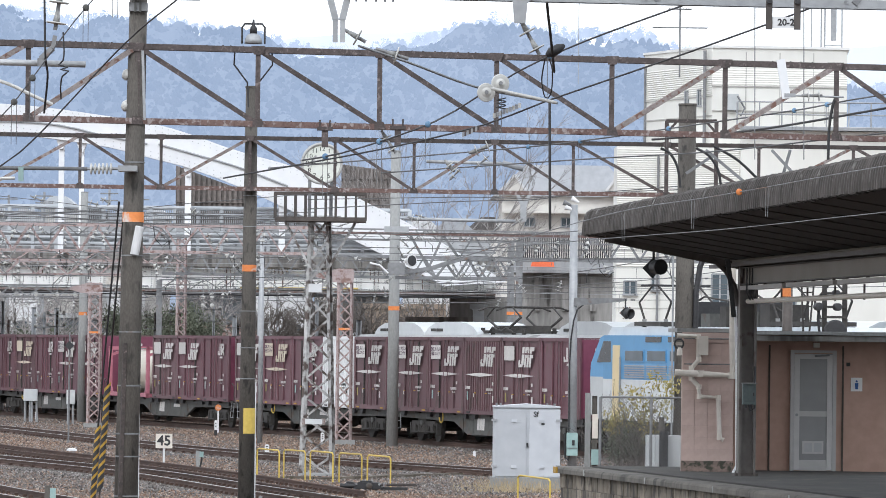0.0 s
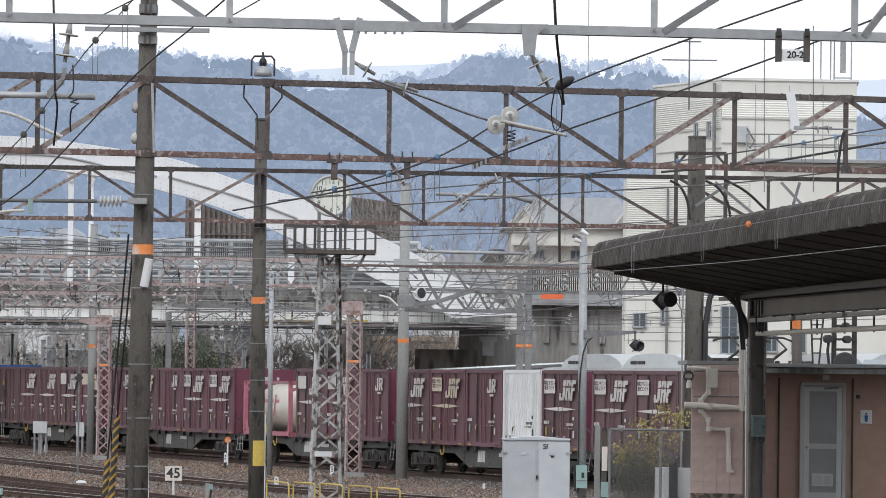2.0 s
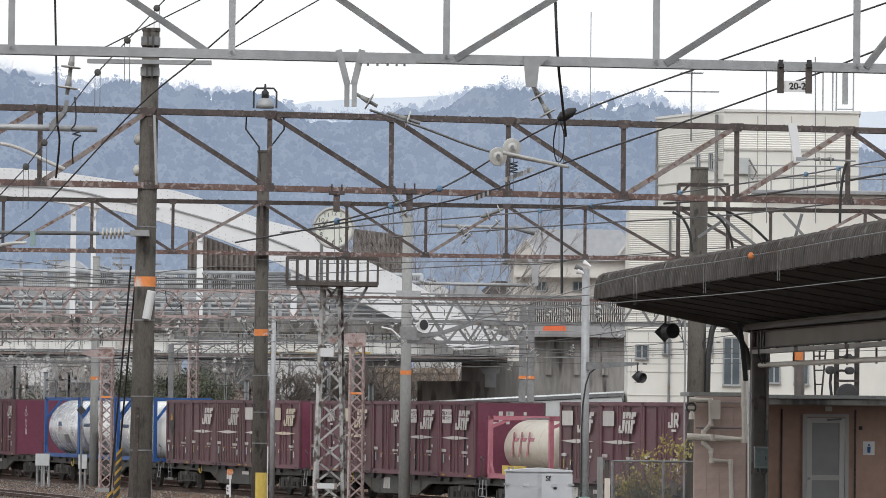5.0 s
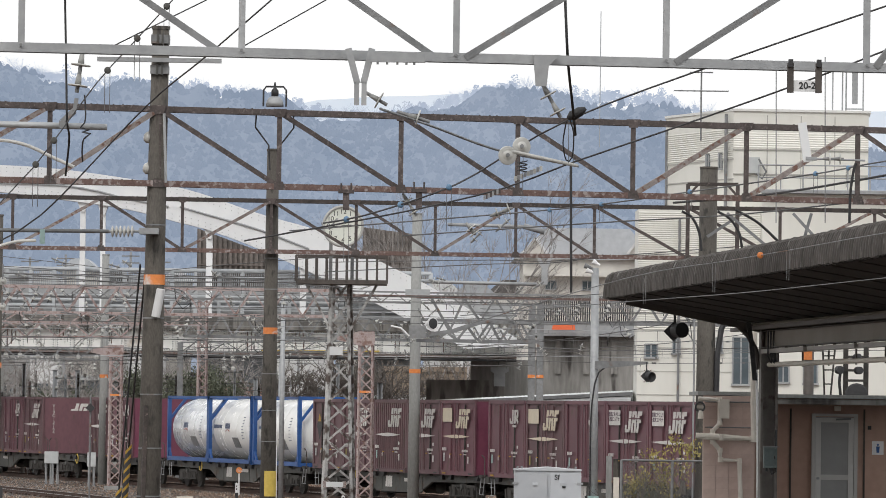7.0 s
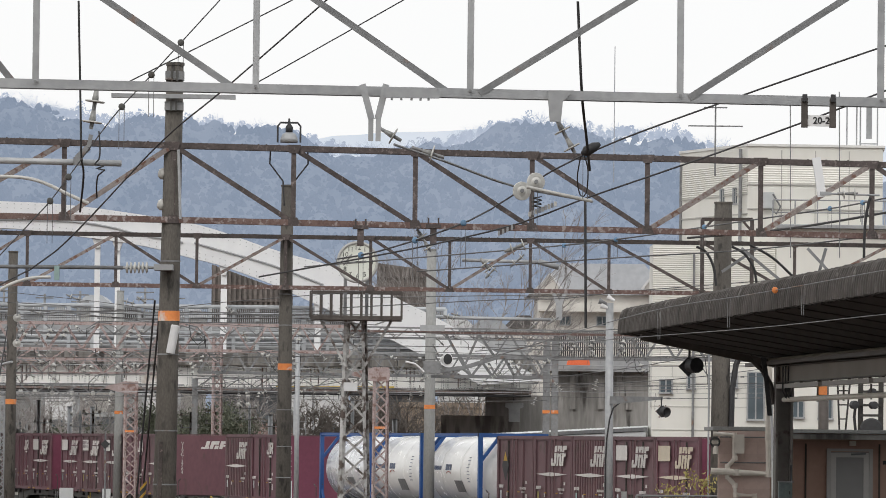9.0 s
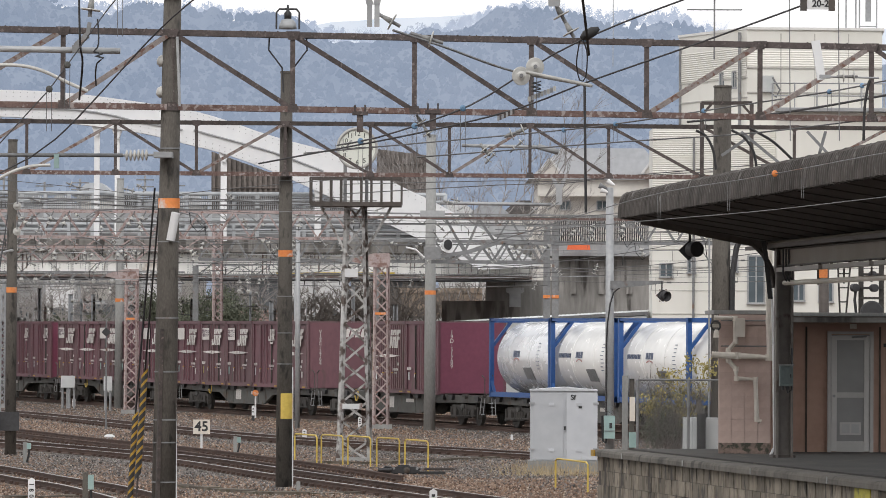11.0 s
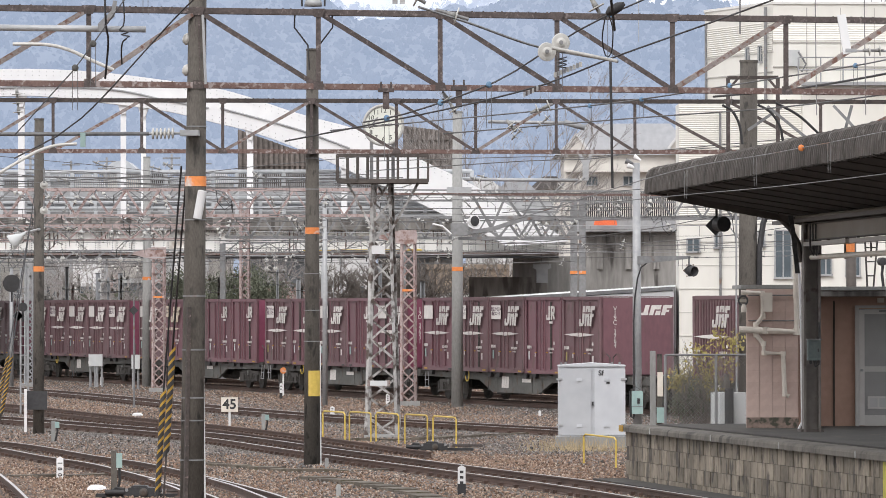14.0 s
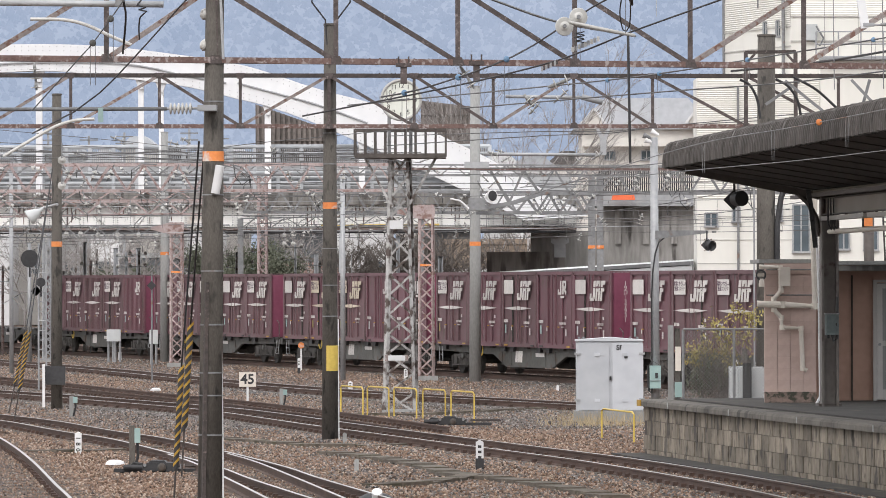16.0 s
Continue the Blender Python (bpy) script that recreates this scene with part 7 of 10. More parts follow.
for s, pe in ((-1, px0 + 0.25), (1, px1 - 0.25)):
    for y in (-0.3, 0.3):
        Mesh().bar((pe, cb[1] + y, zp), (cb[0] + s * 0.2, cb[1] + y, zp - 1.3), 0.06, 0.06).make("strut", SILVER, ct)
for s in (-0.28, 0.28):
    Mesh().bar((cb[0] + s, cb[1], zp), (cb[0] + s, cb[1], zp + 1.15), 0.09, 0.09).make("clock_post", GALV_DARK, ct)
Mesh().box((cb[0] - 0.1, cb[1] - 0.4, zp - 1.75), (0.34, 0.12, 0.22)).make("junction_box", WHITE, ct)
lp_ = (-1.783, 130.5, 1.236)
Mesh().box(lp_, (0.44, 0.2, 0.13)).make("lamp_box", LOCO_GREY, ct)
for s in (-0.24, 0.24):
    Mesh().box((lp_[0] + s, lp_[1], lp_[2]), (0.1, 0.18, 0.16)).make("lamp_end", PALE_RUST, ct)
cc = (-1.659, 130.8, 7.873)
M = Matrix.Translation(cc) @ pose(0, 0, 0, 90, 0, 0)
clock = thing("station_clock", "round white-faced clock with black numerals and hands", "clock", M)
Mesh().lathe([(0.54, -0.16), (0.54, 0.03), (0.5, 0.05), (0.47, 0.03), (0.47, -0.16)], 48).make("case", surface("clock_case", (0.36, 0.36, 0.35), (0.46, 0.46, 0.44), 0.5), clock, smooth=True)
Mesh().lathe([(0.475, -0.02), (0.475, 0.0)], 48).make("face", surface("clock_face", (0.62, 0.64, 0.58), (0.68, 0.7, 0.64), 0.4, bump=0), clock)
for h in range(1, 13):
    a = math.pi / 2 - h * math.pi / 6
    cu = bpy.data.curves.new("numeral", "FONT")
    cu.body, cu.size, cu.align_x, cu.align_y, cu.extrude = str(h), 0.17, "CENTER", "CENTER", 0.003
    cu.materials.append(STEEL_BLACK)
    ob = new("numeral", cu)
    ob.parent, ob.location = clock, (0.37 * math.cos(a), 0.37 * math.sin(a), 0.004)
for ang, ln, wd in ((-93, 0.4, 0.035), (85, 0.27, 0.045)):
    Mesh().box((0, ln / 2 - 0.05, 0.014), (wd, ln, 0.008), pose(0, 0, 0, 0, 0, -ang)).make("hand_bar", STEEL_BLACK, clock)


# ---- wires and insulators ----
def wire(name, pts, r, label, beads=(), mat=WIRE, droppers=0, bead_mat=None, parent=None):
    """A line through points, with sag, and optional round fittings at fractions along it."""
    root = parent or thing(name, label, "wire")
    me = Mesh()
    vs = smooth_line(pts, min(1.2, sum((Vector(b) - Vector(a)).length for a, b in zip(pts, pts[1:])) / 26)) if len(pts) > 2 else [Vector(p) for p in pts]
    me.path(vs, r, 6)
    me.make("strand" if parent is None else name, mat, root)
    total = sum((b - a).length for a, b in zip(vs, vs[1:]))
    for f in beads:
        d = f * total
        for a, b in zip(vs, vs[1:]):
            if d <= (b - a).length:
                c = a.lerp(b, d / (b - a).length)
                Mesh().lathe([(0.01, -0.02), (0.035, -0.018), (0.043, 0), (0.035, 0.018), (0.01, 0.02)], 12, Matrix.Translation(c) @ pose(0, 0, 0, 90, 0, 20)).make("fitting", bead_mat or BLUE_KNOB, root, smooth=True)
                if droppers:
                    for s in (-0.03, 0.03):
                        Mesh().tube((c.x + s, c.y, c.z), (c.x + s, c.y, c.z - droppers), 0.004, n=4).make("dropper", WIRE, root)
                break
            d -= (b - a).length
    return root


def disc_string(name, p, q, n, r, label, mat=PORCELAIN, body=PORCELAIN_GREY, parent=None):
    """Insulator discs threaded between two points."""
    root = parent or thing(name, label, "insulator")
    p, q = Vector(p), Vector(q)
    d = q - p
    rot = d.to_track_quat("Z", "Y").to_matrix().to_4x4()
    Mesh().tube(p, q, r * 0.2, n=8).make("pin", GALV_DARK, root)
    for k in range(n):
        c = p + d * ((k + 0.6) / n)
        m = Matrix.Translation(c) @ rot
        Mesh().lathe([(r * 0.22, -r * 1.0), (r * 0.3, -r * 0.4), (r * 0.34, 0)], 14, m).make("cap", body, root, smooth=True)
        Mesh().lathe([(r * 0.34, 0.0), (r * 0.96, r * 0.05), (r, r * 0.12), (r * 0.92, r * 0.2), (r * 0.3, r * 0.12)], 18, m).make("disc", mat, root, smooth=True)
    return root


W_DARK = surface("dark_stranded_wire", (0.04, 0.04, 0.042), (0.085, 0.085, 0.088), 0.6, 0.2, fine=20, bump=0)
wire("messenger_wire", [(-4.951, 58.0, 4.898), (-4.182, 58.0, 5.357), (-2.951, 57.0, 6.553), (-2.19, 56.0, 7.105), (-0.94, 55.0, 8.117)], 0.0095, "dark sloping stranded messenger wire", (), W_DARK)
wire("messenger_wire", [(-5.124, 60.0, 5.223), (-4.544, 60.0, 5.862), (-4.333, 60.0, 6.111), (-3.689, 60.0, 7.004), (-3.346, 60.0, 7.394), (-2.555, 60.0, 8.282), (-1.567, 60.0, 9.392)], 0.0085, "dark sloping stranded wire with round fittings", (0.197, 0.262, 0.452, 0.546, 0.64), W_DARK, 0.5, WAGON_GREY)
wire("feeder_wire", [(-4.984, 84.0, 9.095), (-2.353, 84.0, 10.45), (1.389, 84.0, 12.418)], 0.011, "thin dark feeder wire running up from the gantry", (), W_DARK)
wire("feeder_wire", [(-2.893, 84.0, 9.079), (-0.487, 84.0, 10.477), (2.326, 84.0, 12.123)], 0.011, "thin dark feeder wire running up from the gantry", (), W_DARK)
wire("messenger_wire", [(-1.092, 66.0, 5.596), (-0.571, 65.0, 5.659), (0.324, 64.0, 5.914), (0.855, 64.0, 6.168), (1.606, 63.0, 6.613), (2.403, 62.0, 6.946), (3.986, 60.0, 7.448), (6.358, 58.0, 8.202)], 0.011,
     "stranded wire with blue round fittings", (0.06, 0.165, 0.235, 0.35, 0.44), W_DARK, 0.55)
wire("messenger_wire", [(-2.116, 66.0, 5.351), (-0.066, 65.0, 5.714), (1.212, 64.0, 5.994), (1.96, 63.0, 6.252), (3.576, 62.0, 6.792), (4.922, 60.0, 7.225), (6.362, 58.0, 7.751)], 0.011,
     "dark stranded messenger wire over the tracks", (), W_DARK)
wire("contact_wire", [(-2.041, 88.0, 6.252), (1.919, 86.0, 6.547), (3.273, 84.0, 6.633), (4.832, 82.0, 6.804), (6.578, 80.0, 7.011), (7.109, 79.0, 7.092), (8.576, 78.0, 7.31)], 0.012, "tensioned wire with blue fittings", (0.34, 0.45, 0.6, 0.79, 0.85), WIRE, 0.3)
wire("contact_wire", [(-0.085, 88.0, 6.193), (3.354, 86.0, 6.399), (5.514, 84.0, 6.487), (7.822, 82.0, 6.707), (9.023, 82.0, 6.81)], 0.012, "dark tensioned overhead wire near the canopy", (), WIRE)
wire("feeder_cable", [(5.229, 100.0, 7.322), (6.43, 98.0, 7.362), (7.577, 96.0, 7.46), (8.962, 94.0, 7.659), (10.118, 92.0, 7.813)], 0.022, "thick dark feeder cable near the canopy", (), W_DARK)
wire("canopy_wire", [(0.902, 70.0, 4.39), (2.904, 66.0, 4.945), (4.025, 64.0, 5.113), (4.753, 63.0, 5.23), (5.401, 62.0, 5.342), (6.208, 61.0, 5.471)], 0.006, "thin grey wire in front of the canopy with orange fitting", (0.71,), GALV_DARK, 0, ORANGE)
wire("canopy_wire", [(0.747, 70.0, 4.491), (2.904, 66.0, 4.63), (4.238, 64.0, 4.715), (5.401, 62.0, 4.819), (6.208, 61.0, 4.901)], 0.006, "thin grey wire in front of the canopy", (), GALV_DARK)
for a in ((3.064, 65.5, 4.947), (3.881, 64.2, 5.083), (4.725, 63.0, 5.216)):
    for s in (-0.02, 0.02):
        hr_ = thing("dropper_loop", "thin pale dropper wire loop", "wire")
        Mesh().tube((a[0] + s, a[1], a[2]), (a[0] + s * 0.6, a[1], a[2] - 0.36), 0.0035, n=5).make("strand", GALV_DARK, hr_)

# crossing span wires in the middle distance
for rows, host in (([((-11.933, 125.0, 6.997), (-1.101, 125.0, 6.123), 0.008), ((-12.889, 135.0, 6.941), (-1.189, 135.0, 6.537), 0.01), ((-13.366, 140.0, 6.815), (-1.233, 140.0, 6.754), 0.012), ((-13.175, 138.0, 6.641), (-1.215, 138.0, 6.611), 0.016), ((-12.221, 128.0, 6.207), (-1.127, 128.0, 7.075), 0.01), ((-14.322, 150.0, 6.457), (-1.322, 150.0, 6.341), 0.01), ((-13.939, 146.0, 7.116), (-1.286, 146.0, 6.371), 0.01)], box_1),
                   ([((-1.857, 120.0, 6.407), (8.544, 120.0, 7.195), 0.012), ((-1.825, 118.0, 6.577), (8.402, 118.0, 6.997), 0.01), ((-2.322, 150.0, 6.342), (10.678, 150.0, 6.527), 0.012), ((-2.322, 150.0, 6.109), (10.678, 150.0, 6.16), 0.012), ((-2.555, 165.0, 5.923), (11.746, 165.0, 6.273), 0.012), ((-2.012, 130.0, 6.025), (9.255, 130.0, 6.401), 0.01), ((-2.477, 160.0, 6.161), (11.39, 160.0, 6.038), 0.01)], box_4)):
    for p, q, r_ in rows:
        m_ = Vector(lerp(p, q, 0.5)) - Vector((0, 0, 0.12))
        wire("span_wire", [p, lerp(lerp(p, q, 0.25), m_, 0.45), m_, lerp(lerp(p, q, 0.75), m_, 0.45), q], r_, "", (), WIRE, parent=host)

# overhead line above the freight track
for out, zc in ((0.0, 5.1), (4.2, 5.1)):
    for k in range(-3, 4):
        u0, u1 = k * 45.0 - 20, k * 45.0 + 25
        pts = [(*on_line(u0 + (u1 - u0) * j / 8, out), zc + 0.25 + 0.7 * (2 * j / 8 - 1) ** 2) for j in range(9)]
        cw = wire("catenary", pts, 0.012, "catenary wire above the freight track")
        Mesh().tube((*on_line(u0, out), zc), (*on_line(u1, out), zc), 0.011, n=6).make("contact_strand", WIRE, cw)
        for j in range(1, 8):
            Mesh().tube(pts[j], (pts[j][0], pts[j][1], zc), 0.006, n=4).make("dropper", WIRE, cw)

# small insulators scattered on the middle-distance gantries
ins = [((-10.487, 150.0, 7.502), (-10.071, 150.0, 7.335), 2, 0.1), ((-11.621, 150.0, 7.053), (-11.188, 150.0, 6.92), 2, 0.11), ((-9.115, 155.0, 7.488), (-8.736, 155.0, 7.385), 2, 0.1), ((-8.404, 150.0, 7.466), (-8.121, 150.0, 7.283), 2, 0.1), ((0.581, 160.0, 5.962), (0.368, 160.0, 6.371), 2, 0.09), ((-11.375, 140.0, 6.673), (-11.22, 140.0, 6.486), 1, 0.12), ((-11.63, 165.0, 5.696), (-11.392, 165.0, 5.494), 2, 0.09), ((-13.116, 170.0, 5.395), (-12.871, 170.0, 5.3), 2, 0.09), ((-9.855, 160.0, 5.974), (-9.589, 160.0, 5.796), 2, 0.09), ((-5.355, 140.0, 6.899), (-5.2, 140.0, 6.759), 2, 0.1), ((0.678, 150.0, 6.122), (0.428, 150.0, 6.372), 2, 0.09), ((3.48, 140.0, 6.546), (3.776, 140.0, 6.748), 1, 0.12), ((2.967, 140.0, 6.376), (3.2, 140.0, 6.593), 1, 0.12), ((6.234, 160.0, 6.435), (6.412, 160.0, 6.133), 2, 0.09), ((-7.21, 200.0, 5.106), (-7.054, 200.0, 4.728), 2, 0.1), ((0.634, 140.0, 6.752), (0.914, 140.0, 6.658), 2, 0.12), ((0.82, 140.0, 6.814), (1.069, 140.0, 6.751), 1, 0.1)]
for p, q, n, r_ in ins:
    disc_string("insulator", p, q, n, r_, "", parent=box_1 if p[0] < 0 else box_4)
for c in [(-9.537, 120.0, 6.083), (-9.538, 120.0, 5.483), (-16.507, 210.0, 5.212), (-15.923, 210.0, 5.211), (-15.2, 210.0, 5.163), (-14.52, 212.0, 5.181), (-13.649, 212.0, 5.18), (-12.895, 212.0, 5.179), (-11.257, 214.0, 5.172), (-8.036, 225.0, 4.894), (-7.636, 225.0, 4.894), (-8.036, 225.0, 5.269), (-7.636, 225.0, 5.244)]:
    bb_ = box_5 if c[1] > 150 else p_left
    Mesh().lathe([(0.03, -0.05), (0.08, -0.045), (0.115, 0.0), (0.11, 0.02), (0.07, -0.01), (0.05, 0.03), (0.02, 0.05)], 16, Matrix.Translation(c) @ Matrix.Scale(0.85, 4) @ pose(0, 0, 0, 90, 0, 0)).make("glass_insulator", PORCELAIN, bb_, smooth=True)
    Mesh().tube((c[0], c[1], c[2]), (c[0], c[1], c[2] + 0.4), 0.02, n=6).make("insulator_pin", GALV_DARK, bb_)

# small hardware on the far gantries
st = random.Random(77)
for a, b, n, host in (((-13.895, 149.0, 6.534), (-2.308, 149.0, 5.196), 16, box_1), ((-2.522, 163.0, 7.557), (6.712, 163.0, 5.01), 14, box_4), ((-17.534, 188.0, 5.735), (4.607, 188.0, 4.957), 14, box_3)):
    for k in range(n):
        p = Vector((a[0] + (b[0] - a[0]) * (k + st.random()) / n, a[1], a[2] + (b[2] - a[2]) * st.random()))
        tl = st.uniform(-1.3, 1.3)
        disc_string("insulator", p, p + Vector((math.sin(tl) * 0.36, 0, -math.cos(tl) * 0.36)), st.choice((2, 3)), st.uniform(0.07, 0.095), "", parent=host)


# ---- hardware on the near gantries ----
yb_ = thing("v_bracket", "grey steel V bracket bolted under the grey gantry", "bracket")
for a, b in (((-0.662, 54.6, 7.065), (-0.561, 54.6, 6.69)), ((-0.407, 54.6, 7.068), (-0.494, 54.6, 6.691))):
    Mesh().bar(a, b, 0.05, 0.07).make("arm", GALV, yb_)
for x in [-0.566, -0.487]:
    Mesh().box((x, 54.6, 6.581), (0.055, 0.05, 0.25)).make("tail", GALV, yb_)
Mesh().box((-0.133, 54.5, 6.966), (0.6, 0.06, 0.1)).make("splice_plate", GALV, yb_)
bt = Mesh()
for x in [-0.344, -0.241, -0.132, -0.035, 0.05]:
    bt.tube((x, 54.46, 6.888), (x, 54.46, 6.918), 0.012, n=6)
bt.make("bolt_row", GALV_DARK, yb_)
disc_string("strain_insulator", (-0.493, 56.0, 6.687), (-0.243, 56.0, 6.546), 1, 0.1, "grey-white strain insulator disc on the V bracket")
disc_string("strain_insulator", (-0.139, 60.0, 6.707), (0.248, 60.0, 6.591), 1, 0.105, "single grey-white strain insulator disc")
wire("strain_wire", [(-0.323, 57.0, 6.561), (0.267, 61.0, 6.6), (1.118, 63.0, 6.419), (2.114, 63.0, 6.233)], 0.016, "dark strain wire between insulators", (), GALV_DARK)
rd = thing("insulating_rod", "pale insulating rod beside the pulleys", "rod")
Mesh().tube((1.289, 62.8, 6.396), (2.093, 62.8, 6.23), 0.022, n=10).make("rod", PORCELAIN, rd)
for c, tl in (((1.229, 62.9, 6.352), 0), ((1.407, 63.1, 6.476), 0)):
    pu = thing("pulley_disc", "round pale porcelain pulley disc", "insulator")
    Mesh().lathe([(0.11, -0.03), (0.118, -0.01), (0.112, 0.008), (0.095, -0.006), (0.085, 0.01), (0.07, -0.006), (0.055, 0.012), (0.03, 0.014)], 24, Matrix.Translation(c) @ pose(0, 0, 0, 90, 0, 15)).make("disc", PORCELAIN, pu, smooth=True)
    Mesh().tube((c[0], c[1] - 0.02, c[2]), (c[0], c[1] - 0.1, c[2]), 0.025).make("hub", GALV_DARK, pu)
kb = thing("knob_bracket", "grey steel plate bracket with hanging insulator discs", "bracket")
Mesh().prism([(-0.12, 0.12), (0.16, 0.12), (0.04, 0.0), (0.02, -0.22), (-0.1, -0.22), (-0.12, 0.0)], 0.04, Matrix.Translation((1.468, 55.0, 6.932))).make("plate", GALV, kb)
disc_string("hanging_insulator", (1.445, 55.2, 6.749), (1.651, 55.2, 6.383), 2, 0.1, "two grey-white hanging insulator discs", PORCELAIN, PORCELAIN_GREY)
wire("jumper_cable", [(1.689, 56.0, 8.109), (1.742, 56.0, 7.114), (1.829, 57.0, 6.678), (1.904, 58.0, 6.353)], 0.016, "black vertical jumper cable", (), RUBBER)
jb = thing("cable_clamp", "black bulky cable clamp on the wire", "clamp")
Mesh().lathe([(0.02, -0.12), (0.06, -0.06), (0.055, 0.05), (0.02, 0.12)], 10, Matrix.Translation((1.898, 57.5, 6.568)) @ pose(0, 0, 0, 0, 60, 0)).make("clamp", RUBBER, jb, smooth=True)
wire("jumper_loop", [(1.799, 58.0, 6.513), (1.794, 59.0, 6.307), (1.866, 60.0, 6.16), (1.932, 60.0, 6.194), (1.917, 59.0, 6.407), (1.838, 58.0, 6.532)], 0.008, "thin dark jumper loop", (), RUBBER)
wire("drop_pole", [(2.112, 66.0, 6.42), (2.136, 66.0, 4.734)], 0.018, "dark vertical drop rod", (), STEEL_BLACK)
sb = thing("splice_clamps", "row of pale bolted splice clamps on a wire", "clamp")
for k in range(9):
    c = lerp((1.344, 63.6, 6.098), (1.653, 63.3, 6.214), k / 8)
    Mesh().box(c, (0.035, 0.05, 0.06)).make("bolt_clamp", GALV if k % 2 else PORCELAIN, sb)
for k in range(8):
    c = lerp((0.967, 64.2, 5.879), (1.155, 64.0, 5.958), k / 7)
    Mesh().box(c, (0.025, 0.05, 0.06)).make("bolt_clamp", RUST if k % 2 else GALV, sb)
cp = thing("spring_coil", "dark coiled spring jumper", "spring")
c = (1.423, 63.4, 6.252)
Mesh().path([(c[0] + 0.06 * math.cos(k * 0.8), c[1] + 0.06 * math.sin(k * 0.8), c[2] + 0.06 - k * 0.006) for k in range(24)], 0.008, 5).make("coil", RUBBER, cp)
# clamps holding the clock arm and others to the gantry
for c in ((-0.863, 71.0, 6.143), (0.155, 71.0, 6.169)):
    hk = thing("beam_clamp", "rusty bolted clamp under the gantry beam", "clamp")
    Mesh().box((c[0], c[1], c[2] + 0.08), (0.22, 0.14, 0.05)).make("plate", RUST, hk)
    Mesh().box((c[0], c[1], c[2] - 0.05), (0.09, 0.09, 0.26)).make("hanger", RUST, hk)
    for s in (-0.07, 0.07):
        Mesh().tube((c[0] + s, c[1], c[2] + 0.08), (c[0] + s, c[1], c[2] + 0.2), 0.012, n=6).make("bolt", RUST_DARK, hk)
for p, q in (((-1.628, 118.0, 7.599), (-1.824, 118.0, 7.337)), ((-0.076, 72.0, 6.249), (0.128, 72.0, 5.931)), ((1.167, 72.0, 5.942), (1.486, 72.0, 6.065)), ((0.849, 72.0, 5.818), (0.97, 72.0, 5.676)),
             ((1.404, 112.0, 6.874), (1.628, 112.0, 7.123)), ((1.939, 112.0, 7.122), (2.251, 112.0, 7.408))):
    disc_string("gantry_insulator", p, q, 2, 0.09, "", parent=gan_b if p[1] > 80 else gan_a)

# lamp bell on the gantry
lm = thing("bell_lamp", "bell-shaped metal lamp in a wire guard on the gantry", "lamp")
c = (-1.889, 71.4, 7.482)
Mesh().lathe([(0.125, -0.06), (0.12, 0.0), (0.09, 0.06), (0.045, 0.085)], 20, Matrix.Translation(c)).make("bell", GALV, lm, smooth=True)
Mesh().lathe([(0.05, 0.08), (0.052, 0.16), (0.022, 0.2), (0.012, 0.28)], 16, Matrix.Translation(c)).make("cap", STEEL_BLACK, lm, "dark socket cap", smooth=True)
for s in (-1, 1):
    Mesh().path([(c[0] + s * 0.16, c[1], c[2] - 0.06), (c[0] + s * 0.16, c[1], c[2] + 0.17), (c[0] + s * 0.12, c[1], c[2] + 0.22), (c[0], c[1], c[2] + 0.22)], 0.014).make("guard", STEEL_BLACK, lm)
for s in (-1, 1):
    Mesh().path([(c[0] + s * 0.26, c[1] + 0.1, c[2] - 0.14), (c[0] + s * 0.27, c[1] + 0.1, c[2] - 0.35), (c[0] + s * 0.08, c[1] + 0.1, c[2] - 0.6), (c[0] + s * 0.06, c[1] + 0.1, c[2] - 0.95)], 0.012).make("conduit", STEEL_BLACK, lm)

# left-hand cantilever gear on the near pole
ca = thing("cantilever_arm", "grey tube cantilever with ribbed porcelain insulator", "cantilever")
a, b = (-7.053, 70.6, 5.604), (-4.151, 70.6, 5.608)
Mesh().tube(a, b, 0.027, n=12).make("tube", GALV_DARK, ca, smooth=True)
Mesh().tube(b, (-3.665, 70.6, 5.616), 0.02, n=10).make("rod", GALV, ca)
for k in range(6):
    q = lerp((-4.096, 70.6, 5.608), (-3.822, 70.6, 5.616), k / 5)
    Mesh().lathe([(0.03, -0.02), (0.075, -0.008), (0.078, 0.008), (0.03, 0.02)], 16, Matrix.Translation(q) @ pose(0, 0, 0, 0, 90, 0)).make("shed", PORCELAIN, ca, smooth=True)
Mesh().box((-5.062, 70.5, 5.52), (0.07, 0.06, 0.2)).make("clamp", TEAL, ca)
Mesh().path(smooth_line([(-5.148, 70.5, 5.465), (-5.399, 70.5, 5.45), (-5.626, 70.4, 5.384), (-5.852, 70.3, 5.264), (-6.39, 70.2, 4.942)], 0.08), 0.022, 8).make("registration_arm", PORCELAIN, ca)
Mesh().box((-3.591, 70.7, 5.619), (0.26, 0.34, 0.08)).make("pole_clamp", GALV, ca)
cb_ = thing("cantilever_arm", "pale tube cantilever above the near tracks", "cantilever")
Mesh().tube((-5.906, 64.0, 6.726), (-3.801, 64.0, 6.697), 0.04, n=12).make("tube", GALV, cb_, smooth=True)
Mesh().path(smooth_line([(-5.478, 64.0, 6.517), (-5.051, 64.0, 6.507), (-4.766, 64.0, 6.439), (-4.48, 64.0, 6.306), (-4.209, 64.0, 6.188)], 0.08), 0.022, 8).make("registration_arm", PORCELAIN, cb_)
Mesh().bar((-4.357, 63.9, 6.75), (-4.203, 63.8, 6.888), 0.04, 0.07).make("link", GALV_DARK, cb_)
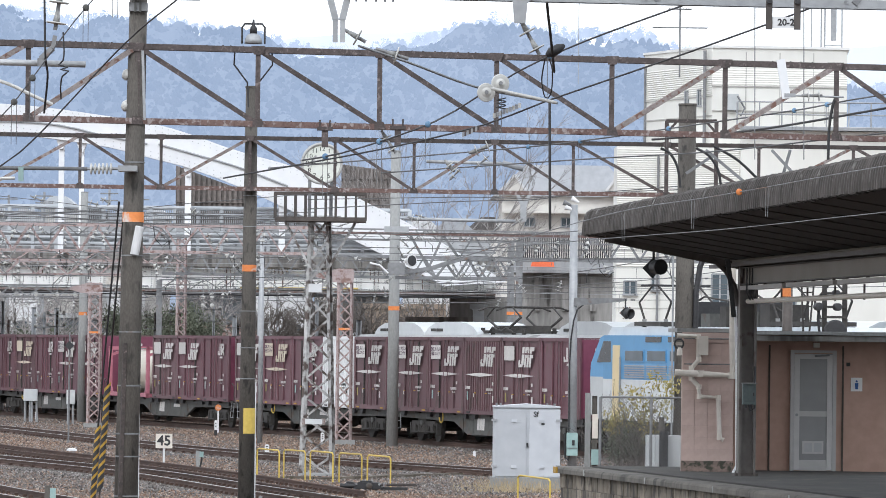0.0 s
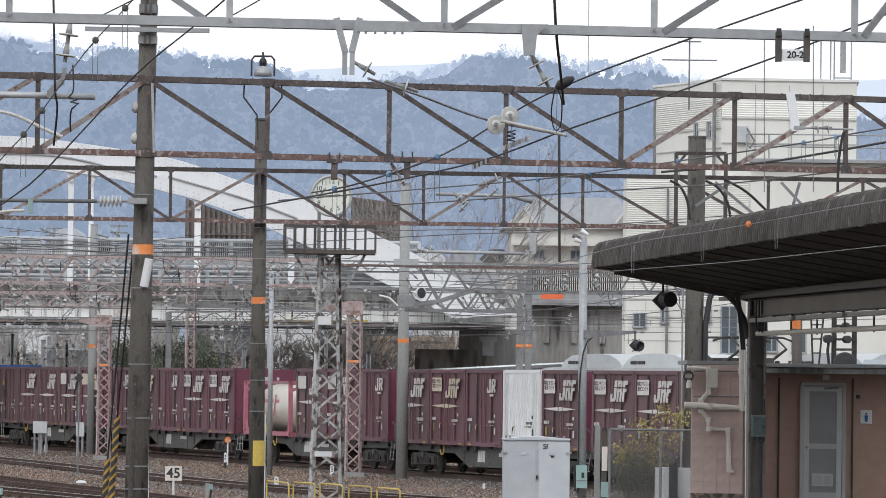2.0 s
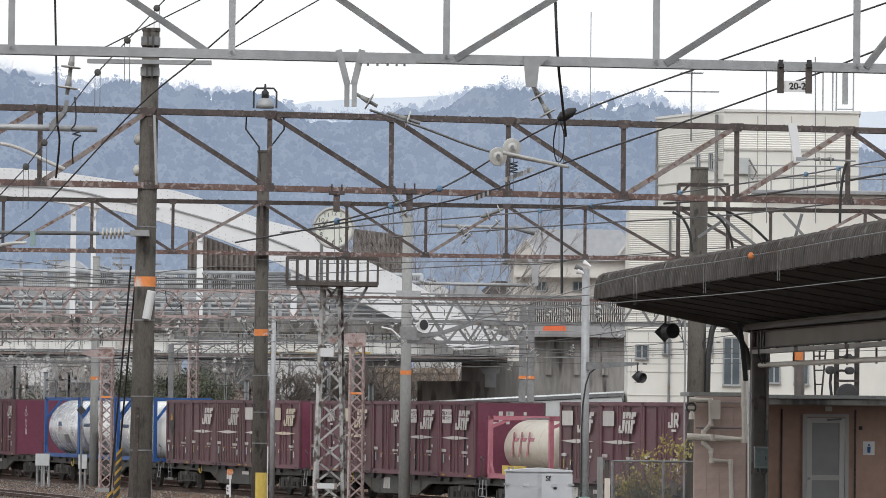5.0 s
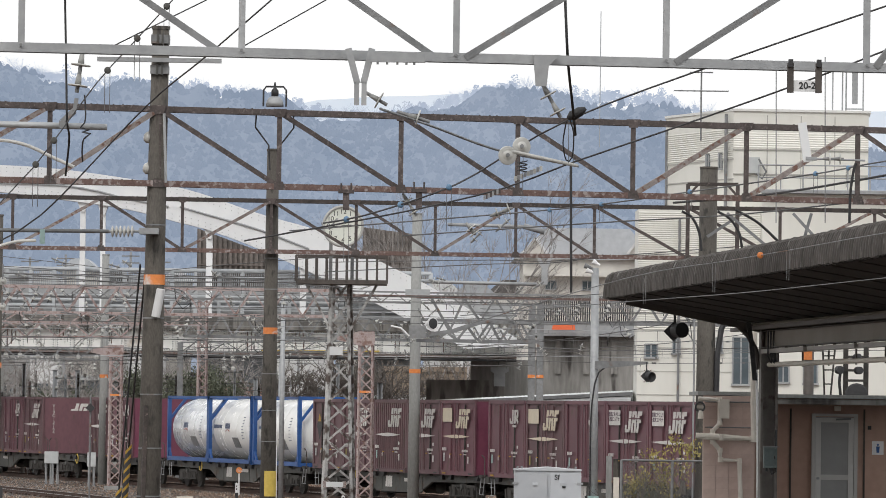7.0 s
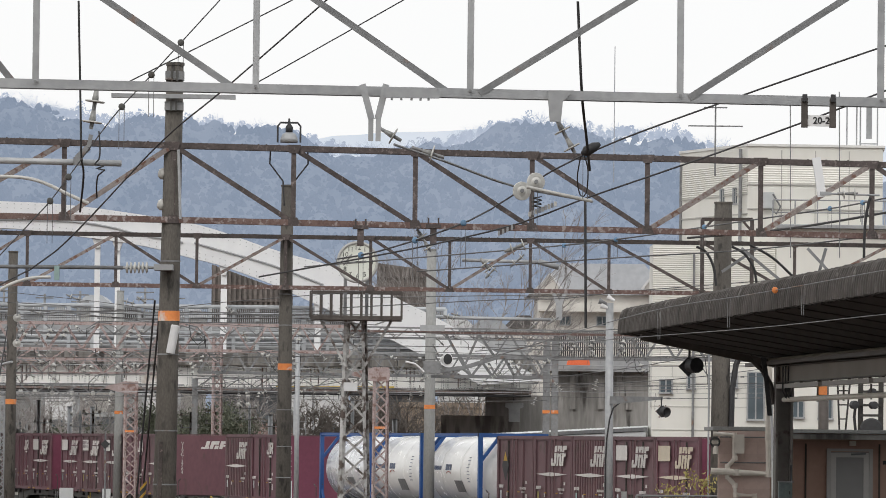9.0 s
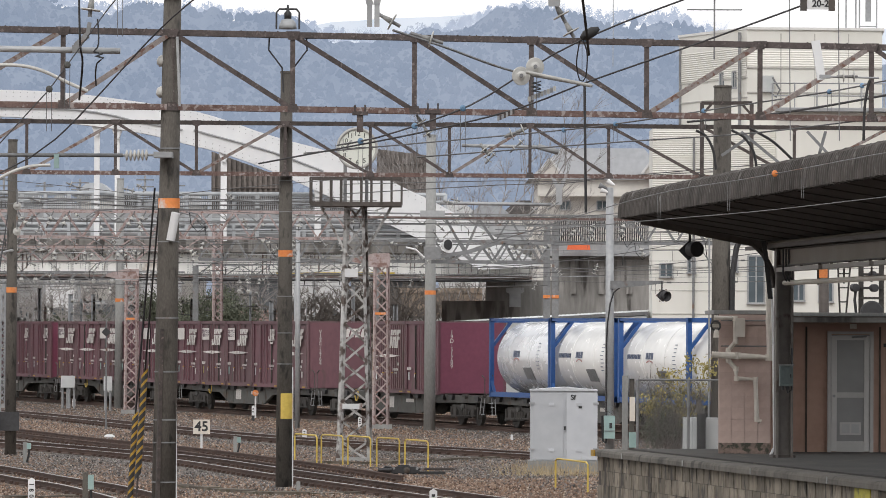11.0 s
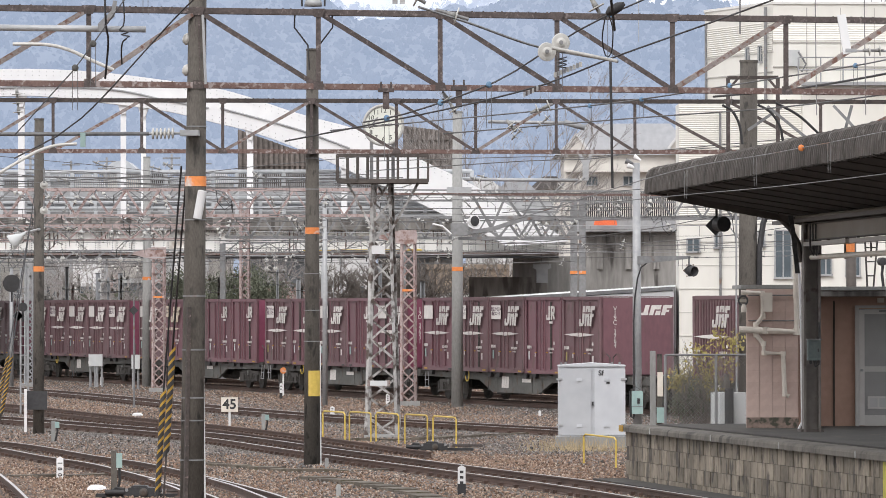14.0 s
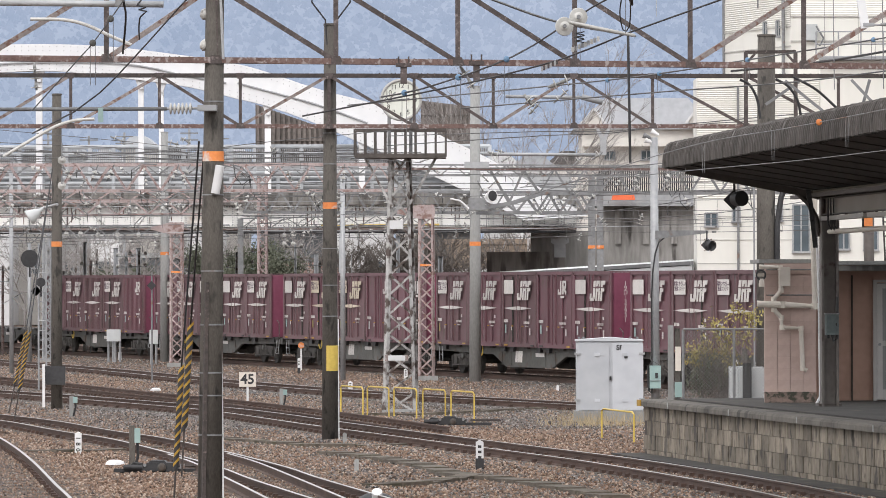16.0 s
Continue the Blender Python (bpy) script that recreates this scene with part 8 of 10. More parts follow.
Mesh().bar((-4.203, 63.8, 6.888), (-4.176, 63.8, 7.044), 0.04, 0.05).make("link", GALV_DARK, cb_)
Mesh().box((-4.356, 63.9, 6.714), (0.08, 0.12, 0.1)).make("tube_clamp", GALV_DARK, cb_)
disc_string("post_insulator", (-3.995, 62.0, 7.508), (-4.059, 62.0, 7.004), 2, 0.125, "grey porcelain post insulator with pale sheds", PORCELAIN, PORCELAIN_GREY)
wire("jumper_cable", [(-4.233, 62.0, 8.573), (-4.193, 62.0, 7.334), (-4.173, 62.0, 6.679), (-4.176, 62.5, 6.465), (-4.247, 63.0, 6.035)], 0.014, "black vertical jumper cable", (), RUBBER)
wire("jumper_cable", [(-3.962, 62.0, 6.978), (-3.946, 62.0, 6.751), (-3.959, 62.0, 6.633), (-4.006, 62.0, 6.578), (-3.896, 61.9, 6.546), (-3.998, 62.1, 6.528), (-3.882, 61.9, 6.498), (-3.963, 62.0, 6.44), (-4.015, 62.5, 6.327), (-4.039, 63.0, 6.213)], 0.01, "thin black jumper cable", (), RUBBER)
# post insulators and cantilever at the left edge, second row
disc_string("post_insulator", (-10.012, 118.0, 8.289), (-9.961, 118.0, 7.66), 3, 0.13, "grey-white porcelain post insulator under the gantry", PORCELAIN, PORCELAIN_GREY)
fl = thing("flood_lamp", "white floodlight on a bracket", "lamp")
fa, fb_ = Vector((-10.285, 124.0, 5.022)), Vector((-10.657, 124.0, 4.775))
Mesh().lathe([(0.04, 0), (0.05, 0.12), (0.09, 0.18), (0.17, 0.36), (0.2, 0.44), (0.19, 0.45), (0.04, 0.3)], 20, Matrix.Translation(fa) @ (fb_ - fa).to_track_quat("Z", "Y").to_matrix().to_4x4()).make("reflector", LOCO_GREY, fl, smooth=True)
Mesh().tube(fa, (-9.807, 122, fa.z + 0.05), 0.03).make("arm", GALV, fl)

# numbered plate under the grey gantry
sg = thing("span_plate", "white plate with black figures under the gantry", "sign")
c = (4.296, 54.8, 6.74)
Mesh().box(c, (0.3, 0.02, 0.12)).make("plate", WHITE, sg)
for x in [4.112, 4.417]:
    Mesh().box((x, 54.78, 6.824), (0.07, 0.03, 0.32)).make("strap", BROWN_STEEL, sg)
    Mesh().box((x, 54.74, 6.982), (0.05, 0.06, 0.08)).make("bolt_head", STEEL_BLACK, sg)


lettering("20-2", 0.1, Matrix.Translation((c[0] + 0.0, c[1] - 0.014, c[2])) @ pose(0, 0, 0, 90, 0, 0), STEEL_BLACK, sg)
# tilted white box and twin insulators
tbx = thing("tilted_box", "long pale tilted box hung on the gantry", "box")
Mesh().box((0, 0, 0), (0.12, 0.08, 0.56), Matrix.Translation((5.62, 72.0, 7.051)) @ pose(0, 0, 0, 0, -9, 0)).make("case", WHITE, tbx)
Mesh().box((5.71, 72.0, 6.82), (0.16, 0.1, 0.05)).make("foot", GALV, tbx)
disc_string("strain_insulator", (5.878, 72.0, 6.821), (6.174, 72.0, 6.824), 2, 0.085, "twin white insulator discs on a rod")
rz = thing("insulator_rod", "pale horizontal rod with bolts", "rod")
Mesh().tube((5.718, 72.0, 6.82), (6.479, 72.0, 6.803), 0.014).make("rod", GALV, rz)
wire("jumper_cable", [(6.264, 72.0, 5.913), (6.275, 72.0, 6.353), (6.32, 72.0, 6.674), (6.351, 72.0, 6.77)], 0.02, "thick black vertical cable", (), RUBBER)
wire("mast_rod", [(5.514, 76.0, 6.053), (5.49, 76.0, 8.459)], 0.008, "thin dark vertical steel rod", (), GALV_DARK)
wire("mast_rod", [(6.249, 76.0, 6.06), (6.223, 76.0, 8.551)], 0.008, "thin dark vertical steel rod", (), GALV_DARK)
fr = thing("steel_collar_frame", "rusty square steel frame clamped round a pole", "frame")
fz = 7.966
Mesh().bar((5.834, 106.0, 7.961), (6.893, 106.0, 7.972), 0.07, 0.07).make("cross_bar", RUST_DARK, fr)
for x0, x1 in ((5.846, 1), (6.882, -1)):
    Mesh().bar((x0, 106, fz), (x0, 106, fz - 1.9), 0.08, 0.08).make("upright", RUST, fr)
    Mesh().bar((x0, 106, fz - 0.25), (x0 + x1 * 0.22, 106, fz), 0.04, 0.05).make("corner_brace", RUST, fr)
# black curved cables below the second gantry, right
for pts in ([(5.614, 104.0, 7.315), (5.811, 104.0, 7.202), (5.964, 104.0, 6.915), (6.026, 104.0, 6.511)], [(6.341, 104.0, 7.323), (6.597, 104.0, 7.175), (6.785, 104.0, 6.9), (6.857, 104.0, 6.577)],
            [(6.711, 104.0, 7.361), (7.176, 104.0, 7.1), (7.619, 104.0, 6.7)]):
    wire("hanging_cable", pts, 0.028, "thick black curved cable", (), RUBBER)
for a, b in (((6.601, 105.0, 7.329), (7.483, 105.0, 6.615)), ((6.257, 106.0, 6.87), (6.959, 106.0, 7.348)), ((7.966, 105.0, 7.343), (8.532, 105.0, 6.742)), ((8.205, 105.3, 6.749), (8.375, 105.3, 7.359))):
    dg = thing("diagonal_strut", "weathered steel strut under the gantry", "strut")
    Mesh().angle(a, b, 0.06).make("strut", GALV_DARK, dg)
# speaker horn and its fittings on the far pole
sp_ = thing("horn_speaker", "white horn loudspeaker on a pole", "loudspeaker")
Mesh().lathe([(0.03, -0.3), (0.09, -0.25), (0.1, -0.05), (0.2, 0.0), (0.21, 0.03)], 20, Matrix.Translation((0.827, 163.0, 5.941)) @ pose(0, 0, 0, 90, 0, 35)).make("horn", WHITE, sp_, smooth=True)
Mesh().lathe([(0.17, 0), (0.02, 0.01)], 20, Matrix.Translation((0.862, 162.75, 5.936)) @ pose(0, 0, 0, 90, 0, 35)).make("mouth", STEEL_BLACK, sp_)
bx_ = thing("pole_collar", "grey bolted steel collar round a pole", "collar")
Mesh().box((0.358, 164.0, 5.685), (0.55, 0.55, 0.4)).make("collar", GALV_DARK, bx_)
Mesh().box((0.359, 164.0, 6.942), (0.8, 0.5, 0.22)).make("collar", GALV, bx_)
wa = thing("lamp_bracket", "white curved bracket arm on a pole", "bracket")
Mesh().path([(0.1, 160.0, 5.482), (-0.166, 160.0, 5.731), (-0.486, 160.0, 5.803)], 0.03, 8).make("arm", WHITE, wa)


# ---- white equipment cabinet ----
cab = thing("equipment_cabinet", "white double-door steel trackside cabinet on concrete plinth", "cabinet")
cx0, cx1 = 2.629, 4.256
cz0, cz1 = 0.077, 1.758
cm, cw_ = (cx0 + cx1) / 2, cx1 - cx0
Mesh().box((cm, 122.5, (cz0 - 0.2) / 2), (cw_ + 0.08, 1.1, cz0 + 0.2)).make("plinth", CONCRETE_PALE, cab)
Mesh().box((cm, 122.5, (cz0 + cz1) / 2), (cw_ - 0.04, 0.95, cz1 - cz0)).make("body", CABINET, cab)
Mesh().prism([(-cw_ / 2, 0), (cw_ / 2, 0), (cw_ / 2, 0.03), (0.02, 0.09), (-cw_ / 2, 0.03)], 1.05, Matrix.Translation((cm, 122.5, cz1))).make("roof", CABINET, cab)
for s in (-1, 1):
    dr = Mesh().box((cm + s * cw_ / 4 + 0.03, 122.01, (cz0 + cz1) / 2 - 0.01), (cw_ / 2 - 0.075, 0.03, cz1 - cz0 - 0.08)).make("door", CABINET, cab)
    for dz in (0.28, 1.38):
        Mesh().box((cm + s * (cw_ / 2 - 0.04), 121.98, cz0 + dz), (0.14, 0.03, 0.05)).make("hinge", GALV, dr)
        Mesh().box((cm + s * 0.33 + 0.03, 121.985, cz0 + dz - 0.02), (0.13, 0.03, 0.07)).make("vent_cover", CABINET, dr)
Mesh().box((cm + 0.02, 121.985, (cz0 + cz1) / 2 - 0.05), (0.045, 0.03, 0.09)).make("door_handle", STEEL_BLACK, cab)
Mesh().box((cm + 0.39, 121.985, cz0 + 1.29), (0.08, 0.012, 0.05)).make("label_plate", STEEL_BLACK, cab)
lettering("Sf", 0.17, Matrix.Translation((cm + 0.22, 121.985, cz1 - 0.16)) @ pose(0, 0, 0, 90, 0, 0), STEEL_BLACK, cab)
for s in (-0.72, -0.62, 0.5, 0.68):
    Mesh().tube((cm + s, 122.4, cz1 + 0.02), (cm + s, 122.4, cz1 + 0.1), 0.025, n=8).make("lifting_eye", GALV_DARK, cab)

# ---- yellow guard hoops ----
def hoop(a, b, h):
    root = thing("guard_hoop", "yellow painted tubular guard hoop", "guard rail", group="yellow guard hoops")
    a, b = Vector(a), Vector(b)
    up = Vector((0, 0, h))
    Mesh().path([a, a + up * 0.93, a + up + (b - a) * 0.06, b + up - (b - a) * 0.06, b + up * 0.93, b], 0.02, 8).make("tube", YELLOW, root)
for a, b in [((-3.171, 128.557, -0.15), (-2.571, 126.43, -0.15)), ((-2.479, 127.505, -0.15), (-1.917, 125.936, -0.15)), ((-1.799, 126.471, -0.15), (-1.216, 124.413, -0.15)), ((-1.064, 124.421, -0.15), (-0.505, 122.927, -0.15)), ((-0.367, 122.435, -0.15), (0.188, 120.506, -0.15))]:
    hoop(a, b, 0.72)
hoop((2.895, 108.702, -0.15), (3.481, 105.602, -0.15), 0.62)

# ---- lamp post with hanging lamp behind the platform ----
lp = thing("lamp_post", "pale grey steel post with arm, loudspeakers and hanging lamp", "post")
bx, by = (4.994, 134.238)
zt_ = 6.988
Mesh().tube((bx, by, -0.2), (bx - 0.02, by, zt_), 0.125, 0.1, n=14).make("shaft", GALV, lp, smooth=True)
za = 4.427
xa = 6.396
Mesh().prism([(bx, za - 0.12), (bx, za + 0.1), (xa, za + 0.1), (xa, za + 0.03)], 0.1, Matrix.Translation((0, by - 0.1, 0))).make("arm", GALV_DARK, lp)
Mesh().path([(bx - 0.1, by - 0.13, 0.3), (bx - 0.1, by - 0.13, za - 1.6), (bx - 0.07, by - 0.13, za - 1.0), (bx + 0.0, by - 0.13, za - 0.5), (bx + 0.1, by - 0.13, za - 0.2), (bx + 0.28, by - 0.13, za - 0.06)], 0.02, 8).make("cable", RUBBER, lp)
hl = (6.401, 133.8, 4.139)
Mesh().lathe([(0.05, -0.12), (0.1, -0.06), (0.13, 0.0), (0.135, 0.14), (0.12, 0.14), (0.1, 0.0)], 20, Matrix.Translation((hl[0], hl[1], hl[2])) @ pose(0, 0, 0, 100, 0, 35)).make("lamp_hood", STEEL_BLACK, lp, smooth=True)
Mesh().box((0, 0, 0), (0.26, 0.03, 0.26), Matrix.Translation((hl[0] - 0.03, hl[1] + 0.05, hl[2])) @ pose(0, 0, 0, 0, 45, 0)).make("diamond_board", STEEL_BLACK, lp)
for k in range(12):
    a = k * math.pi / 6
    Mesh().box((hl[0] - 0.03 + 0.165 * math.cos(a), hl[1] + 0.03, hl[2] + 0.17 * math.sin(a)), (0.035, 0.02, 0.035)).make("reflector_dot", WHITE if k % 2 else RUST_RED, lp)
Mesh().tube((hl[0] - 0.06, hl[1], hl[2] + 0.12), (hl[0] - 0.06, hl[1], za + 0.08), 0.02, n=6).make("hanger", STEEL_BLACK, lp)
Mesh().box((4.98, by - 0.25, 0.668), (0.29, 0.2, 0.6)).make("teal_box", TEAL, lp, "pale teal junction box")
for dx, dz, an in ((-0.25, -0.02, -70), (-0.2, -0.14, -70), (-0.05, 0.06, -60)):
    Mesh().lathe([(0.03, 0), (0.05, 0.1), (0.08, 0.22)], 12, Matrix.Translation((bx + dx + 0.15, by - 0.05, zt_ + dz)) @ pose(0, 0, 0, 0, an, 0)).make("loudspeaker", GALV_DARK if dx < -0.22 else WHITE, lp)

tz = 0.668
tx_ = 4.98
Mesh().box((tx_ + 0.03, by - 0.365, tz + 0.04), (0.07, 0.03, 0.14)).make("latch", STEEL_BLACK, lp)
Mesh().box((tx_, by - 0.36, tz - 0.1), (0.27, 0.02, 0.02)).make("door_seam", GALV_DARK, lp)
Mesh().path([(tx_ - 0.08, by - 0.25, tz - 0.28), (tx_ - 0.1, by - 0.25, tz - 0.42), (tx_ - 0.17, by - 0.2, tz - 0.36), (tx_ - 0.19, by - 0.2, tz + 0.3)], 0.03, 8).make("conduit", RUBBER, lp)

# ---- chain-link fence ----
fe = thing("chain_link_fence", "grey chain-link fence panel with tube frame", "fence")
fy = 99.2
fx0, fx1 = 4.233, 5.886
fz0, fz1 = 0.62, 2.252
for x in (fx0, 5.225):
    Mesh().tube((x, fy, 0.0), (x, fy, fz1), 0.028, n=10).make("post", GALV_DARK, fe)
for z in (fz0 + 0.26, fz1):
    Mesh().tube((fx0, fy, z), (fx1, fy, z), 0.022, n=10).make("rail", GALV_DARK, fe)
mesh_ = Mesh()
st_ = 0.07
hh = fz1 - fz0 - 0.26
for k in range(int((fx1 - fx0 + hh) / st_)):
    for sg_ in (1, -1):
        xs0 = fx0 - hh + k * st_ if sg_ > 0 else fx0 + k * st_
        xs1 = xs0 + sg_ * hh
        z0, z1 = fz0 + 0.26, fz1
        a, b = Vector((xs0, fy, z0)), Vector((xs1, fy, z1))
        lo, hi = fx0, fx1
        def cut(p, q):
            if p.x < lo and q.x > lo:
                p = p.lerp(q, (lo - p.x) / (q.x - p.x))
            if p.x > hi and q.x < hi:
                p = p.lerp(q, (hi - p.x) / (q.x - p.x))
            return p
        a, b = cut(a, b), cut(b, a)
        if lo - 1e-3 <= a.x <= hi + 1e-3 and lo - 1e-3 <= b.x <= hi + 1e-3 and (b - a).length > 0.02:
            mesh_.bar(a, b, 0.005)
mesh_.make("wire_mesh", GALV_DARK, fe, "diamond wire mesh")
# posts, boards and boxes behind the platform end
po = thing("concrete_post", "short square grey concrete post", "post")
c = (4.062, 101.0, 2.313)
Mesh().box((c[0], 101, (c[2] - 0.2) / 2), (0.11, 0.11, c[2] + 0.2)).make("shaft", CONCRETE_PALE, po)
bd = thing("notice_board", "narrow cream board on a dark post", "sign")
c = (4.18, 100.6, 1.758)
Mesh().box((c[0], 100.6, c[2] - 0.3), (0.1, 0.08, 1.6)).make("post", CONCRETE, bd)
Mesh().box((c[0] + 0.01, 100.54, c[2] - 0.1), (0.11, 0.02, 0.48)).make("board", CREAM_PIPE, bd)
Mesh().box((c[0] + 0.02, 100.5, 1.05), (0.16, 0.1, 0.3)).make("foot_box", TEAL, bd)
for c, w_, h_ in (((5.712, 102.0, 1.171), 0.5, 1.47), ((5.439, 102.4, 1.163), 0.3, 1.47)):
    gb_ = thing("grey_box", "pale grey steel equipment box", "box")
    Mesh().box((c[0], c[1], h_ / 2 - 0.1), (w_, 0.35, h_ + 0.2)).make("case", LOCO_GREY, gb_)
    Mesh().box((c[0] - w_ * 0.2, c[1] - 0.18, h_ * 0.72), (0.05, 0.01, 0.14)).make("vent", STEEL_BLACK, gb_)
cvp = thing("cable_riser", "black ribbed cable riser", "cable")
c = (5.611, 101.6, 1.292)
Mesh().tube((c[0], c[1], -0.1), (c[0], c[1], 1.56), 0.09, n=12).make("riser", RUBBER, cvp)
Mesh().tube((c[0] - 0.05, c[1], 1.56), (c[0] - 0.05, c[1], 1.84), 0.07, 0.05, n=10).make("cap", CONCRETE, cvp)

# ---- fittings of the hut ----
def pipe(name, pts, r, label, mat=CREAM_PIPE):
    root = thing(name, label, "pipe")
    Mesh().path(pts, r, 10).make("tube", mat, root)
    for p in pts[1:-1]:
        Mesh().lathe([(r * 1.12, -r), (r * 1.12, r)], 12, Matrix.Translation(p)).make("elbow", mat, root)
hy = 95.36
pipe("wall_pipe", [(5.456, 95.3, 2.764), (5.937, 95.3, 2.745), (6.531, 95.3, 2.72), (6.533, 95.3, 3.409), (6.527, 95.3, 4.785)], 0.062, "thick cream pipe across the hut wall")
pipe("drain_pipe", [(5.498, 95.36, 3.46), (5.89, 95.36, 3.443), (5.906, 95.36, 3.009), (5.77, 95.36, 2.849), (5.773, 95.36, 2.658), (5.912, 95.36, 2.501), (5.925, 95.36, 2.321), (6.28, 95.36, 2.304), (6.31, 95.36, 1.552), (6.39, 95.36, 1.51)], 0.045, "bent cream drain pipe on the hut wall")
pipe("down_pipe", [(6.515, 94.6, 4.458), (6.564, 94.6, 2.988), (6.586, 94.6, 1.054), (6.494, 94.6, 0.864)], 0.026, "long white downpipe beside the canopy post", WHITE)
for yy in [3.404, 2.927]:
    wl = thing("wall_conduit", "thin grey conduit along the hut wall", "conduit")
    Mesh().tube((5.634, 95.45, yy), (6.535, 95.45, yy), 0.012, n=8).make("tube", GALV_DARK, wl)
el = thing("wall_box", "cream electric box on the hut wall", "box")
c = (5.995, 95.3, 3.275)
Mesh().box((c[0], 95.38, c[2]), (0.17, 0.14, 0.36)).make("case", CREAM_PIPE, el)
c = (5.522, 95.2, 3.306)
lo_ = thing("wall_lamp", "dark round lamp ring and pale camera on the hut corner", "lamp")
Mesh().path([(c[0] + 0.085 * math.cos(k * math.pi / 8), c[1], c[2] + 0.085 * math.sin(k * math.pi / 8)) for k in range(17)], 0.018, 8).make("ring", STEEL_BLACK, lo_)
Mesh().lathe([(0.03, 0), (0.05, 0.06), (0.055, 0.15)], 12, Matrix.Translation((c[0] + 0.01, c[1] - 0.05, c[2] - 0.07)) @ pose(0, 0, 0, 180, 0, 0)).make("camera_head", CREAM_PIPE, lo_)
Mesh().box((c[0], c[1] + 0.08, c[2]), (0.2, 0.06, 0.06)).make("bracket", CREAM_PIPE, lo_)
jx = thing("junction_box", "grey-teal electric box on the canopy post", "box")
c = (6.572, 91.4, 2.408)
Mesh().box((c[0], 91.4, c[2]), (0.24, 0.16, 0.37)).make("case", surface("grey_teal", (0.13, 0.17, 0.17), (0.19, 0.235, 0.235), 0.5), jx)
Mesh().path([(c[0], 91.4, c[2] - 0.18), (c[0] + 0.03, 91.4, c[2] - 0.3), (c[0] + 0.1, 91.4, c[2] - 0.25), (c[0] + 0.1, 91.4, c[2] + 0.5)], 0.02, 8).make("conduit", STEEL_BLACK, jx)
Mesh().box((c[0], 91.3, c[2] + 0.01), (0.2, 0.04, 0.31)).make("lid", surface("grey_teal_lid", (0.1, 0.13, 0.13), (0.15, 0.185, 0.185), 0.5), jx)
Mesh().box((c[0], 91.32, c[2] + 0.195), (0.27, 0.22, 0.02)).make("rain_hood", GALV_DARK, jx)
Mesh().box((c[0] + 0.07, 91.27, c[2]), (0.02, 0.03, 0.06)).make("latch", STEEL_BLACK, jx)
for dx in (-0.06, 0.03):
    Mesh().tube((c[0] + dx, 91.4, c[2] - 0.18), (c[0] + dx, 91.4, c[2] - 0.25), 0.025, n=8).make("gland", STEEL_BLACK, jx)
cd = thing("post_conduits", "black looped cables on the canopy post", "cable")
for dx in (0.0, 0.05, 0.1):
    a = (6.51, 91.4, 4.683)
    Mesh().path([(a[0] + dx, a[1], a[2]), (a[0] + dx, a[1], a[2] - 0.45), (a[0] + dx + 0.06, a[1], a[2] - 0.58), (a[0] + dx + 0.09, a[1], a[2] - 0.3)], 0.016, 8).make("cable", RUBBER, cd)
for k in range(4):
    a = (6.208, 91.9, 4.691)
    Mesh().path([(a[0] - 0.05 + 0.02 * k, a[1], a[2] + 0.15), (a[0] + 0.0 + 0.02 * k, a[1], a[2] - 0.15), (a[0] + 0.08 + 0.02 * k, a[1], a[2] - 0.9)], 0.014, 6).make("cable", RUBBER, cd)
# tensioning gear and posts seen beyond the hut roof
gp = thing("steel_post", "grey steel post with orange band behind the hut", "post")
a, b = (8.563, 108.0, 3.691), (8.53, 108.0, 5.97)
Mesh().tube((a[0], 108, -0.1), (a[0], 108, b[2]), 0.11, n=14).make("shaft", BROWN_STEEL, gp, smooth=True)
c = (8.553, 108.0, 4.398)
Mesh().tube((c[0], 108, c[2] - 0.05), (c[0], 108, c[2] + 0.13), 0.118, n=14).make("band", ORANGE, gp, "orange painted band")
lt = thing("lattice_mast", "slim grey lattice mast behind the hut", "mast")
p0, p1, p2, p3 = (9.394, 114.0, 3.723), (9.337, 114.0, 4.989), (9.546, 114.0, 3.725), (9.654, 114.0, 4.994)
for a, b in ((p0, p1), (p2, p3)):
    k = a[2] / (b[2] - a[2])
    Mesh().bar(lerp(a, b, -k), b, 0.04, 0.04).make("leg", WAGON_DARK, lt)
for k in (0.12, 0.37, 0.62, 0.9):
    Mesh().bar(lerp(p0, p1, k), lerp(p2, p3, k), 0.03, 0.03).make("rung", WAGON_DARK, lt)
tg = thing("tension_balancer", "dark wire tensioning wheel between steel posts", "tensioner")
for px_ in (9.177, 9.601):
    Mesh().box((px_, 106, 2.4), (0.1, 0.1, 5.0)).make("post", WAGON_DARK, tg)
c = (9.389, 105.8, 3.613)
Mesh().lathe([(0.03, -0.05), (0.21, -0.05), (0.24, -0.03), (0.24, 0.03), (0.21, 0.05), (0.03, 0.05)], 28, Matrix.Translation(c) @ pose(0, 0, 0, 90, 0, 0)).make("wheel", STEEL_BLACK, tg)
for yy in (4.12, 3.908, 4.403):
    Mesh().box((9.389, 105.93, yy), (0.46, 0.06, 0.05)).make("cross_arm", WAGON_DARK, tg)
for x_, z_, r_ in ((9.029, 4.125, 0.085), (9.429, 4.119, 0.08), (9.401, 4.401, 0.07)):
    Mesh().lathe([(0.02, -0.08), (r_, -0.07), (r_, 0.07), (0.02, 0.08)], 16, Matrix.Translation((x_, 105.8, z_)) @ pose(0, 0, 0, 90, 0, 20)).make("roller", STEEL_BLACK, tg)
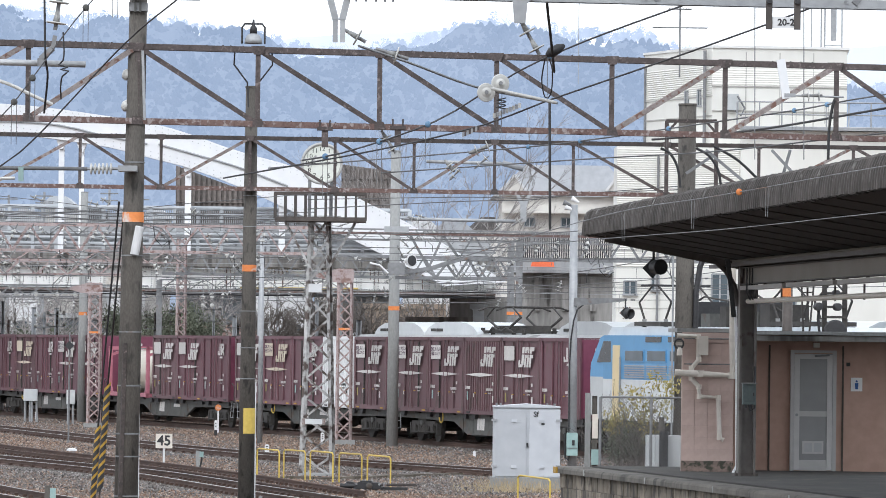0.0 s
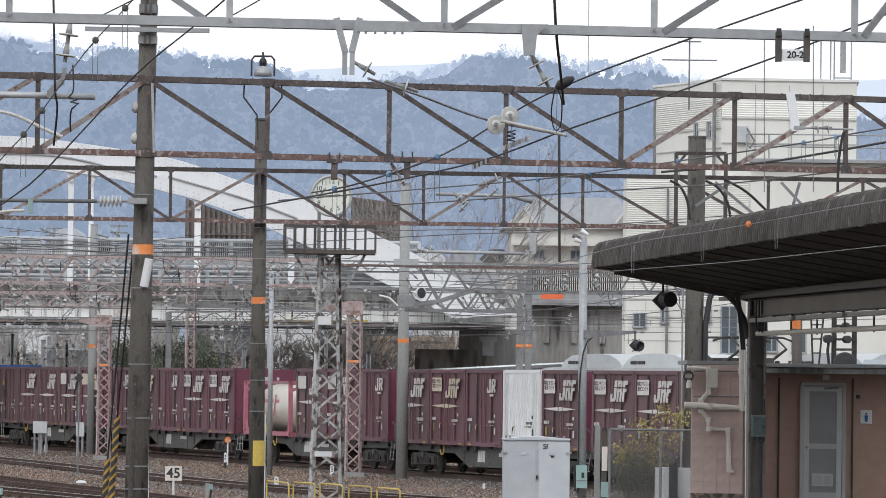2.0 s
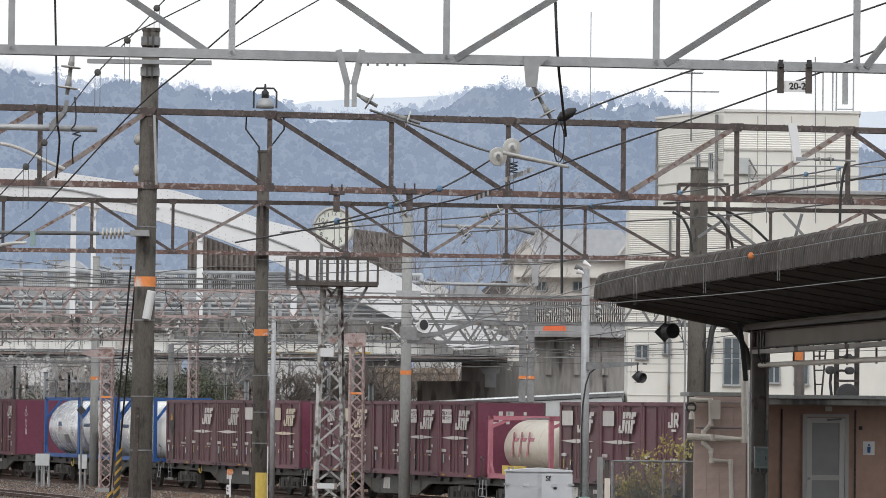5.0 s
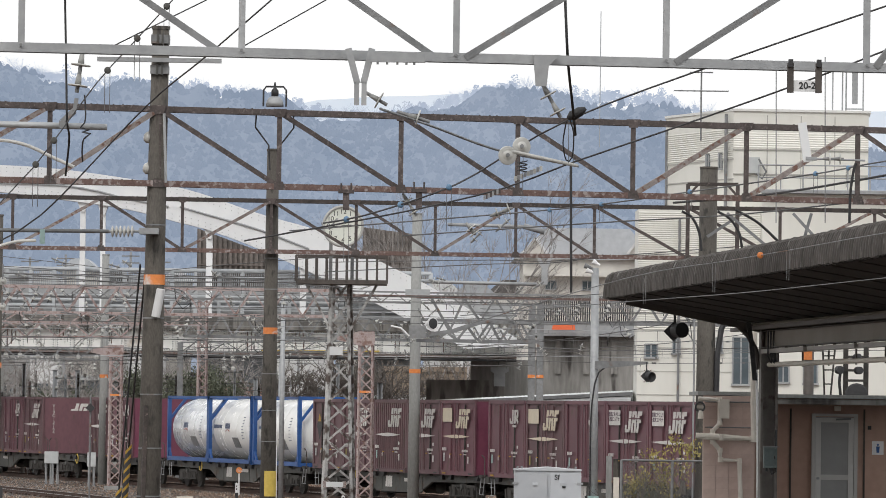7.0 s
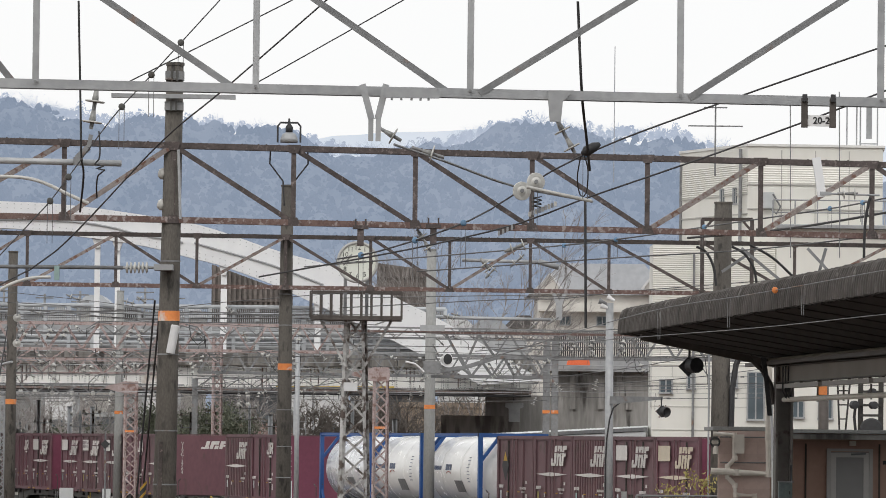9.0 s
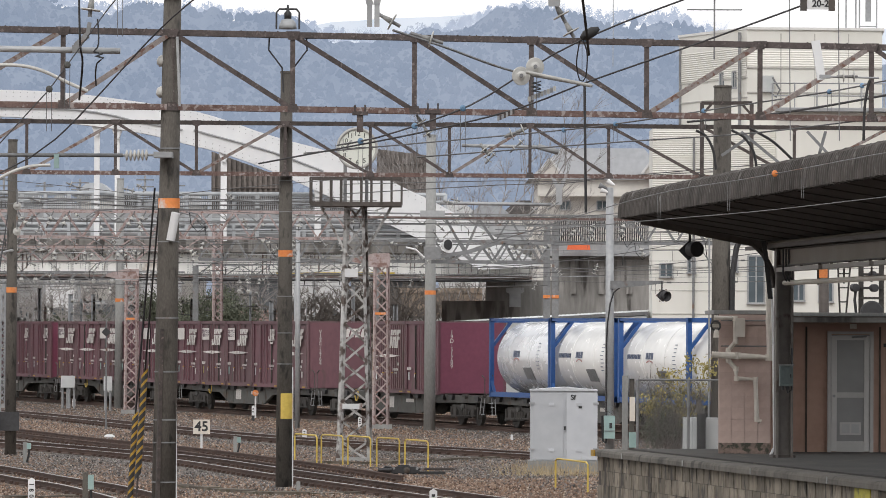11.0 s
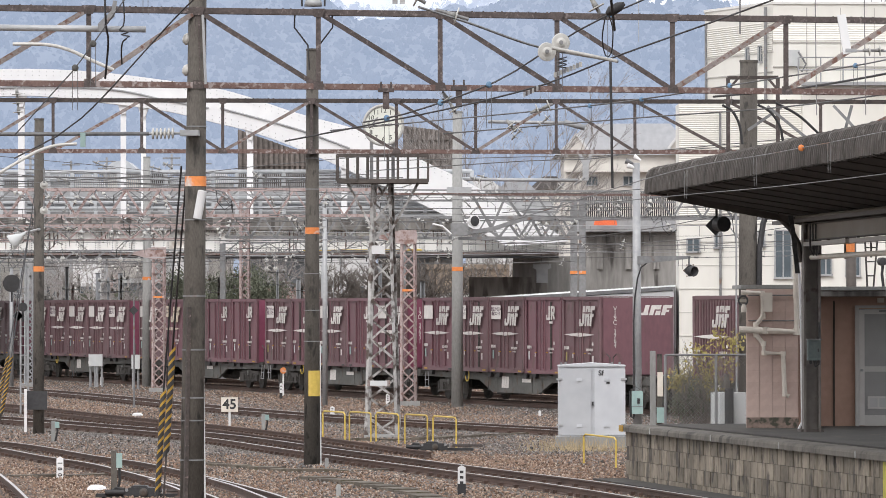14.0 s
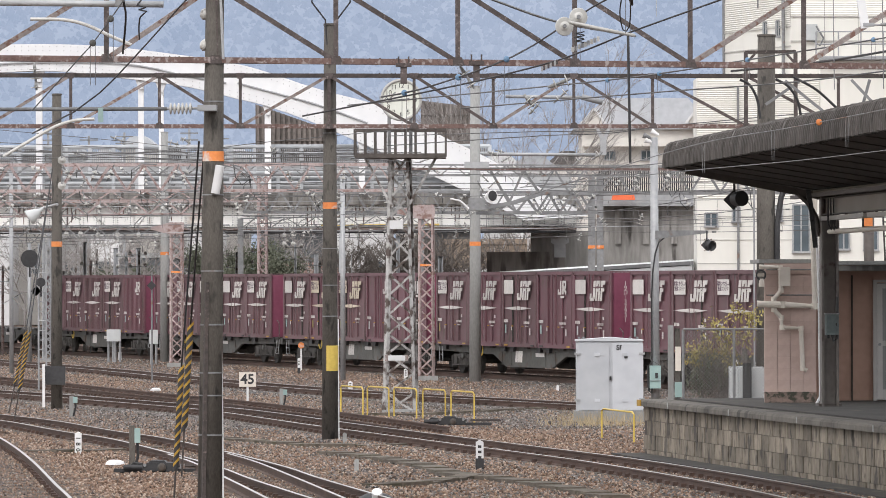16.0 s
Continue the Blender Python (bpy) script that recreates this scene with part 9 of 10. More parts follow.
Mesh().path([(9.054, 105.85, 4.067), (9.033, 105.85, 3.866), (9.072, 105.85, 3.514)], 0.03, 8).make("cable", RUBBER, tg)
# hanging signal under the canopy edge
hs = thing("hanging_signal", "black diamond signal lamp hung from the canopy edge", "signal lamp")
c = (4.898, 93.0, 4.678)
Mesh().box((0, 0, 0), (0.26, 0.05, 0.26), Matrix.Translation((c[0], 93.1, c[2])) @ pose(0, 0, 0, 0, 45, 0)).make("diamond_board", STEEL_BLACK, hs)
Mesh().lathe([(0.13, 0), (0.14, 0.24)], 20, Matrix.Translation((c[0] + 0.04, 93.0, c[2] + 0.02)) @ pose(0, 0, 0, 90, 0, 25)).make("lamp_hood", STEEL_BLACK, hs)
Mesh().tube((c[0] + 0.02, 93.1, c[2] + 0.1), (c[0] + 0.02, 93.1, 5.153), 0.022, n=8).make("hanger", STEEL_BLACK, hs)
Mesh().path([(c[0] + 0.1 * math.cos(k * math.pi / 6) + 0.1, 93.1, 5.174 + 0.1 * math.sin(k * math.pi / 6) + 0.02) for k in range(-4, 4)], 0.02, 6).make("cable_loop", RUBBER, hs)


# ---- trackside signs and posts ----
def sign_post(c, w_, h_, z0, label, text="", post=0.03, back=WHITE):
    root = thing("track_sign", label, "sign")
    Mesh().box((c[0], c[1], z0), (w_, 0.03, h_)).make("board", back, root)
    Mesh().box((c[0], c[1] + 0.02, z0 / 2 - 0.1), (post * 2, 0.03, z0 + 0.2)).make("post", WHITE, root)
    if text:
        lettering(text, h_ * 0.95, Matrix.Translation((c[0], c[1] - 0.02, z0 - 0.0)) @ pose(0, 0, 0, 90, 0, 0), STEEL_BLACK, root)
c = (-6.038, 140.367, -0.15)
sign_post(c, 0.46, 0.4, 0.504, "square white speed sign with black figures on a white post", "45", back=CREAM_PIPE)


def marker(c, w_, h_, label, base=None, rows=3, top="flat", mat=WHITE):
    root = thing("marker_post", label, "marker post")
    Mesh().prism([(-w_ / 2, 0), (w_ / 2, 0), (w_ / 2, h_ - w_ * 0.3), (0, h_), (-w_ / 2, h_ - w_ * 0.3)], w_ * 0.7, Matrix.Translation((c[0], c[1], c[2] - 0.1))).make("post", mat, root)
    if base:
        Mesh().box((c[0], c[1], c[2] + h_ * 0.08), (w_ * 1.06, w_ * 0.78, h_ * 0.4)).make("base", base, root)
    mk_ = Mesh()
    for k in range(rows):
        mk_.box((c[0], c[1] - w_ * 0.36, c[2] - 0.1 + h_ * (0.8 - 0.16 * k)), (w_ * 0.45, 0.006, h_ * 0.08))
    if rows:
        mk_.make("dark_marks", STEEL_BLACK, root)
marker((0.239, 91.413, -0.15), 0.14, 0.6, "white wooden marker post with black base", STEEL_BLACK, 4)
c = (-7.674, 100.486, -0.15)
marker(c, 0.13, 0.5, "white concrete marker post with dark figures", None, 0)
mp_ = thing("distance_figures", "black figures down a white marker post", "figures")
for k_, ch in enumerate("180"):
    lettering(ch, 0.12, Matrix.Translation((c[0], c[1] - 0.05, c[2] + 0.27 - 0.115 * k_)) @ pose(0, 0, 0, 90, 90, 0), STEEL_BLACK, mp_, "figure")
marker((-14.963, 219.708, -0.15), 0.13, 0.45, "small white painted marker post", None, 3)
marker((-3.537, 155.213, -0.15), 0.13, 0.42, "small white painted marker post", None, 2)
marker((-2.091, 175.808, -0.15), 0.13, 0.45, "small white painted marker post", None, 3)
marker((-6.158, 187.242, -0.15), 0.1, 0.65, "slim white marker post with dark foot", STEEL_BLACK, 2)
marker((-2.538, 106.078, -0.15), 0.08, 0.3, "short pale concrete peg", None, 0, mat=CONCRETE_PALE)
marker((-1.954, 90.465, -0.15), 0.08, 0.3, "short pale concrete peg", None, 0, mat=CONCRETE_PALE)
marker((2.823, 156.894, -0.15), 0.08, 0.25, "short white painted wooden peg", None, 0)
marker((-11.344, 179.107, -0.15), 0.08, 0.22, "short white painted wooden peg", None, 0)
marker((0.799, 103.276, -0.15), 0.06, 0.12, "short pale stone marker peg", None, 0)
og = thing("orange_target", "orange round target on a white post", "marker post")
c = (-6.269, 193.231, -0.15)
Mesh().box((c[0], c[1], 0.25), (0.06, 0.05, 0.9)).make("post", WHITE, og)
Mesh().lathe([(0.12, 0), (0.12, 0.04)], 18, Matrix.Translation((c[0], c[1], 0.78)) @ pose(0, 0, 0, 90, 0, 0)).make("target", ORANGE, og)
ws = thing("white_stake", "tall white stake with dark board beside the track", "stake")
c = (-11.245, 135.269, -0.15)
Mesh().box((c[0], c[1], 0.45), (0.07, 0.05, 1.15)).make("stake", WHITE, ws)
Mesh().box((c[0] + 0.28, c[1] + 0.3, 0.72), (0.55, 0.05, 0.5)).make("board", STEEL_BLACK, ws)
for c, hb in (((-6.007, 91.351, -0.15), 0.62), ((-9.872, 127.11, -0.15), 0.36), ((-4.942, 136.01, -0.15), 0.34)):
    pj = thing("cable_post", "short concrete post with teal connection box", "post")
    Mesh().box((c[0], c[1], hb / 2 - 0.1), (0.1, 0.1, hb + 0.2)).make("post", CONCRETE_PALE if hb < 0.6 else CONCRETE, pj)
    Mesh().box((c[0] + 0.1, c[1] - 0.05, hb * 0.72), (0.1, 0.1, hb * 0.42)).make("box", TEAL, pj)
    Mesh().path([(c[0] + 0.1, c[1] - 0.05, hb * 0.5), (c[0] + 0.11, c[1] - 0.05, 0.1), (c[0] + 0.05, c[1] - 0.05, -0.15)], 0.025, 8).make("cable", RUBBER, pj)
# white lineside boxes on posts
for c, w_, zz, hh_ in (((-15.03, 215.069, -0.15), 0.34, 0.95, 0.5), ((-14.74, 215.023, -0.15), 0.26, 0.95, 0.5), ((-12.83, 208.827, -0.15), 0.34, 0.95, 0.58), ((-17.67, 240.988, -0.15), 0.42, 0.3, 0.4)):
    bxx = thing("lineside_box", "pale grey lineside equipment box on pipe legs", "box")
    Mesh().box((c[0], c[1], zz), (w_, 0.3, hh_)).make("case", LOCO_GREY, bxx)
    for s in (-0.1, 0.1):
        Mesh().tube((c[0] + s, c[1], -0.2), (c[0] + s, c[1], zz), 0.05, n=8).make("leg", GALV, bxx)
tp = thing("slim_post", "slim grey post with grey plate", "post")
c = (-17.389, 235.367, -0.15)
Mesh().tube((c[0], c[1], -0.2), (c[0], c[1], 2.4), 0.03, n=8).make("post", GALV, tp)
Mesh().box((c[0], c[1] - 0.04, 2.2), (0.2, 0.03, 0.5)).make("plate", GALV, tp)


# ---- striped guy guards ----
def striped_guard(a, b, top, r, label):
    """Guy wire down to the ground with a yellow and black guard tube."""
    root = thing("guy_guard", label, "guy wire")
    a, b, top = Vector(a), Vector(b), Vector(top)
    n = 22
    d = (b - a) / n
    for k in range(n):
        # slanted rings, black wider than yellow
        p, q = a + d * (k + (0.12 if k % 2 else -0.12)), a + d * (k + 1 + (-0.12 if k % 2 else 0.12))
        me = Mesh()
        seg = 12
        for c_ in (p, q):
            me.v += [(c_.x + r * math.cos(6.2832 * i / seg), c_.y + r * math.sin(6.2832 * i / seg), c_.z + r * 1.1 * math.cos(6.2832 * i / seg)) for i in range(seg)]
        me.f = [(i, (i + 1) % seg, seg + (i + 1) % seg, seg + i) for i in range(seg)]
        me.make("stripe", STRIPE_YELLOW if k % 2 else STEEL_BLACK, root)
    Mesh().tube(b, top, 0.014, n=6).make("wire", STEEL_BLACK, root)
    low = a + (a - b).normalized() * 0.7
    low.z = max(low.z, -0.15)
    Mesh().tube(low, a, 0.016, n=6).make("anchor_rod", RUST_DARK, root)
striped_guard((-4.173, 73.0, 0.519), (-4.088, 73.0, 1.987), (-3.75, 71.5, 5.182), 0.045, "guy wire in a yellow and black striped guard")
striped_guard((-4.16, 75.0, 1.029), (-4.065, 75.0, 2.579), (-3.67, 71.5, 5.181), 0.05, "guy wire in a yellow and black striped guard")
striped_guard((-10.372, 118.0, 0.712), (-10.146, 118.0, 2.022), (-9.924, 122.0, 5.912), 0.06, "guy wire in a yellow and black striped guard")
striped_guard((-10.565, 119.0, 0.823), (-10.311, 119.0, 2.039), (-9.979, 122.0, 5.506), 0.05, "guy wire in a yellow and black striped guard")


# ---- point machines, rods and small yard objects ----
def point_machine(c, ln, ang):
    root = thing("point_machine", "black point machine with long operating rods", "point machine", Matrix.Translation((c[0], c[1], -0.16)) @ pose(0, 0, 0, 0, 0, ang))
    Mesh().prism([(-0.3, 0.02), (0.34, 0.02), (0.34, 0.13), (0.26, 0.17), (-0.2, 0.17), (-0.3, 0.12)], 0.34, None).make("case", STEEL_BLACK, root)
    Mesh().prism([(-0.18, 0.17), (0.14, 0.17), (0.1, 0.21), (-0.14, 0.21)], 0.24, None).make("lid", STEEL_BLACK, root)
    for x in (-0.24, 0.3):
        Mesh().tube((x, -0.19, 0.13), (x, -0.15, 0.13), 0.03, n=8).make("cover_bolt", GALV_DARK, root)
    Mesh().lathe([(0.075, 0), (0.075, 0.05), (0.04, 0.07)], 14, Matrix.Translation((0.06, -0.17, 0.09)) @ pose(0, 0, 0, 90, 0, 0)).make("crank_cover", WAGON_GREY, root)
    for y in (-0.06, 0.1):
        Mesh().box((0, y, 0.03), (ln, 0.07, 0.06)).make("sole_bar", STEEL_BLACK, root)
    Mesh().tube((-0.62, -0.14, 0.09), (-0.28, -0.14, 0.09), 0.05).make("motor", STEEL_BLACK, root)
    Mesh().tube((0.34, -0.1, 0.11), (ln * 0.62, -0.1, 0.11), 0.018, n=8).make("operating_rod", RUST_DARK, root)
    Mesh().tube((0.34, 0.02, 0.13), (ln * 0.6, 0.02, 0.13), 0.016, n=8).make("detector_rod", RUST_DARK, root)
    Mesh().box((0.42, -0.1, 0.11), (0.08, 0.08, 0.08)).make("rod_joint", GALV_DARK, root)
    Mesh().path([(-0.3, 0.0, 0.14), (-0.45, 0.05, 0.16), (-0.6, 0.12, 0.05), (-0.7, 0.14, -0.02)], 0.025, 8).make("cable", RUBBER, root)
point_machine((-5.428, 89.892, -0.15), 1.6, -3)
point_machine((-0.36, 118.844, -0.15), 1.9, -4)
for k, (c, s) in enumerate((((-6.471, 93.574, -0.15), 0.13), ((-9.629, 157.536, -0.15), 0.12))):
    sk = Mesh()
    st = random.Random(k)
    sk.lathe([(s * 1.1, 0), (s, s * 0.5), (s * 0.6, s * 0.85), (0.02, s * 0.9)], 9, Matrix.Translation((c[0], c[1], -0.16)) @ Matrix.Diagonal((1.3, 1, 0.8, 1)))
    tagged(sk.make("white_stone", WHITE), "white painted stone on the ballast", "stone")


def trough(pts, w_, label, mat=TROUGH_LID):
    line = smooth_line(pts, 0.5)
    root = setting(new("cable_trough"), label, "cable trough")
    for i in range(0, len(line) - 1):
        a, b = line[i], line[i + 1]
        d = b - a
        ob = Mesh().box((0, 0, 0), (d.length - 0.015, w_, 0.12)).make("lid", mat, root)
        ob.location = ((a.x + b.x) / 2, (a.y + b.y) / 2, -0.178 + 0.012 * math.sin(i * 2.1))
        ob.rotation_euler = (0, 0, math.atan2(d.y, d.x))
trough([(-2.727, 99.812), (-1.673, 96.606), (-0.779, 92.431), (-0.155, 88.069), (0.8, 85.567), (2.314, 78.813)], 0.45, "grey concrete cable trough lids across the ballast")
trough([(-1.632, 83.553), (-0.712, 84.538), (0.236, 88.083)], 0.4, "grey concrete cable trough lids")
trough([(-5.413, 109.255), (-4.081, 106.185), (-2.957, 104.001), (-1.572, 104.062), (-0.419, 104.849)], 0.35, "mossy concrete cable trough edge")
trough([(-8.671, 100.574), (-7.694, 100.959), (-6.733, 101.694), (-6.313, 103.129)], 0.5, "mossy concrete cable trough edge")
trough([(-3.079, 128.284), (-1.084, 128.393), (0.791, 131.918), (2.748, 134.416)], 0.3, "pale concrete walkway edge")
bo = thing("balise", "flat black round track device with white centre", "track device")
c = (-1.36, 76.514, -0.15)
Mesh().lathe([(0.28, 0), (0.26, 0.1), (0.15, 0.16)], 24, Matrix.Translation((c[0], c[1], -0.15))).make("body", STEEL_BLACK, bo)
Mesh().lathe([(0.08, 0), (0.08, 0.2)], 16, Matrix.Translation((c[0] + 0.02, c[1] - 0.2, -0.1)) @ pose(0, 0, 0, 40, 0, 0)).make("lens", WHITE, bo)
yb2 = thing("stop_bracket", "yellow channel-shaped steel bracket at the platform foot", "bracket")
for z in (-0.13, 0.12):
    Mesh().box((6.76, 79.3, z), (0.34, 0.3, 0.06)).make("flange", YELLOW, yb2)
Mesh().box((6.95, 79.3, -0.005), (0.06, 0.3, 0.31)).make("web", YELLOW, yb2)

# ---- shrubs and grass ----
def leaf_cloud(me, c, rad, n, size, seed, squash=1.0):
    st = random.Random(seed)
    for _ in range(n):
        v = Vector((st.gauss(0, 0.45), st.gauss(0, 0.45), st.gauss(0, 0.45) * squash)) * rad
        a = Euler((st.uniform(0, 6.3), st.uniform(0, 6.3), st.uniform(0, 6.3))).to_matrix()
        s = size * st.uniform(0.6, 1.3)
        p = Vector(c) + v
        i = len(me.v)
        me.v += [tuple(p + a @ Vector(q)) for q in ((-s, 0, 0), (0, -s * 0.45, 0), (s, 0, 0), (0, s * 0.45, 0))]
        me.f.append((i, i + 1, i + 2, i + 3))


def bare_branches(me, p, d, ln, r, depth, st, spread=0.5):
    q = p + d * ln
    me.tube(p, q, r, r * 0.75, n=5, caps=False)
    if depth == 0:
        return
    for _ in range(st.choice((2, 3, 3))):
        nd = (d + Vector((st.gauss(0, spread), st.gauss(0, spread), st.gauss(0.1, spread * 0.6)))).normalized()
        bare_branches(me, p.lerp(q, st.uniform(0.55, 1.0)), nd, ln * st.uniform(0.55, 0.85), r * 0.68, depth - 1, st, spread)


sh = thing("shrub", "straggly shrub with yellow-green leaves and bare twigs", "shrub")
tw, lv, ly = Mesh(), Mesh(), Mesh()
st = random.Random(8)
for k in range(15):
    c = Vector((4.761 + 1.0 * k / 25, 103.0 + st.uniform(-0.4, 0.4), -0.15))
    bare_branches(tw, c, Vector((st.gauss(0, 0.1), st.gauss(0, 0.1), 1)).normalized(), st.uniform(0.7, 1.0), 0.013, 4, st, 0.24)
for c, n, r_, y_ in [((4.704, 103.0, 1.209), 190, 0.3, 0), ((4.875, 103.0, 1.495), 170, 0.3, 0), ((4.761, 103.0, 1.781), 90, 0.3, 1), ((5.219, 103.0, 1.838), 80, 0.3, 1), ((5.585, 103.0, 2.044), 60, 0.28, 1), ((5.104, 103.0, 2.25), 50, 0.3, 1), ((5.814, 103.0, 2.433), 50, 0.25, 1), ((5.505, 103.0, 2.582), 30, 0.22, 1), ((5.081, 103.0, 1.209), 150, 0.28, 0), ((4.646, 103.0, 1.609), 60, 0.2, 1), ((5.39, 103.0, 1.495), 60, 0.3, 1)]:
    leaf_cloud(ly if y_ else lv, c, r_ * 1.05, int(n * 2.2), 0.042, int(n * 7 + r_ * 100))
tw.make("twig_mass", BARK, sh)
lv.make("green_crown", LEAF, sh)
ly.make("yellow_crown", LEAF_YELLOW, sh)
gr = Mesh()
st = random.Random(3)
for c, n, w_ in [((2.698, 118.572, -0.15), 160, 0.5), ((3.045, 121.904, -0.15), 140, 0.5), ((3.486, 118.502, -0.15), 120, 0.5), ((3.424, 123.369, -0.15), 100, 0.4), ((4.158, 126.947, -0.15), 60, 0.4)]:
    for _ in range(n):
        x, y = c[0] + st.gauss(0, w_), c[1] + st.gauss(0, w_ * 1.5)
        h = st.uniform(0.12, 0.38)
        dx, dy = st.gauss(0, 0.12), st.gauss(0, 0.12)
        i = len(gr.v)
        gr.v += [(x - 0.006, y, -0.16), (x + 0.006, y, -0.16), (x + dx, y + dy, -0.16 + h)]
        gr.f.append((i, i + 1, i + 2))
tagged(gr.make("dry_grass", DRY_GRASS), "dry straw-coloured grass tufts on the ballast", "grass", "", "stuff")
# loose stones over the whole ballast, thick enough to hide the bed
import numpy as np
nst = 175000
rs = np.random.default_rng(12)
band = rs.random(nst)
sy = 70.0 * (250.0 / 70.0) ** (band ** 0.9)
sx = rs.uniform(-0.115, 0.1, nst) * sy
size = rs.uniform(0.013, 0.03, nst) * (0.85 + sy / 500)
near_d = np.full(nst, 99.0)
for ln in TRACK_LINES:
    pts = np.array([(p.x, p.y) for p in ln])
    for p in pts[::2]:
        near_d = np.minimum(near_d, np.hypot(sx - p[0], (sy - p[1]) * 0.35))
    for p, q in zip(pts[:-1:3], pts[3::3]):
        dd = q - p
        L2 = float(dd @ dd)
        tt = np.clip(((sx - p[0]) * dd[0] + (sy - p[1]) * dd[1]) / L2, 0, 1)
        near_d = np.minimum(near_d, np.hypot(sx - p[0] - tt * dd[0], sy - p[1] - tt * dd[1]))
sz = np.where(near_d < 1.3, -0.15, np.where(near_d < 1.9, -0.15 - (near_d - 1.3) * 0.04, -0.172)) + rs.uniform(-0.015, 0.012, nst)
pa_x, pa_y = sx - PA.x, sy - PA.y
along, across = pa_x * PD.x + pa_y * PD.y, pa_x * PN.x + pa_y * PN.y
sz = np.where((along > -0.3) & (across > -0.72), -0.4, sz)
size = np.where(near_d < 0.75, size * 0.75, size)
sz = np.where(near_d < 0.46, np.where(rs.random(nst) < 0.65, -0.138, -0.155), np.where(near_d < 0.75, sz - 0.008, sz))
octa = np.array([(1, 0, 0), (-1, 0, 0), (0, 1, 0), (0, -1, 0), (0, 0, 1), (0, 0, -1)], float)
octf = np.array([(0, 2, 4), (2, 1, 4), (1, 3, 4), (3, 0, 4), (2, 0, 5), (1, 2, 5), (3, 1, 5), (0, 3, 5)])
an = rs.uniform(0, 6.28, (nst, 3))
cx, sx_, cy, sy_, cz, sz_ = np.cos(an[:, 0]), np.sin(an[:, 0]), np.cos(an[:, 1]), np.sin(an[:, 1]), np.cos(an[:, 2]), np.sin(an[:, 2])
rot_ = np.stack([np.stack([cy * cz, -cy * sz_, sy_], 1), np.stack([cx * sz_ + sx_ * sy_ * cz, cx * cz - sx_ * sy_ * sz_, -sx_ * cy], 1),
                 np.stack([sx_ * sz_ - cx * sy_ * cz, sx_ * cz + cx * sy_ * sz_, cx * cy], 1)], 1)
sv = octa[None] * size[:, None, None] * rs.uniform(0.65, 1.3, (nst, 6, 3))
sv = np.einsum("nij,nkj->nki", rot_, sv) + np.stack([sx, sy, sz], 1)[:, None, :]
brown_share = np.where(sy < 116, 0.92, np.where(sy < 165, 0.35, 0.6)) + 0.3 * np.sin(sx * 0.7 + sy * 0.13)
brown_share = np.where((near_d < 1.0) & (sy > 105), brown_share - 0.2, brown_share)
is_brown = rs.random(nst) < brown_share


def stone_material(name, ramp):
    m = bpy.data.materials.new(name)
    m.use_nodes = True
    ns = m.node_tree.nodes
    gi = ns.new("ShaderNodeNewGeometry")
    cr = ns.new("ShaderNodeValToRGB")
    cr.color_ramp.elements[0].color, cr.color_ramp.elements[1].color = (*ramp[0], 1), (*ramp[-1], 1)
    for k, c in enumerate(ramp[1:-1]):
        cr.color_ramp.elements.new((k + 1) / (len(ramp) - 1)).color = (*c, 1)
    m.node_tree.links.new(gi.outputs["Random Per Island"], cr.inputs[0])
    m.node_tree.links.new(cr.outputs[0], ns["Principled BSDF"].inputs["Base Color"])
    ns["Principled BSDF"].inputs["Roughness"].default_value = 0.95
    return m


for nm, pick, ramp, lab in (("brown_stones", is_brown, ((0.07, 0.05, 0.038), (0.17, 0.105, 0.072), (0.25, 0.16, 0.112), (0.3, 0.205, 0.15), (0.36, 0.27, 0.21), (0.5, 0.42, 0.35)), "loose brown and tan ballast stones"),
                            ("grey_stones", ~is_brown, ((0.045, 0.042, 0.04), (0.1, 0.091, 0.086), (0.15, 0.137, 0.128), (0.195, 0.18, 0.168), (0.25, 0.233, 0.22), (0.38, 0.36, 0.345)), "loose grey ballast stones")):
    v = sv[pick]
    n = len(v)
    f = (octf[None] + 6 * np.arange(n)[:, None, None]).reshape(-1, 3)
    me = bpy.data.meshes.new(nm)
    me.vertices.add(n * 6)
    me.vertices.foreach_set("co", v.reshape(-1))
    me.loops.add(len(f) * 3)
    me.loops.foreach_set("vertex_index", f.reshape(-1).astype(np.int32))
    me.polygons.add(len(f))
    me.polygons.foreach_set("loop_start", (np.arange(len(f)) * 3).astype(np.int32))
    me.update(calc_edges=True)
    me.materials.append(stone_material(nm, ramp))
    tagged(new(nm, me), lab, "ballast", "", "stuff")


# ---- town and trees behind the yard ----
def house(c, w_, d_, h_, roof_h, wall, roof, label, gable=True):
    root = thing("house", label, "house", Matrix.Translation(c))
    Mesh().box((0, 0, h_ / 2), (w_, d_, h_)).make("wall", wall, root)
    if gable:
        Mesh().prism([(-w_ / 2 - 0.4, h_), (w_ / 2 + 0.4, h_), (w_ / 2 - 0.8, h_ + roof_h), (-w_ / 2 + 0.8, h_ + roof_h)], d_ + 0.8, None).make("roof", roof, root)
    else:
        Mesh().box((0, 0, h_ + 0.1), (w_ + 0.3, d_ + 0.3, 0.3)).make("roof", roof, root)
    n = max(1, int(w_ / 2.4)) if gable else 0
    for k in range(n):
        for z in ([h_ * 0.35, h_ * 0.75] if h_ > 4.5 else [h_ * 0.55]):
            xx = -w_ / 2 + (k + 0.5) * w_ / n
            far_window(xx, z, 1.0, 1.0, -d_ / 2 - 0.02, root)
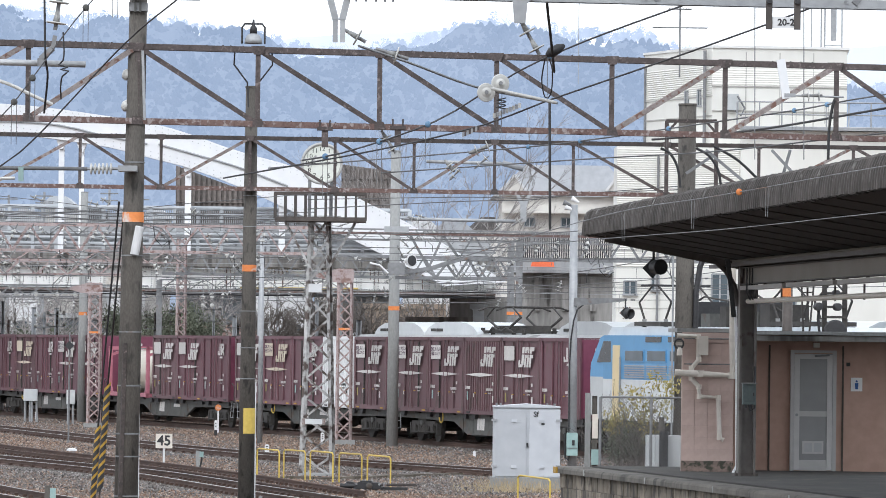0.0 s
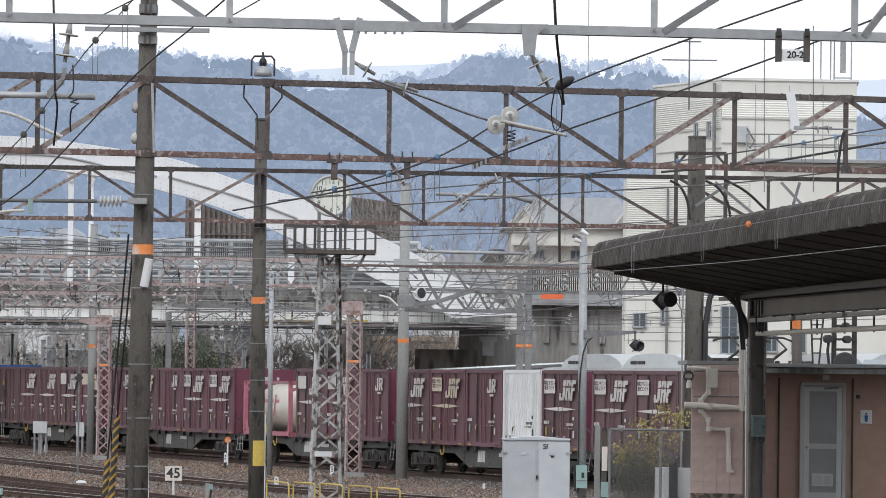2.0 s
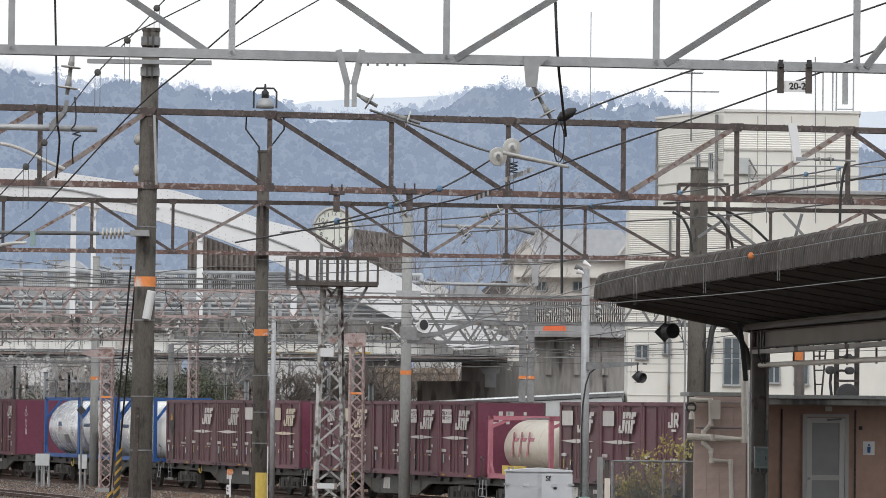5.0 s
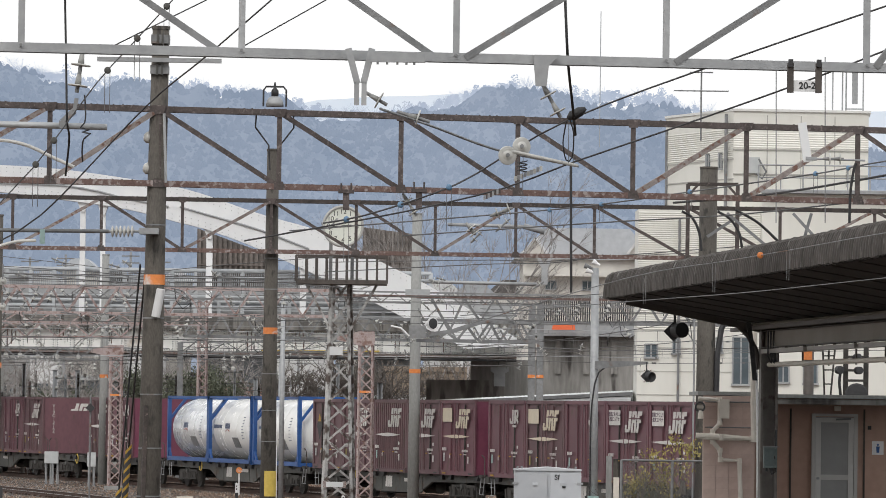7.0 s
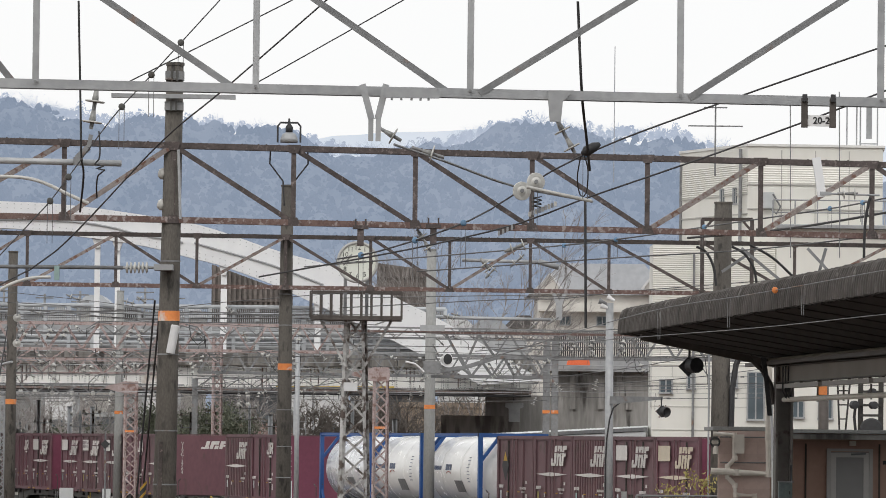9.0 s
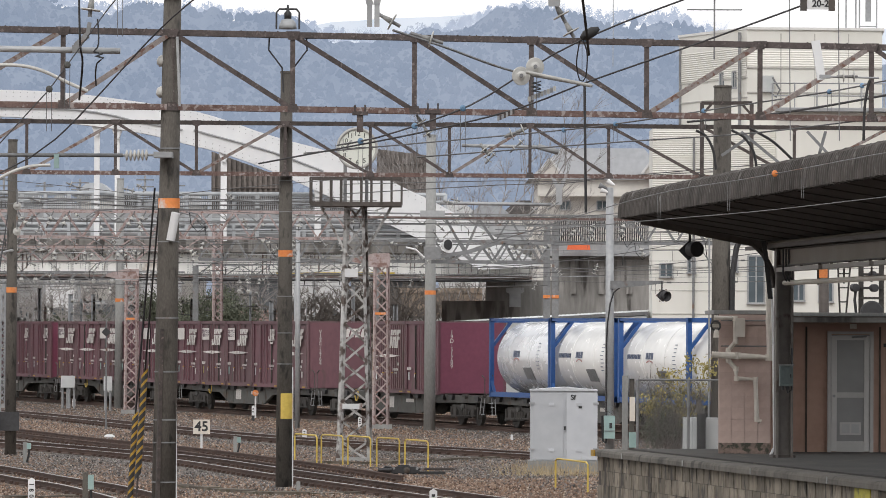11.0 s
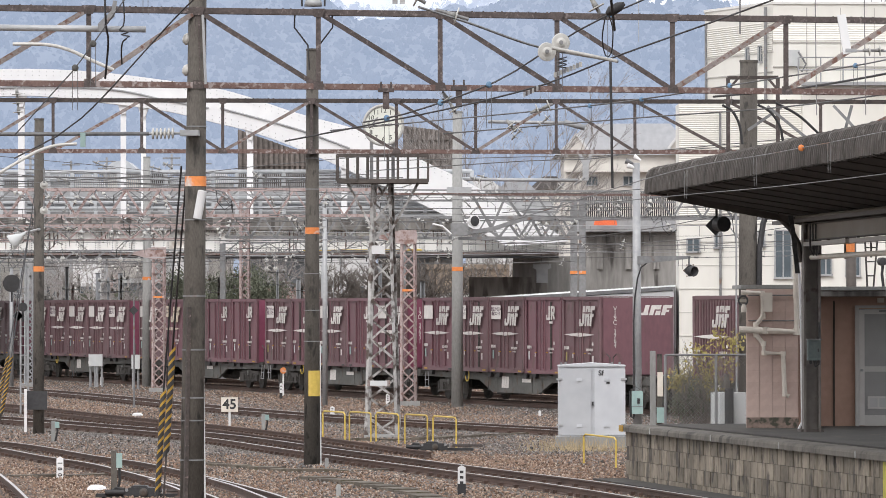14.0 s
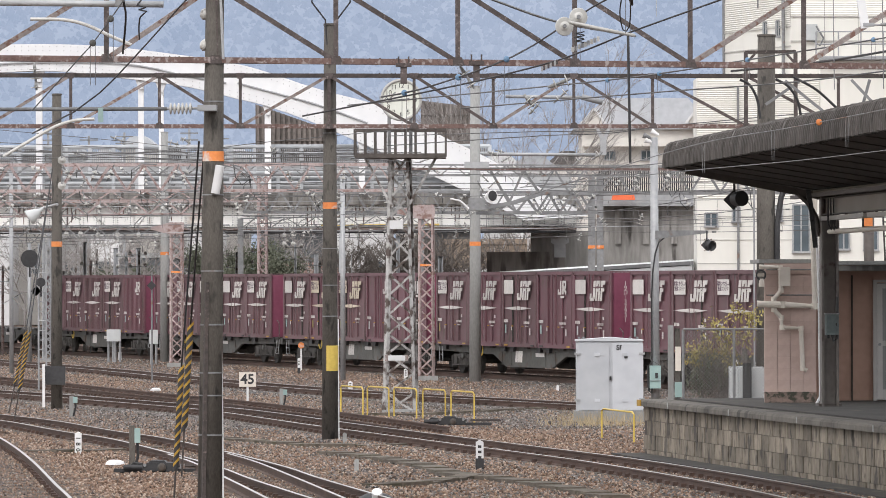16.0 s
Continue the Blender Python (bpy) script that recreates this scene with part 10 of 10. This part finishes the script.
PALE_WALL = surface("pale_house_wall", (0.52, 0.5, 0.47), (0.64, 0.62, 0.58), 0.85, fine=2, broad=0.3)
TOWN_WHITE = surface("town_white_wall", (0.55, 0.56, 0.57), (0.66, 0.66, 0.66), 0.8, fine=2, broad=0.3)
# grey roof with distance haze mixed into the colour
HAZE_ROOF = surface("pale_hazed_roof", (0.4, 0.42, 0.45), (0.49, 0.51, 0.54), 0.7, fine=3)
PINK_HOUSE = surface("pink_house_wall", (0.4, 0.3, 0.27), (0.5, 0.38, 0.34), 0.85, fine=2, broad=0.3)
TAN_WALL = surface("tan_wall", (0.2, 0.155, 0.118), (0.28, 0.225, 0.175), 0.85, fine=2, broad=0.3)
DEPOT = surface("depot_wall", (0.1, 0.11, 0.12), (0.17, 0.18, 0.19), 0.8, fine=2, broad=0.3)
GREY_ROOF = surface("grey_roof", (0.36, 0.37, 0.37), (0.46, 0.47, 0.47), 0.7, fine=3)
house((-9.23, 295, -0.1), 4.5, 6, 3.4, 1.0, PINK_HOUSE, surface("dusty_red_roof", (0.28, 0.17, 0.15), (0.36, 0.23, 0.2), 0.8), "pinkish house with dusty red roof")
house((-19.961, 312, -0.1), 8, 7, 2.8, 1.1, surface("dark_house_wall", (0.1, 0.11, 0.12), (0.16, 0.165, 0.17), 0.8), GREY_ROOF, "low dark grey building")
house((-4.65, 303, -0.1), 7, 7, 2.9, 1.2, PALE_WALL, GREY_ROOF, "low pale house with grey roof")
house((-0.313, 300, -0.1), 5, 7, 3.2, 0.9, surface("tan_house_wall", (0.36, 0.28, 0.2), (0.44, 0.35, 0.26), 0.85), GREY_ROOF, "tan house wall behind bare trees")
# larger cream building with grey roofs behind the gantries
bx0, bx1 = 7.544, 15.428
bz0, bz1, bz2 = -0.1, 13.029, 15.046
cbld = thing("cream_building", "cream apartment building with grey hipped roof", "building")
Mesh().box(((bx0 + bx1) / 2, 335, bz1 / 2), (bx1 - bx0, 10, bz1)).make("wall", PALE_WALL, cbld)
Mesh().prism([(bx0 - 0.6, bz1), (bx1 + 0.6, bz1), (bx1 - 1.0, bz2), (bx0 + 1.5, bz2)], 11, Matrix.Translation((0, 335, 0))).make("roof", HAZE_ROOF, cbld)
for x in (8.3, 15.0):
    dm = Mesh().prism([(-0.55, 0), (0.55, 0), (0.55, 0.5), (0, 1.25), (-0.55, 0.5)], 3.0, Matrix.Translation((x, 330.6, 13.05))).make("dormer", PALE_WALL, cbld)
    for s in (-1, 1):
        Mesh().bar((x, 329.0, 14.38), (x + s * 0.75, 329.0, 13.4), 0.14).make("gable_trim", TOWN_WHITE, dm)
for k in range(3):
    far_window(bx0 + 1.8 + k * 2.4, 11.342, 0.7, 0.6, 329.98, cbld)
    Mesh().box((bx0 + 1.0 + k * 1.9, 329.4, 11.966), (1.8, 1.0, 0.12)).make("balcony", PALE_WALL, cbld)
# dark slatted timber buildings below the arch
SLAT = surface("dark_slat", (0.1, 0.09, 0.085), (0.2, 0.175, 0.16), 0.85, fine=4, broad=0.6)
for x0, x1, yl, yr, yb_, Z in [(-12.408, -7.808, 13.694, 12.055, 9.727, 300), (-3.038, 0.796, 15.485, 15.02, 12.418, 345)]:
    sl = thing("slatted_building", "dark timber-slatted building with sloping top", "building")
    Mesh().prism([(x0, 7.0), (x1, 7.0), (x1, yr), (x0, yl)], 8, Matrix.Translation((0, Z + 4.2, 0))).make("wall", SLAT, sl)
    Mesh().box(((x0 + x1) / 2, Z + 5.5, 3.45), (x1 - x0 - 0.4, 5, 7.1)).make("base_wall", DEPOT, sl)
    n = int((x1 - x0) / 0.3)
    for k in range(n):
        xx = x0 + (x1 - x0) * (k + 0.5) / n
        zz = yl + (yr - yl) * (k + 0.5) / n
        Mesh().box((xx, Z + 0.1, (zz + 7.0) / 2), (0.15, 0.1, zz - 7.0)).make("slat", SLAT, sl)
    for k in range(5):
        zz = yr - 0.5 - k * 0.7
        Mesh().box(((x0 + x1) / 2, Z + 0.05, zz), (x1 - x0, 0.14, 0.06)).make("cross_batten", SLAT, sl)


def evergreen(c, w_, h_, seed, label="dark evergreen tree behind the yard"):
    root = thing("tree", label, "tree")
    st = random.Random(seed)
    t_, l_ = Mesh(), Mesh()
    t_.tube((c[0], c[1], -0.2), (c[0], c[1], h_ * 0.5), 0.09, 0.04, n=7)
    for k in range(14):
        a = st.uniform(0, 6.28)
        p = Vector((c[0], c[1], h_ * st.uniform(0.25, 0.6)))
        q = Vector((c[0] + math.cos(a) * w_ * 0.4, c[1] + math.sin(a) * w_ * 0.4, h_ * st.uniform(0.45, 0.95)))
        t_.tube(p, q, 0.05, 0.02, n=5)
        leaf_cloud(l_, q, w_ * 0.25, 620, 0.075, seed * 31 + k, 0.75)
    t_.make("trunk", BARK, root)
    l_.make("crown", LEAF, root)
for k, (c, w_, h_) in enumerate([((-11.2, 262, -0.15), 3.6, 5.0), ((-12.6, 264, -0.15), 3.4, 4.9), ((-9.9, 263, -0.15), 3.2, 4.3), ((-20.4, 300, -0.15), 3.4, 4.2)]):
    evergreen(c, w_, h_, 20 + k)
# long low depot buildings under the viaduct
for x0, x1, z1, Z, wall, lab in [(-21.712, -16.942, 4.864, 318, 'dk', 'long dim grey depot building'), (-12.861, -7.853, 5.089, 322, 'dk', 'long dark grey depot building'), (-1.157, 5.4, 5.563, 302, 'tn', 'long tan depot wall')]:
    house(((x0 + x1) / 2, Z + 3, -0.1), x1 - x0, 5, z1, 0.4, DEPOT if wall == "dk" else TAN_WALL, GREY_ROOF if wall == "dk" else TAN_WALL, lab, False)


def bare_tree(base, h_, seed, spread=0.42, r=0.16, depth=6, label="tall bare winter tree", bark=BARK):
    root = thing("tree", label, "tree")
    st = random.Random(seed)
    p, q = Vector(base), Vector(base) + Vector((0, 0, h_ * 0.3))
    Mesh().tube(p, q, r, r * 0.75, n=8).make("trunk", bark, root, smooth=True)
    me = Mesh()
    for k in range(4):
        d = Vector((st.gauss(0, spread), st.gauss(0, spread), 1)).normalized()
        bare_branches(me, p.lerp(q, (0.55, 0.7, 0.85, 1.0)[k]), d, h_ * 0.3 * st.uniform(0.6, 0.85), r * 0.66, depth - 1, st, spread)
    me.make("branch_crown", bark, root)
for x, y, h_, seed, r in ((3.504, 285, 21.0, 5, 0.085), (1.6, 290, 18.0, 9, 0.06), (6.1, 288, 15.0, 14, 0.06)):
    bare_tree((x, y, -0.2), h_, seed, 0.36, r, 6, "tall slender bare winter tree with pale grey twigs", TWIG_GREY)
for k, x in enumerate([-2.535, -1.402, -0.41, 0.581, -5.085, -3.952, -6.219, -3.244, -0.977, -5.652, 1.6, 2.5]):
    bare_tree((x, 255 + k % 2, -0.2), 7.2 + 0.5 * (k % 3), 40 + k, 0.55, 0.1, 6, "low spreading bare tree beside the viaduct")
for k in range(2, 13):
    bare_tree((-27.0 + 1.6 * k, 268 + 3 * (k % 3), -0.2), 7.4 + 0.7 * (k % 3), 60 + k, 0.5, 0.06, 6, "scrubby bare tree with grey twigs beyond the yard", TWIG_GREY)
# orange tarpaulin on the abutment, and small roof gear on the tall building
ot = thing("orange_tarp", "bright orange tarpaulin bundle on the abutment", "tarpaulin")
c = (7.802, 252.0, 7.373)
Mesh().prism([(-0.58, -0.16), (0.58, -0.16), (0.52, 0.12), (0.2, 0.17), (-0.25, 0.14), (-0.5, 0.15)], 0.9, Matrix.Translation(c)).make("sheet", surface("orange_sheet", (0.72, 0.13, 0.05), (0.85, 0.2, 0.08), 0.7, bump=0.3), ot)
an = thing("roof_antenna", "thin roof antenna on the tall building", "antenna")
c = (11.938, 207.0, 15.309)
Mesh().tube((c[0], 207.5, c[2] - 1.0), (c[0], 207.5, 17.379), 0.035, n=6).make("mast", GALV_DARK, an)
for z, w_ in ((16.344, 2.2), (17.103, 0.9)):
    Mesh().tube((c[0] - w_ / 2, 207.5, z), (c[0] + w_ / 2, 207.5, z), 0.03, n=6).make("boom", GALV_DARK, an)
    for k in range(9):
        Mesh().tube((c[0] - w_ / 2 + w_ * k / 8, 207.2, z), (c[0] - w_ / 2 + w_ * k / 8, 207.8, z), 0.02, n=5).make("element", GALV_DARK, an)
an2 = thing("roof_mast", "small lattice roof mast with white panel antennas", "antenna")
c = (18.215, 207.0, 15.488)
for s in (-0.35, 0.35):
    Mesh().tube((c[0] + s, 207.5, c[2] - 1.8), (c[0] + s, 207.5, c[2] + 1.7), 0.03, n=6).make("leg", GALV, an2)
for k in range(6):
    Mesh().tube((c[0] - 0.35, 207.5, c[2] - 1.7 + k * 0.38), (c[0] + 0.35, 207.5, c[2] - 1.7 + k * 0.38), 0.03, n=6).make("rung", GALV, an2)
Mesh().box((c[0], 207.4, c[2] + 1.2), (0.22, 0.2, 1.6)).make("panel", GALV, an2)
for s in (-0.9, -0.5):
    Mesh().tube((c[0] + s, 207.5, c[2] - 0.4), (c[0] + s, 207.5, c[2] + 1.7), 0.03, n=6).make("whip", GALV, an2)
tm = thing("hilltop_mast", "thin radio mast on the far hill", "mast")
c = (52.62, 1400.0, 97.255)
Mesh().tube((c[0], 1400, 60), (c[0], 1400, 113.586), 0.12, n=6).make("mast", GALV, tm)

# town roofs behind the viaduct
st = random.Random(31)
TOWN_ROOF = surface("town_grey_roof", (0.34, 0.36, 0.39), (0.44, 0.46, 0.48), 0.7, fine=3)
for x, w_, top, rf in [(-36.367, 3.033, 13.659, 0), (-33.712, 2.6, 13.667, 1), (-31.388, 2.383, 14.117, 2), (-27.701, 2.167, 13.389, 3), (-25.551, 2.687, 14.584, 4), (-23.219, 2.167, 14.018, 5), (-19.901, 2.513, 13.467, 6), (-17.964, 1.907, 13.913, 7), (-9.842, 2.6, 14.002, 8), (-6.901, 2.383, 13.365, 9), (-4.378, 2.167, 13.72, 10), (2.727, 2.6, 13.449, 11), (5.233, 2.773, 12.917, 12), (7.973, 2.6, 13.353, 13)]:
    house((x, 393 + 7 * (rf % 3), -0.1), w_, 6, top - 0.9, 1.0, (TOWN_WHITE, PALE_WALL, TOWN_WHITE)[rf % 3], (TOWN_ROOF, TILE_DARK, TOWN_ROOF, TOWN_WHITE)[rf % 4], "pale town house with pitched roof behind the viaduct")
for k, (x, y) in enumerate([(-30.391, 14.352), (-27.431, 13.855), (-24.841, 14.098), (-20.113, 14.339), (-17.852, 13.926), (-7.78, 14.654), (-5.313, 14.24), (-0.791, 14.399)]):
    pm = thing("utility_pole", "thin grey utility pole in the far town", "pole")
    Mesh().tube((x, 370, -0.2), (x, 370, y), 0.12, 0.08, n=8).make("shaft", GALV, pm)
    for dz in (0.3, 0.8):
        Mesh().box((x, 369.9, y - dz), (1.3, 0.08, 0.09)).make("cross_arm", GALV_DARK, pm)


def motions():
    for ob, rear, z, out in moving:
        speed = 1.05 if out > 3 else 1.0
        rows = [(t, train_pose(rear + s * speed, z, out)) for t, s in SHIFT]
        walk(ob, rows)


motions()
